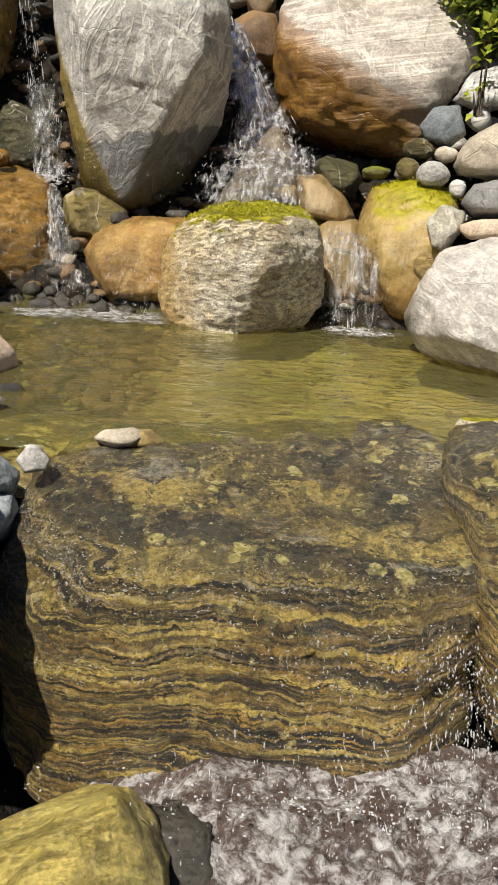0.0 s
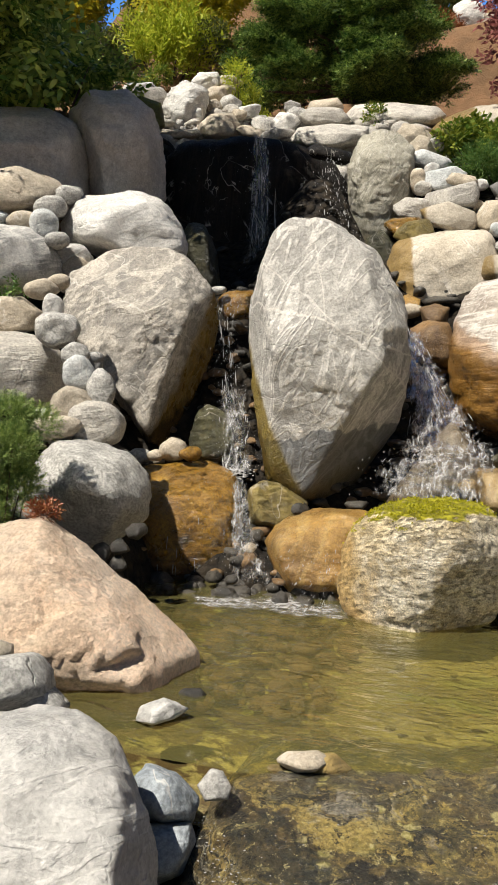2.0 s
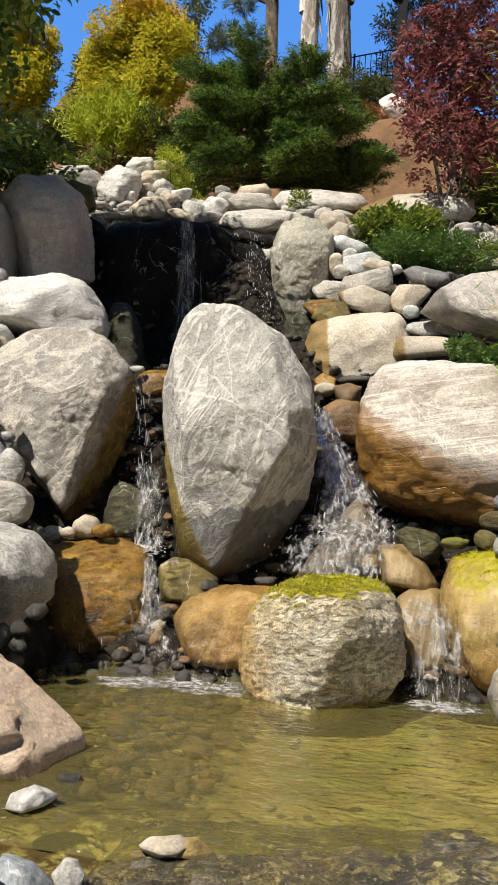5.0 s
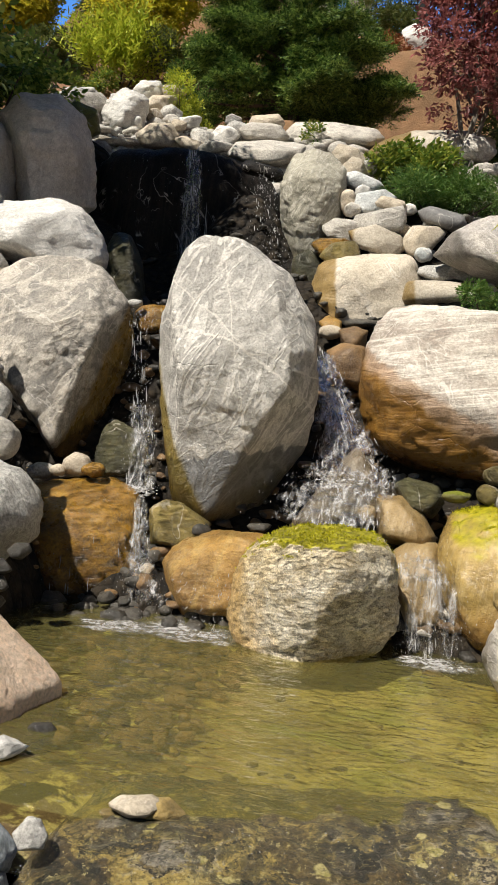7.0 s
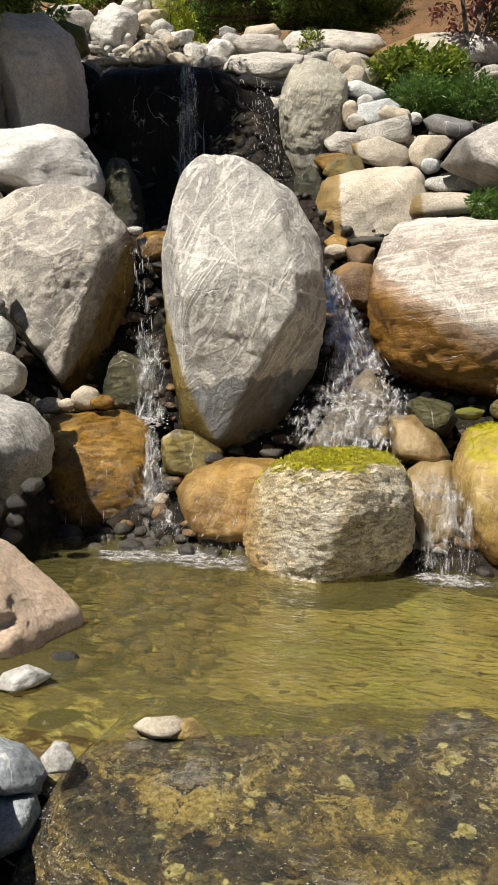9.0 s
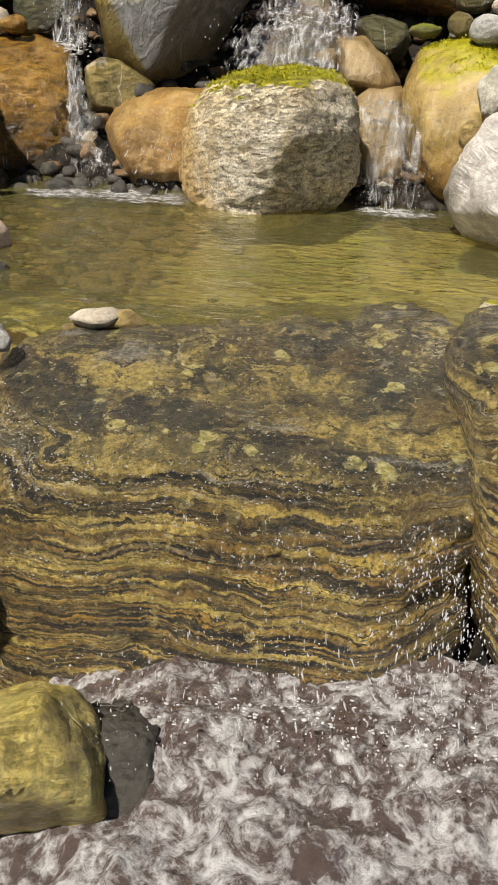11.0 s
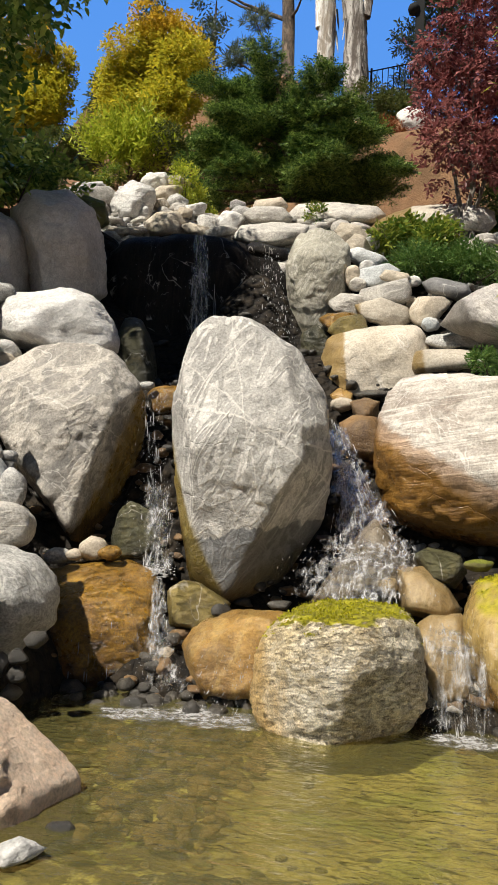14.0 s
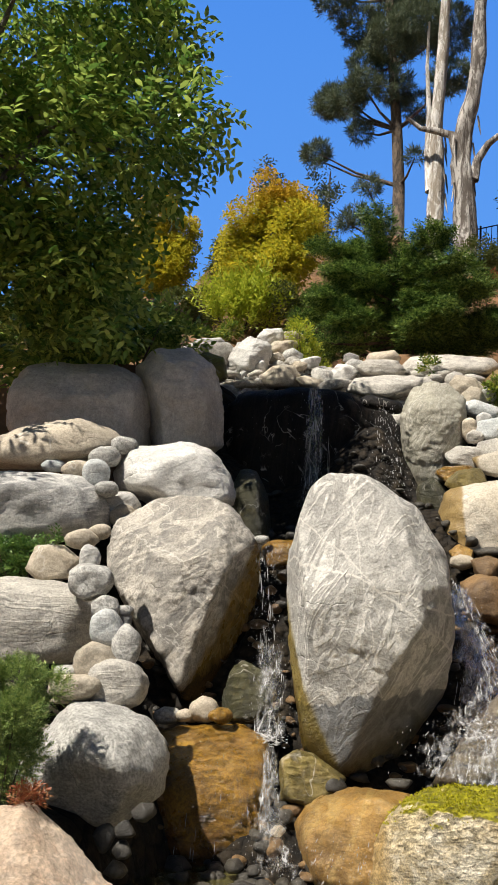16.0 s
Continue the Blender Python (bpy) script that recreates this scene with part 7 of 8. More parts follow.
def glint_specks(ob, count, seed):
    """Pale specks added in place of sun glints on the wet front edge of a rock."""
    rng = np.random.default_rng(seed)
    me = ob.data
    n = len(me.polygons)
    N, C, A = np.empty(n * 3), np.empty(n * 3), np.empty(n)
    me.polygons.foreach_get("normal", N)
    me.polygons.foreach_get("center", C)
    me.polygons.foreach_get("area", A)
    N, C = N.reshape(-1, 3), C.reshape(-1, 3)
    clump = np.array([noise.fractal(Vector((c[0] * 3, c[1] * 3, c[2] * 9)), 1.0, 2.0, 4) for c in C])
    w = A * np.clip(1.2 - 2.6 * np.abs(N[:, 2] - 0.55), 0, 1) * (N[:, 1] < -0.2) * np.clip(0.35 + clump * 1.5, 0, 1)
    pick = rng.choice(n, count, p=w / w.sum())
    V, F = [], []
    for i in pick:
        q = C[i] + rng.normal(size=3) * 0.006
        q[2] += 0.001
        k = rng.uniform(0.0008, 0.0022)
        h = k * rng.uniform(1.0, 2.2)
        b = len(V)
        V += [q + np.array(d) for d in ((-h, 0, 0), (0, -k, 0), (h, 0, 0), (0, k, 0), (0, 0, k), (0, 0, -k))]
        F += [(b, b + 1, b + 4), (b + 1, b + 2, b + 4), (b + 2, b + 3, b + 4), (b + 3, b, b + 4), (b + 1, b, b + 5), (b + 2, b + 1, b + 5), (b + 3, b + 2, b + 5), (b, b + 3, b + 5)]
    V = np.array(V) + np.array(ob.location)
    stuff_mesh("water_drops", "pale specks standing in for sun glints on the wet banded boulder", V, F, "white_water")


glint_specks(nearrock, 2400, 81)
moss_on(mossy, 9000, 0.70, 71, "bright yellow-green moss")
moss_on(greenpil, 4500, 0.72, 72, "bright green moss")

# ---- plants ----
def crown_points(rng, blobs, n):
    """Points towards the skins of overlapping balls (x, y, z, r, flat)."""
    vol = np.array([b[3] ** 2 for b in blobs])
    pick = rng.choice(len(blobs), n, p=vol / vol.sum())
    B = np.array(blobs)[pick]
    d = unit(rng, n)
    r = B[:, 3] * rng.uniform(0.45, 1.0, n) ** 0.5
    return B[:, :3] + d * r[:, None] * np.stack([np.ones(n), np.ones(n), B[:, 4]], 1), d


def sprays(rng, pos, out, count, spacing, leaf, width, droop=0.15, spread=0.6):
    """Twigs with leaves in two rows: leaf bases, ways, faces and sizes."""
    n = len(pos)
    way = out + np.array([0, 0, -droop]) + rng.normal(size=(n, 3)) * 0.35
    way /= np.linalg.norm(way, axis=1, keepdims=True)
    face = np.cross(way, unit(rng, n))
    face[face[:, 2] < 0] *= -1
    face += np.array([0, 0, 0.6])
    side = np.cross(way, face)
    side /= np.linalg.norm(side, axis=1, keepdims=True)
    P, W, N = [], [], []
    for i in range(count):
        s = 1 if i % 2 else -1
        P.append(pos + way * spacing * i)
        W.append(way * spread + side * s + rng.normal(size=(n, 3)) * 0.22)
        N.append(face + rng.normal(size=(n, 3)) * 0.3)
    P, W, N = np.concatenate(P), np.concatenate(W), np.concatenate(N)
    k = rng.uniform(0.7, 1.25, len(P))
    return P, W, N, leaf * k, width * k


def tree(name, label, base, trunk_pts, trunk_r, blobs, n, leaf_mat, bark_mat, count, spacing, leaf, width, droop, limbs=7, seed=1, category="tree", spread=0.6, crown_label="", level=1.0):
    rng = np.random.default_rng(seed)
    root = tagged(new(name), label, category)
    root.location = base
    me = limb_mesh("trunk", [(trunk_pts, np.linspace(trunk_r, trunk_r * 0.45, len(trunk_pts)))], bark_mat, 10)
    part("trunk", me, root)
    for i in range(limbs):
        b = blobs[i % len(blobs)]
        k = rng.integers(max(1, len(trunk_pts) // 2), len(trunk_pts))
        a = Vector(trunk_pts[k])
        e = Vector(b[:3]) + Vector(unit(rng, 1)[0]) * b[3] * 0.5
        mid = a.lerp(e, 0.5) + Vector((0, 0, 0.1 * (e - a).length))
        part("limb", limb_mesh("limb", [((a, mid, e), (trunk_r * 0.42, trunk_r * 0.25, trunk_r * 0.08))], bark_mat, 6), root)
    pos, out = crown_points(rng, blobs, n)
    out = out * np.array([1, 1, level])
    part("crown", blades("crown", *sprays(rng, pos, out, count, spacing, leaf, width, droop, spread), leaf_mat), root, crown_label)
    return root


def rise(x0, y0, h, n, lean=(0, 0), wob=0.03, seed=0):
    r = random.Random(seed)
    return [(x0 + lean[0] * i / n + r.uniform(-wob, wob), y0 + lean[1] * i / n + r.uniform(-wob, wob), h * i / n) for i in range(n + 1)]


def land(x, y):
    return float(land_height(np.array([x]), np.array([y]))[0])


# broadleaf tree over the bank
g = land(-5.2, 5.4)
TREE = [(-3.85, 6.1, 5.3, 0.88, 0.95), (-3.2, 6.3, 5.55, 0.46, 0.7), (-4.5, 5.9, 5.2, 0.95, 0.8), (-3.68, 6.4, 6.6, 0.62, 1), (-4.6, 5.7, 6.7, 1.2, 1), (-5.6, 5.8, 5.7, 1.15, 1),
        (-3.75, 6.3, 4.55, 0.42, 0.6), (-4.3, 6.25, 4.4, 0.62, 0.6), (-3.02, 6.5, 6.05, 0.36, 0.6), (-4.05, 6.2, 7.5, 0.8, 1), (-5.4, 5.7, 4.6, 0.85, 0.7), (-4.15, 6.3, 4.5, 0.6, 0.6), (-3.3, 6.5, 6.9, 0.3, 0.8), (-4.6, 6.7, 4.1, 0.7, 0.6), (-3.95, 6.8, 4.15, 0.45, 0.6), (-2.9, 6.5, 5.6, 0.2, 0.6),
        # last three clumps hang out of view, added to shade crown and bank boulders
        (-3.6, 6.1, 4.2, 0.3, 0.6), (-3.35, 6.3, 3.98, 0.22, 0.6), (-5.9, 4.7, 6.6, 1.1, 0.8), (-4.5, 4.75, 4.7, 0.26, 0.7), (-4.65, 3.75, 4.75, 0.3, 0.7)]
tree("broadleaf_tree", "dark green broadleaf tree hanging over the bank", (-5.2, 5.4, g), rise(0, 0, 3.6, 6, (0.5, 0.2), 0.05, 2), 0.11,
     [(x + 5.2, y - 5.4, z - g, r, f) for x, y, z, r, f in TREE], 5200, "leaf_dark", "bark_grey", 9, 0.042, 0.105, 0.044, 0.15, 12, 4)


def conifer(base, blobs):
    """Tiers of long level boughs, each carrying flat pads of short sprays, with dark gaps between the tiers."""
    r = random.Random(3)
    rng = np.random.default_rng(7)
    root = tagged(new("conifer"), "spreading dark green conifer with layered branches", "conifer")
    root.location = base
    trunk = rise(0, 0, 1.8, 6, (-0.3, 0), 0.05, 5)
    part("trunk", limb_mesh("trunk", [(trunk, np.linspace(0.09, 0.035, 7))], "bark_brown", 10), root)
    pads = []
    for x, y, z, s, f in blobs:
        k = min(5, max(1, int((z - 0.35) / 0.3)))
        a, e = Vector(trunk[k]), Vector((x, y, z))
        mid = a.lerp(e, 0.55) + Vector((0, 0, -0.06))
        tip = e + Vector((x + 0.25, y, 0)).normalized() * s * 0.9 + Vector((0, 0, 0.12 * s))
        part("bough", limb_mesh("bough", [((a, mid, e, tip), (0.028, 0.02, 0.012, 0.004))], "bark_brown", 6), root)
        for i in range(7):
            w = i / 6
            q = mid.lerp(e, w * 1.6) if w < 0.6 else e.lerp(tip, (w - 0.6) * 2.5)
            side = s * (0.55 - 0.25 * w)
            pads.append((q.x + r.uniform(-1, 1) * side, q.y + r.uniform(-1, 1) * side, q.z + r.uniform(-0.04, 0.07), s * r.uniform(0.34, 0.54), 0.17))
    pos, out = crown_points(rng, pads, 15000)
    out = out * np.array([1.0, 1.0, 0.25]) + np.stack([np.sign(pos[:, 0] + 0.25) * 0.35, np.full(len(pos), -0.35), np.full(len(pos), 0.18)], 1)
    part("crown", blades("crown", *sprays(rng, pos, out, 12, 0.018, 0.055, 0.02, 0.0, 1.0), "leaf_conifer"), root)


def autumn_tree(base, blobs, seed):
    h = max(b[2] for b in blobs)
    tree("autumn_tree", "rounded young tree turning from yellow-green to orange", base, rise(0, 0, h * 0.85, 6, (0, 0), 0.03, seed), 0.06, blobs, 4600, "leaf_autumn", "bark_grey",
         6, 0.04, 0.075, 0.045, 0.0, 10, seed)


def maple(base, blobs):
    root = tree("red_maple", "small purple-red Japanese maple with thin grey stems", base, rise(0, 0, 1.5, 6, (0.05, 0), 0.03, 9), 0.04, blobs, 1900, "leaf_red", "bark_grey",
                7, 0.028, 0.07, 0.034, 0.25, 16, 9, "maple", 0.9)
    for dx, top in ((-0.07, (-0.25, 0, 1.3)), (0.06, (0.3, 0.05, 1.5))):
        part("stem", limb_mesh("stem", [([(dx, 0, -0.05), (dx * 0.8, 0, 0.4), (top[0] * 0.6, top[1], 0.9), top], (0.035, 0.03, 0.022, 0.01))], "bark_grey", 7), root)


def pine(base, trunk, blobs):
    rng = np.random.default_rng(31)
    root = tagged(new("pine_tree"), "tall open pine with grey-green needle clumps", "pine tree")
    root.location = base
    part("trunk", limb_mesh("trunk", [(trunk, np.linspace(0.16, 0.1, len(trunk)))], "bark_brown", 10), root)
    for b in blobs:
        k = min(range(len(trunk)), key=lambda i: abs(trunk[i][2] - b[2] + 0.7))
        a, e = Vector(trunk[k]), Vector(b[:3])
        part("limb", limb_mesh("limb", [((a, a.lerp(e, 0.5) + Vector((0, 0, -0.12)), e), (0.05, 0.03, 0.012))], "bark_brown", 6), root)
    tufts, d = crown_points(rng, blobs, 3600)
    n, per = len(tufts), 24
    way = np.repeat(d * 0.6 + np.array([0, 0, 0.5]), per, 0) + rng.normal(size=(n * per, 3)) * 0.75
    pos = np.repeat(tufts, per, 0) + rng.normal(size=(n * per, 3)) * 0.03
    part("needles", blades("needles", pos, way, unit(rng, n * per), rng.uniform(0.14, 0.24, n * per), np.full(n * per, 0.017), "leaf_pine"), root)


def eucalypt(label, mat, base, trunk, radius, branches, seed):
    rng = np.random.default_rng(seed)
    root = tagged(new("eucalypt"), label, "eucalypt")
    root.location = base
    fine = []
    for i in range(len(trunk) - 1):
        for k in range(6):
            fine.append(Vector(trunk[i]).lerp(Vector(trunk[i + 1]), k / 6))
    V, F = tube(fine, np.linspace(radius, radius * 0.5, len(fine)), 22)
    V = np.array([v[:] for v in V])
    axis = np.array([f[:] for f in fine]).repeat(22, 0)
    rim = V - axis
    k = np.array([noise.fractal(Vector((a * 7, b * 7, c * 1.1)) + Vector((seed, 0, 0)), 1.0, 2.0, 4) for a, b, c in V])
    V = axis + rim * (1 + 0.22 * k)[:, None]
    part("trunk", mesh_from("trunk", V, F, mat), root)
    for b in branches:
        part("limb", limb_mesh("limb", [(b, np.linspace(radius * 0.45, radius * 0.14, len(b)))], mat, 9), root)
    # strips of peeling bark
    for i in range(10):
        s = fine[int(rng.integers(4, len(fine) * 2 // 3))]
        a = rng.uniform(0, 6.28)
        q = s + Vector((math.cos(a), math.sin(a), 0)) * radius * 0.95
        strip = [q, q + Vector((math.cos(a) * 0.03, math.sin(a) * 0.03, -0.25)), q + Vector((math.cos(a) * 0.07, math.sin(a) * 0.07, -0.5))]
        part("bark_strip", limb_mesh("bark_strip", [(strip, (0.02, 0.025, 0.006))], "bark_shaggy", 4), root)


def sapling(base, blobs, seed):
    h = max(b[2] for b in blobs)
    tree("sapling", "thin far sapling with sparse blue-green leaves", base, rise(0, 0, h, 5, (0, 0), 0.04, seed), 0.03, blobs, 420, "leaf_pine", "bark_grey", 5, 0.05, 0.12, 0.04, 0.1, 6, 40 + seed, "sapling")


def box(x0, x1, y0, y1, z0, z1, name, mat, bevel=0.004):
    bm = bmesh.new()
    bmesh.ops.create_cube(bm, size=1, matrix=Matrix.Translation(((x0 + x1) / 2, (y0 + y1) / 2, (z0 + z1) / 2)) @ Matrix.Diagonal((x1 - x0, y1 - y0, z1 - z0, 1)))
    bmesh.ops.bevel(bm, geom=bm.edges[:], offset=bevel, segments=2, affect="EDGES")
    me = bpy.data.meshes.new(name)
    bm.to_mesh(me)
    bm.free()
    me.materials.append(MATS[mat])
    return me


def lamp_post(base):
    root = tagged(new("lamp_post"), "tall square dark metal lamp post on the slope", "lamp post")
    root.location = base
    post = part("post", box(-0.085, 0.085, -0.085, 0.085, -0.2, 5.6, "post", "paint_dark"), root)
    part("base_plate", box(-0.16, 0.16, -0.16, 0.16, -0.2, 0.03, "base_plate", "paint_dark"), root)
    v, f = ball(3)
    part("fitting", mesh_from("fitting", np.array(v) * np.array([0.12, 0.14, 0.12]) + np.array([-0.12, -0.05, 2.25]), f, "paint_dark"), post, "small round black fitting")
    part("lamp_head", box(-0.1, 0.1, -0.7, 0.05, 5.6, 5.7, "lamp_head", "paint_dark", 0.02), post)


def fence(run):
    root = tagged(new("fence"), "thin black metal railing along the crest", "fence")
    pts = [Vector(p) for p in run]
    for h in (0.05, 0.62):
        part("rail", limb_mesh("rail", [([p + Vector((0, 0, h)) for p in pts], [0.016] * len(pts))], "paint_dark", 6), root)
    me = limb_mesh("baluster", [([Vector((0, 0, -0.6)), Vector((0, 0, 0.62))], (0.009, 0.009))], "paint_dark", 5)
    thick = limb_mesh("fence_post", [([Vector((0, 0, -1.0)), Vector((0, 0, 0.68))], (0.025, 0.025))], "paint_dark", 6)
    k = 0
    for a, b in zip(pts, pts[1:]):
        n = max(1, int((b - a).length / 0.12))
        for i in range(n):
            ob = part("fence_post" if k % 14 == 0 else "baluster", thick if k % 14 == 0 else me, root)
            ob.location = a.lerp(b, i / n)
            k += 1


def shrub(name, label, base, blobs, n, leaf, width, mat, count, droop, seed):
    """A low plant: woody stems and leaf sprays."""
    rng = np.random.default_rng(seed)
    root = tagged(new(name), label, {"ground_cover": "ground cover", "fern_clump": "fern", "juniper": "juniper", "vine": "vine", "young_pine": "pine"}.get(name, "shrub"))
    root.location = base
    paths = []
    for b in blobs:
        e = Vector(b[:3])
        s = Vector((b[0] * 0.5, b[1] * 0.5, -0.04))
        paths.append(((s, s.lerp(e, 0.6), e), (leaf * 0.12 + 0.002, leaf * 0.08 + 0.002, 0.002)))
    for q in paths:
        part("stem", limb_mesh("stem", [q], "bark_brown", 5), root)
    pos, out = crown_points(rng, blobs, n)
    out = out + np.array([0, -0.15, 0.15])
    part("leaves", blades("leaves", *sprays(rng, pos, out, count, leaf * 0.45, leaf, width, droop, 1.1), mat), root)
    return root


conifer((-1.64, 12.0, 5.57), [(-0.4, -0.5, 1.98, 0.23, 0.42), (-0.71, 0.0, 1.88, 0.28, 0.42), (-0.08, 0.5, 1.8, 0.29, 0.42), (-1.01, -0.25, 1.65, 0.34, 0.42), (-0.42, 0.25, 1.58, 0.36, 0.42), (0.2, -0.5, 1.5, 0.36, 0.42), (0.55, 0.0, 1.36, 0.28, 0.42), (-1.31, 0.5, 1.39, 0.36, 0.42), (-0.76, -0.25, 1.26, 0.41, 0.42), (-0.18, 0.25, 1.18, 0.36, 0.42), (0.38, -0.5, 1.1, 0.41, 0.42), (0.85, 0.0, 1.07, 0.34, 0.42), (-1.47, 0.5, 0.98, 0.34, 0.42), (-1.01, -0.25, 0.81, 0.36, 0.42), (1.07, 0.25, 0.71, 0.32, 0.42), (0.65, -0.5, 0.73, 0.36, 0.42), (1.33, 0.0, 0.47, 0.23, 0.42), (-1.26, 0.5, 0.41, 0.31, 0.42), (-0.81, -0.25, 0.44, 0.28, 0.42), (1.17, 0.25, 0.26, 0.24, 0.42), (-1.47, -0.5, 0.14, 0.21, 0.42), (-1.05, 0.0, 0.04, 0.19, 0.42), (-0.52, 0.5, 0.93, 0.34, 0.42), (0.14, -0.25, 0.8, 0.32, 0.42), (-0.02, 0.25, 0.4, 0.36, 0.42), (0.42, -0.5, 0.34, 0.36, 0.42), (0.84, 0.0, 0.32, 0.31, 0.42), (-0.36, 0.5, 0.33, 0.32, 0.42), (0.25, -0.25, 0.17, 0.32, 0.42), (0.68, 0.25, 0.13, 0.28, 0.42)])
autumn_tree((-4.7, 14.0, 7.56), [(-0.11, -0.4, 2.33, 0.21, 0.9), (0.3, 0.0, 2.05, 0.36, 0.9), (0.05, 0.2, 2.2, 0.36, 0.9), (0.62, 0.1, 1.75, 0.3, 0.9), (-0.75, 0.1, 1.55, 0.3, 0.9), (-0.14, 0.0, 1.93, 0.46, 0.9), (0.27, 0.4, 1.73, 0.38, 0.9), (-0.58, -0.2, 1.74, 0.33, 0.9), (-0.15, 0.2, 1.36, 0.57, 0.9), (0.57, -0.4, 1.42, 0.38, 0.9), (-0.83, 0.0, 1.24, 0.3, 0.9), (-1.06, 0.4, 1.26, 0.19, 0.9), (0.7, -0.2, 1.02, 0.29, 0.9), (-0.17, 0.2, 0.79, 0.59, 0.9), (0.4, -0.4, 0.64, 0.43, 0.9), (-0.68, 0.0, 0.71, 0.36, 0.9), (-0.13, 0.4, 0.23, 0.43, 0.9), (0.85, -0.2, 1.34, 0.21, 0.9)], 11)
autumn_tree((-7.54, 14.5, 7.94), [(0.07, -0.4, 1.95, 0.39, 0.9), (0.48, 0.0, 1.49, 0.34, 0.9), (-0.26, 0.4, 1.36, 0.59, 0.9), (0.41, -0.2, 0.94, 0.44, 0.9), (-0.46, 0.2, 0.76, 0.59, 0.9), (0.33, -0.4, 0.47, 0.49, 0.9), (0.59, 0.0, 1.72, 0.2, 0.9), (-0.57, 0.4, 1.88, 0.39, 0.9)], 12)
maple((0.75, 9.5, 3.97), [(-0.05, -0.35, 2.63, 0.31, 0.75), (-0.23, 0.0, 2.37, 0.32, 0.75), (0.15, 0.35, 2.42, 0.39, 0.75), (-0.45, -0.17, 2.28, 0.19, 0.75), (-0.09, 0.17, 2.02, 0.39, 0.75), (0.3, -0.35, 2.0, 0.36, 0.75), (-0.4, 0.0, 1.9, 0.21, 0.75), (-0.01, 0.35, 1.61, 0.39, 0.75), (-0.32, -0.17, 1.52, 0.26, 0.75), (0.31, 0.17, 1.53, 0.39, 0.75), (-0.18, -0.35, 1.21, 0.29, 0.75), (0.2, 0.0, 1.2, 0.29, 0.75), (-0.4, 0.35, 1.12, 0.14, 0.75), (0.39, -0.17, 1.07, 0.26, 0.75), (-0.17, 0.17, 0.88, 0.18, 0.75), (0.15, -0.35, 0.81, 0.17, 0.75), (0.27, 0.0, 2.75, 0.39, 0.75), (0.56, 0.35, 2.46, 0.39, 0.75), (0.61, -0.17, 1.86, 0.39, 0.75), (0.63, 0.17, 1.32, 0.32, 0.75), (0.06, -0.35, 3.17, 0.39, 0.75), (0.44, 0.0, 3.22, 0.39, 0.75), (-0.52, 0.35, 2.42, 0.1, 0.75), (-0.58, -0.17, 2.32, 0.09, 0.75)])
pine((-3.02, 18.0, 10.97), [(0.01, 0.0, -0.08), (-0.03, 0.0, 1.47), (-0.15, 0.0, 3.09), (-0.34, 0.0, 4.97), (-0.53, 0.0, 7.13), (-0.73, 0.0, 9.42)], [(-1.91, -0.5, 7.07, 0.55, 0.75), (-1.25, 0.0, 6.38, 0.62, 0.75), (-0.5, 0.5, 6.58, 0.74, 0.75), (0.26, -0.25, 5.89, 0.74, 0.75), (0.97, 0.25, 6.09, 0.74, 0.75), (-0.3, -0.5, 5.31, 0.68, 0.75), (-1.02, 0.0, 5.1, 0.49, 0.75), (-1.9, 0.5, 4.56, 0.52, 0.75), (-1.41, -0.25, 3.96, 0.49, 0.75), (-2.11, 0.25, 4.34, 0.37, 0.75), (-0.97, -0.5, 4.14, 0.47, 0.75), (-2.23, 0.0, 2.73, 0.34, 0.75), (-2.47, 0.5, 2.94, 0.25, 0.75), (-0.24, -0.25, 4.19, 0.49, 0.75), (0.34, 0.25, 3.84, 0.47, 0.75), (1.17, -0.5, 4.03, 0.49, 0.75), (-1.06, 0.0, 3.15, 0.32, 0.75), (-1.16, 0.5, 1.05, 0.32, 0.75), (-0.74, -0.25, 1.32, 0.3, 0.75), (-1.35, 0.25, 0.75, 0.22, 0.75), (0.42, -0.5, 1.88, 0.18, 0.75), (-1.69, 0.0, 8.52, 0.98, 0.75), (-0.13, 0.5, 8.32, 1.11, 0.75), (1.21, -0.25, 7.8, 0.98, 0.75), (-0.63, 0.25, 0.44, 0.22, 0.75)])
eucalypt('pale smooth-barked eucalypt trunk on the slope', 'bark_pale', (-1.99, 17.0, 9.7), [(0.0, 0.0, 0.0), (-0.01, 0.0, 0.98), (0.0, 0.0, 2.13), (-0.06, 0.0, 3.18), (-0.04, 0.0, 4.09), (0.02, 0.0, 5.49), (0.05, 0.0, 7.12), (0.06, 0.0, 9.16)], 0.21, [[(-0.17, 0.0, 1.86), (-0.24, 0.0, 2.9), (-0.24, 0.0, 3.97), (-0.33, 0.0, 5.24), (-0.33, 0.0, 6.54)]], 5)
eucalypt('eucalypt with shaggy peeling grey bark', 'bark_shaggy', (-1.26, 16.5, 8.99), [(0.0, 0.0, 0.0), (-0.02, 0.0, 1.06), (-0.06, 0.0, 2.02), (-0.16, 0.0, 2.88), (-0.15, 0.0, 3.59), (0.04, 0.0, 4.44), (0.17, 0.0, 5.62), (0.18, 0.0, 7.17), (0.17, 0.0, 9.13)], 0.26, [[(-0.17, 0.0, 2.74), (-0.37, 0.0, 3.63), (-0.75, 0.0, 3.8), (-1.07, 0.0, 3.91), (-1.41, 0.0, 4.26)], [(0.12, 0.0, 2.42), (0.19, 0.0, 2.9), (0.42, 0.0, 3.29), (0.72, 0.0, 3.54), (1.06, 0.0, 3.98)]], 6)
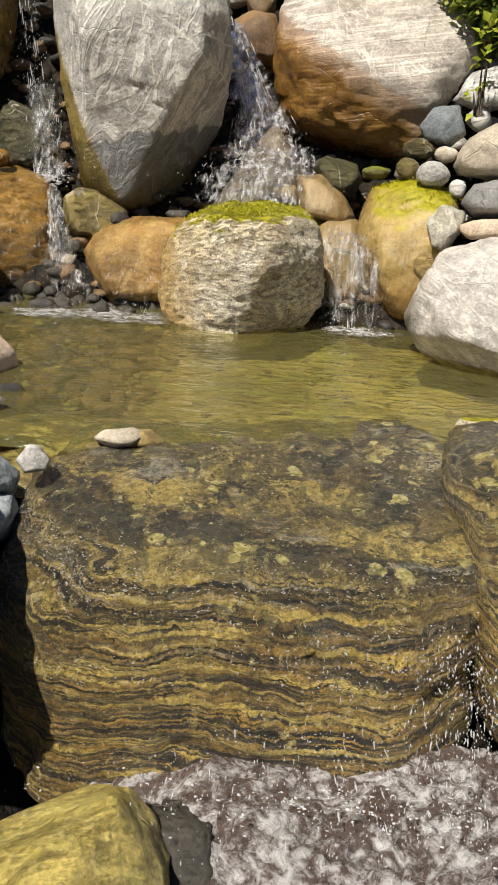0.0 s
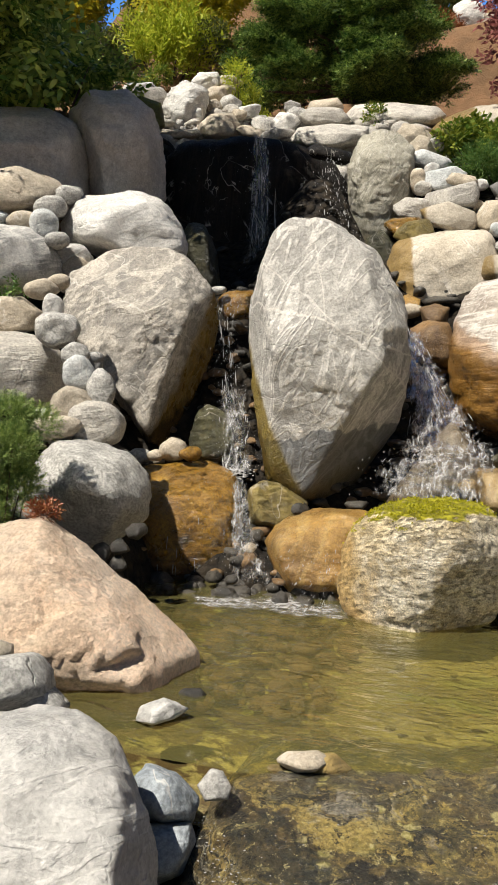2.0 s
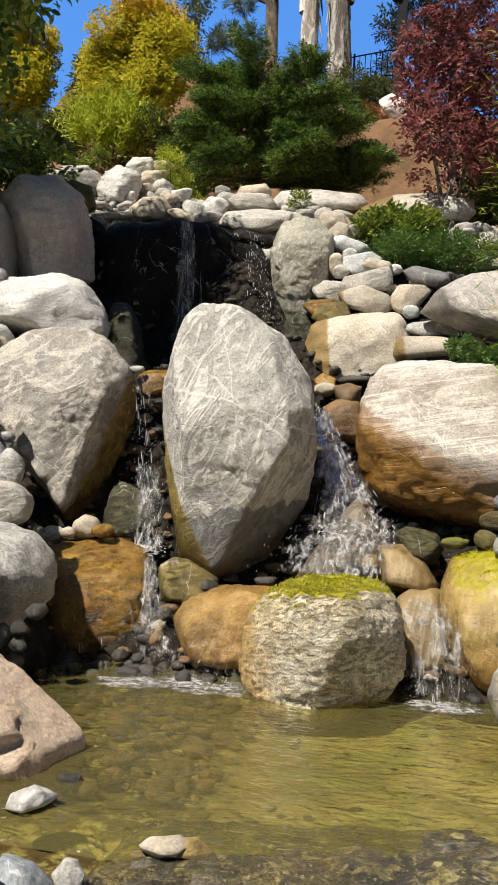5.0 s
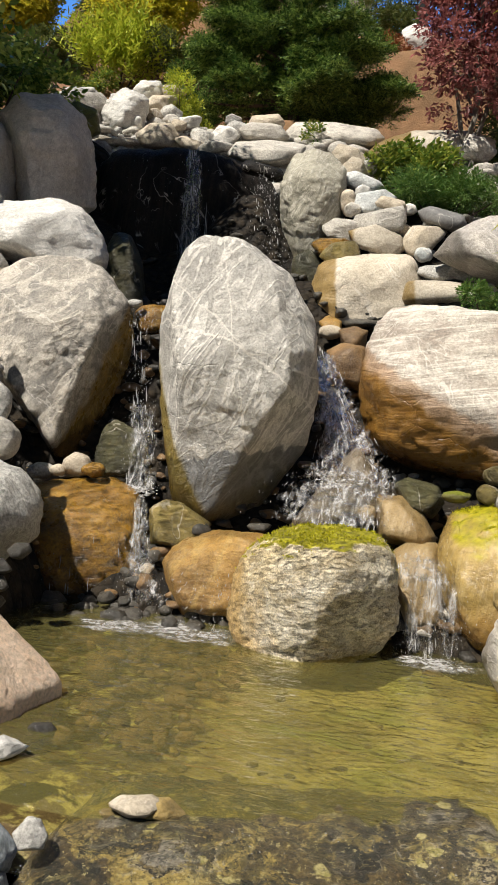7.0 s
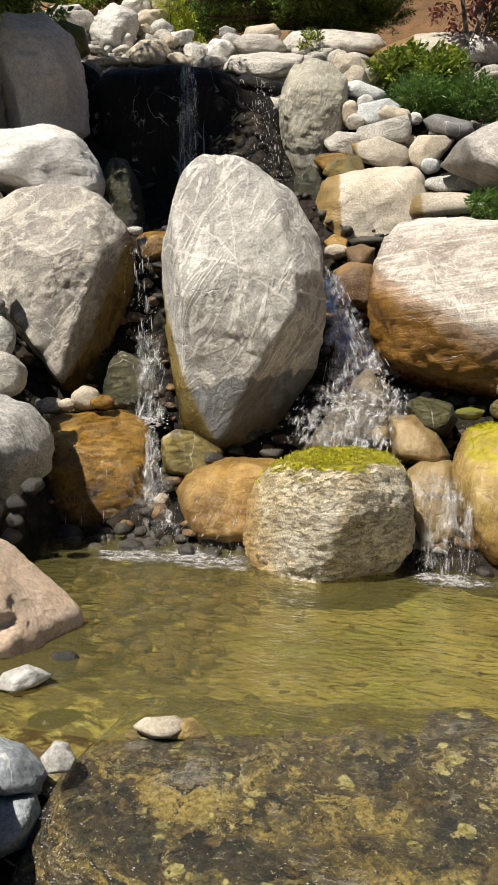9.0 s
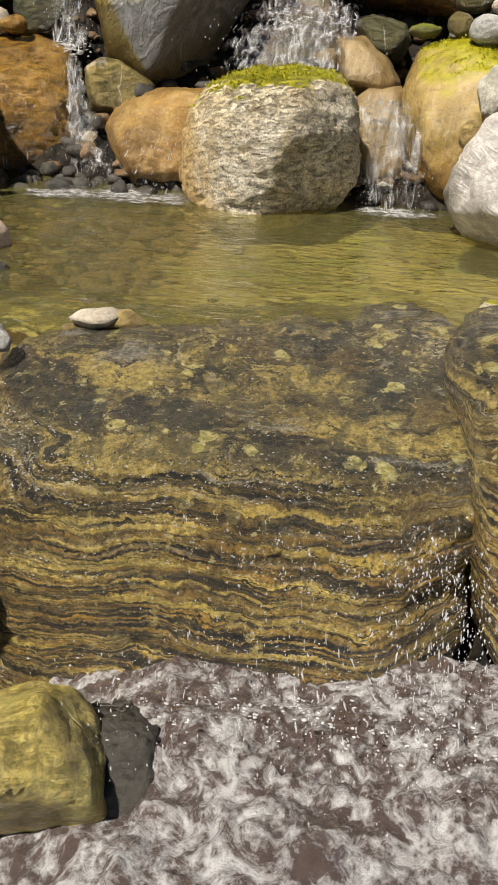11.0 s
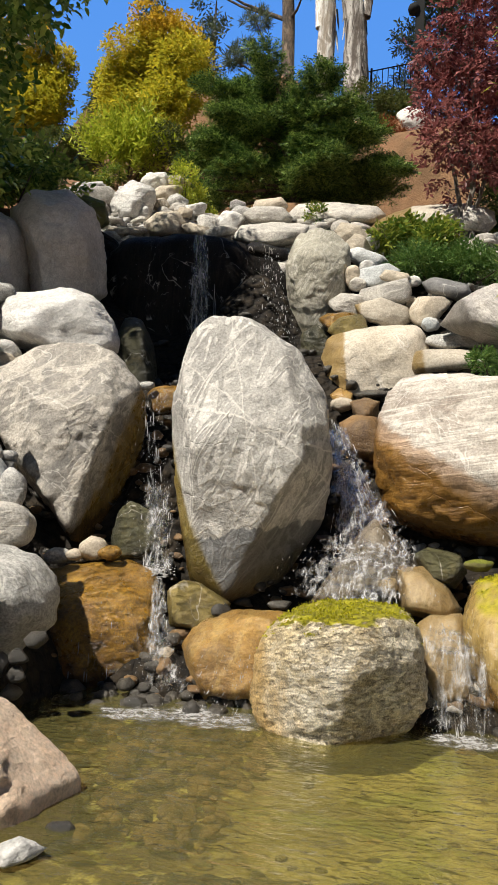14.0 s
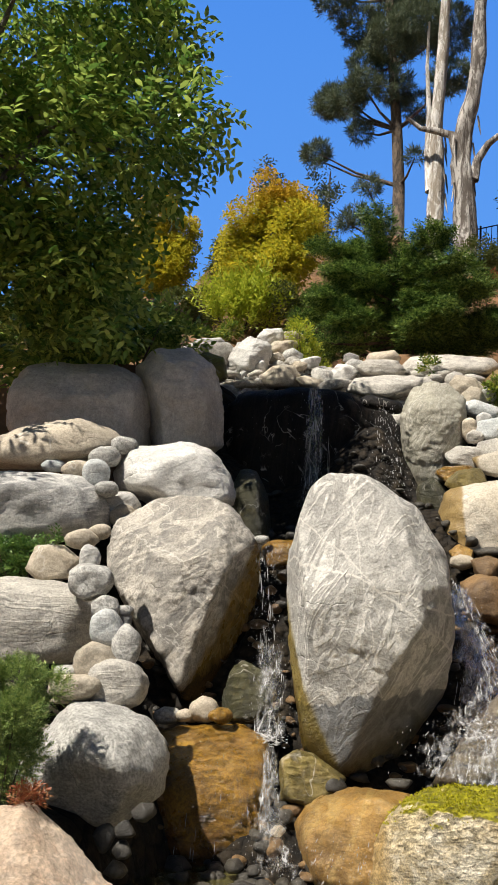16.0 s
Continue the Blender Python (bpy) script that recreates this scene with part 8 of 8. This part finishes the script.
sapling((-5.94, 17.0, 10.81), [(-0.14, -0.3, 0.01, 0.21, 1), (0.02, 0.0, 0.21, 0.2, 1), (-0.16, 0.3, 0.45, 0.19, 1), (0.0, -0.15, 0.65, 0.17, 1), (-0.18, 0.15, 0.89, 0.16, 1), (-0.01, -0.3, 1.1, 0.15, 1), (-0.2, 0.0, 1.33, 0.14, 1), (-0.03, 0.3, 1.54, 0.13, 1), (-0.21, -0.15, 1.78, 0.12, 1)], 1)
sapling((-4.53, 17.0, 9.88), [(-0.14, -0.3, 0.01, 0.21, 1), (0.02, 0.0, 0.31, 0.2, 1), (-0.16, 0.3, 0.63, 0.19, 1), (-0.01, -0.15, 0.92, 0.17, 1), (-0.19, 0.15, 1.24, 0.16, 1), (-0.03, -0.3, 1.54, 0.15, 1), (-0.21, 0.0, 1.87, 0.14, 1), (-0.05, 0.3, 2.17, 0.13, 1), (-0.23, -0.15, 2.5, 0.12, 1)], 2)
lamp_post((-0.0, 16.0, 8.89))
fence([(-2.75, 17.5, 9.99), (-1.66, 17.5, 10.08), (-1.04, 17.5, 10.17), (-0.31, 17.5, 10.28), (1.01, 17.5, 10.35)])
shrub('fern_clump', 'tall yellow-green fern fronds behind the rocks', (-4.73, 12.8, 6.5), [(-0.45, -0.25, 0.30, 0.16, 1.1), (-0.28, 0.0, 0.46, 0.18, 1.1), (-0.03, 0.25, 0.42, 0.2, 1.1), (0.18, -0.12, 0.50, 0.2, 1.1), (0.34, 0.12, 0.30, 0.2, 1.1), (-0.18, -0.25, 0.2, 0.2, 1.1), (0.19, 0.0, 0.15, 0.2, 1.1)], 420, 0.12, 0.03, 'leaf_fern', 12, -1.3, 21)
shrub('shrub', 'dark green shrub behind the upper stream', (-5.32, 13.2, 6.47), [(-0.8, -0.25, 0.63, 0.29, 0.8), (-0.43, 0.0, 0.78, 0.27, 0.8), (-0.61, 0.25, 0.3, 0.25, 0.8), (-1.05, -0.12, 0.27, 0.27, 0.8), (-0.24, 0.12, 0.45, 0.2, 0.8), (1.23, -0.25, 0.63, 0.27, 0.8), (1.5, 0.0, 0.46, 0.23, 0.8)], 1300, 0.07, 0.03, 'leaf_olive', 6, 0, 22)
shrub('shrub', 'dark green shrub behind the shaded boulders', (-5.54, 8.8, 4.37), [(-1.1, -0.25, 0.28, 0.3, 0.8), (-0.61, 0.0, 0.38, 0.3, 0.8), (-0.22, 0.25, 0.49, 0.3, 0.8), (0.19, -0.12, 0.46, 0.3, 0.8), (0.58, 0.12, 0.46, 0.27, 0.8), (0.98, -0.25, 0.37, 0.18, 0.8), (-0.51, 0.0, 0.8, 0.24, 0.8), (0.07, 0.25, 0.77, 0.24, 0.8)], 2600, 0.08, 0.04, 'leaf_dark', 6, 0, 34)
shrub('ground_cover', 'low green plants by the upper stream', (-5.24, 12.2, 6.02), [(-0.34, -0.25, 0.21, 0.18, 0.5), (-0.03, 0.0, 0.15, 0.16, 0.5), (0.32, 0.25, 0.15, 0.15, 0.5), (0.61, -0.12, 0.17, 0.13, 0.5), (-0.64, 0.12, 0.15, 0.15, 0.5)], 700, 0.06, 0.03, 'leaf_green', 5, -0.2, 23)
shrub('shrub', 'small yellow-green shrub between the white rocks', (-2.67, 10.2, 4.71), [(-0.07, -0.25, 0.47, 0.11, 1), (0.02, 0.0, 0.27, 0.11, 1), (0.09, 0.25, 0.08, 0.1, 1), (-0.1, -0.12, 0.12, 0.08, 1)], 350, 0.05, 0.016, 'leaf_fern', 6, -0.6, 24)
shrub('shrub', 'leafy yellow-green shrub below the maple', (0.21, 8.9, 3.69), [(-0.27, -0.25, 0.19, 0.12, 0.8), (-0.09, 0.0, 0.26, 0.13, 0.8), (0.06, 0.25, 0.29, 0.15, 0.8), (0.24, -0.12, 0.22, 0.15, 0.8), (-0.09, 0.12, 0.1, 0.13, 0.8), (0.15, -0.25, 0.1, 0.12, 0.8), (-0.04, 0.0, 0.38, 0.07, 0.8), (0.3, 0.25, 0.13, 0.11, 0.8), (-0.3, -0.12, 0.1, 0.1, 0.8)], 1100, 0.06, 0.032, 'leaf_green', 5, -0.3, 25)
shrub('ground_cover', 'spreading low juniper mat over the rocks', (0.52, 8.5, 3.34), [(-0.32, -0.25, 0.17, 0.1, 0.55), (-0.15, 0.0, 0.17, 0.12, 0.55), (0.02, 0.25, 0.2, 0.12, 0.55), (0.19, -0.12, 0.19, 0.12, 0.55), (0.35, 0.12, 0.15, 0.1, 0.55), (0.52, -0.25, 0.11, 0.09, 0.55), (-0.26, 0.0, 0.05, 0.08, 0.55), (-0.06, 0.25, 0.08, 0.08, 0.55), (-0.38, -0.12, 0.11, 0.07, 0.55)], 1500, 0.05, 0.012, 'leaf_mat', 8, -0.3, 26)
shrub('ground_cover', 'green moss-like plants on the bank', (0.88, 6.4, 2.02), [(-0.15, -0.25, 0.1, 0.06, 0.5), (-0.05, 0.0, 0.08, 0.06, 0.5), (0.05, 0.25, 0.07, 0.06, 0.5), (0.15, -0.12, 0.06, 0.07, 0.5)], 500, 0.035, 0.018, 'leaf_mat', 5, -0.4, 27)
shrub('ground_cover', 'green plants between the back rocks', (-0.88, 10.0, 4.49), [(-0.12, -0.25, 0.09, 0.07, 0.6), (-0.01, 0.0, 0.08, 0.08, 0.6), (0.12, 0.25, 0.05, 0.07, 0.6)], 250, 0.05, 0.02, 'leaf_green', 5, -0.4, 28)
shrub('shrub', 'dark green shrub at the edge of the slope', (1.33, 10.4, 4.23), [(-0.15, -0.25, 0.55, 0.28, 0.9), (0.04, 0.0, 0.76, 0.28, 0.9), (-0.07, 0.25, 0.26, 0.28, 0.9), (0.2, -0.12, 0.26, 0.36, 0.9), (0.17, 0.12, 0.98, 0.28, 0.9), (-0.27, -0.25, 0.12, 0.17, 0.9)], 1500, 0.06, 0.03, 'leaf_conifer', 6, 0, 29)
shrub('shrub', 'olive shrub under the fence', (-0.57, 16.2, 8.7), [(-0.36, -0.25, 0.59, 0.29, 0.9), (-0.07, 0.0, 0.45, 0.31, 0.9), (0.21, 0.25, 0.61, 0.27, 0.9), (-0.18, -0.12, 0.21, 0.27, 0.9), (0.33, 0.12, 0.3, 0.2, 0.9)], 900, 0.08, 0.03, 'leaf_olive', 6, -0.3, 30)
shrub('shrub', 'rust-red dry shrub on the slope', (-0.36, 14.6, 7.68), [(-0.17, -0.25, 0.2, 0.14, 0.8), (-0.02, 0.0, 0.25, 0.14, 0.8), (0.14, 0.25, 0.19, 0.14, 0.8), (0.04, -0.12, 0.08, 0.12, 0.8)], 380, 0.07, 0.02, 'leaf_rust', 5, -0.3, 31)
shrub('shrub', 'grey-green tree crown behind the lamp post', (0.42, 20.0, 11.23), [(0.09, -0.8, 2.9, 0.69, 0.9), (0.63, 0.0, 3.31, 0.69, 0.9), (-0.17, 0.8, 2.16, 0.55, 0.9), (-0.71, -0.4, 1.52, 0.3, 0.9), (-0.9, 0.4, 0.61, 0.25, 0.9), (0.79, -0.8, 2.07, 0.69, 0.9), (0.4, 0.0, 1.34, 0.55, 0.9), (0.95, 0.8, 1.0, 0.55, 0.9), (-0.85, -0.4, 1.37, 0.16, 0.9), (-0.06, 0.4, 3.54, 0.55, 0.9), (-0.68, -0.8, 0.22, 0.22, 0.9)], 2600, 0.12, 0.045, 'leaf_pine', 6, 0, 32)
shrub('juniper', 'bushy green juniper spilling over the bank', (-1.86, 3.55, 0.36), [(-0.11, -0.12, 0.5, 0.09, 0.8), (0.02, 0.0, 0.51, 0.08, 0.8), (0.11, 0.12, 0.48, 0.06, 0.8), (-0.15, -0.06, 0.36, 0.1, 0.8), (-0.0, 0.06, 0.36, 0.1, 0.8), (0.12, -0.12, 0.39, 0.07, 0.8), (-0.11, 0.0, 0.21, 0.1, 0.8), (0.02, 0.12, 0.2, 0.08, 0.8), (0.13, -0.06, 0.18, 0.05, 0.8), (-0.1, 0.06, 0.06, 0.09, 0.8), (0.01, -0.12, 0.08, 0.06, 0.8), (-0.32, 0.0, 0.31, 0.14, 0.8), (-0.28, 0.12, 0.07, 0.14, 0.8), (0.08, -0.06, 0.28, 0.07, 0.8)], 7500, 0.014, 0.005, 'leaf_juniper', 11, -0.35, 33)
shrub('ground_cover', 'small green and rust succulents on the boulder', (-1.55, 3.0, 0.19), [(-0.05, -0.06, 0.2, 0.05, 0.6), (0.02, 0.0, 0.15, 0.04, 0.6), (0.13, 0.06, 0.14, 0.03, 0.6), (-0.01, -0.03, 0.09, 0.03, 0.6), (-0.04, 0.03, 0.02, 0.04, 0.6), (-0.16, -0.06, 0.1, 0.08, 0.6)], 900, 0.018, 0.008, 'leaf_mat', 7, -0.5, 34)
shrub('ground_cover', 'rust-coloured dry succulents on the boulder', (-1.48, 2.98, 0.18), [(-0.04, -0.06, 0.21, 0.03, 0.6), (0.0, 0.0, 0.13, 0.03, 0.6), (0.11, 0.06, 0.34, 0.03, 0.6), (-0.11, -0.03, 0.01, 0.03, 0.6), (-0.07, 0.03, 0.17, 0.02, 0.6)], 420, 0.02, 0.008, 'leaf_rust', 6, -0.4, 35)
shrub('ground_cover', 'bright green ground cover between the bank boulders', (-2.95, 5.0, 1.43), [(-0.12, -0.1, 0.13, 0.05, 0.6), (-0.01, 0.0, 0.16, 0.05, 0.6), (-0.15, 0.1, 0.04, 0.06, 0.6), (0.0, -0.05, 0.05, 0.05, 0.6), (-0.29, 0.05, 0.09, 0.08, 0.6), (0.32, -0.1, 0.24, 0.02, 0.6), (0.11, 0.0, 0.19, 0.03, 0.6)], 700, 0.03, 0.016, 'leaf_mat', 6, -0.4, 36)
shrub('vine', 'pale green climbing leaves on the bank', (1.16, 4.9, 1.13), [(-0.04, -0.05, 0.23, 0.03, 0.8), (-0.05, 0.0, 0.07, 0.03, 0.8), (-0.02, 0.05, 0.02, 0.03, 0.8), (-0.01, -0.03, 0.35, 0.05, 0.8)], 16, 0.055, 0.04, 'leaf_fern', 2, 0.2, 37)
shrub('shrub', 'dark green leafy plants above the bank stones', (1.29, 5.5, 1.49), [(-0.09, -0.15, 0.23, 0.09, 0.8), (0.02, 0.0, 0.15, 0.09, 0.8), (-0.0, 0.15, 0.29, 0.15, 0.8), (-0.16, -0.07, 0.34, 0.11, 0.8), (0.07, 0.07, 0.03, 0.05, 0.8)], 700, 0.05, 0.025, 'leaf_green', 6, 0, 38)
shrub('shrub', 'dark shaded shrub under the broadleaf tree', (-4.21, 8.2, 4.15), [(-0.1, -0.3, 0.23, 0.27, 0.8), (-0.61, 0.0, 0.32, 0.33, 0.8), (0.24, 0.3, 0.25, 0.16, 0.8), (-0.28, -0.15, 0.64, 0.27, 0.8), (-0.87, 0.15, 0.74, 0.33, 0.8), (0.51, -0.3, 0.34, 0.14, 0.8), (0.71, 0.0, 0.27, 0.11, 0.8), (0.0, 0.3, 0.56, 0.22, 0.8)], 2000, 0.08, 0.035, 'leaf_dark', 6, 0, 41)
shrub('young_pine', 'young pine with long yellow-green needles', (1.24, 4.6, 1.69), [(-0.12, -0.2, 1.81, 0.15, 1), (-0.13, 0.0, 1.66, 0.13, 1), (-0.05, 0.2, 1.07, 0.15, 1), (-0.08, -0.1, 0.97, 0.13, 1), (-0.01, 0.1, 0.34, 0.12, 1), (0.01, -0.2, 0.1, 0.14, 1), (0.0, 0.0, 1.5, 0.18, 1), (0.03, 0.2, 0.7, 0.25, 1)], 420, 0.075, 0.006, 'leaf_fern', 12, -0.2, 39)
shrub('shrub', 'blue-green shrub on the crest behind the autumn tree', (-5.6, 15.8, 9.2), [(-0.6, -0.2, 0.35, 0.4, 0.9), (-0.1, 0.0, 0.7, 0.42, 0.9), (0.45, 0.2, 0.5, 0.4, 0.9), (-0.2, -0.1, 0.1, 0.4, 0.9), (0.3, -0.2, 0.1, 0.4, 0.9), (-0.9, 0.1, 0.2, 0.35, 0.9)], 1300, 0.09, 0.035, 'leaf_olive', 6, 0, 43)
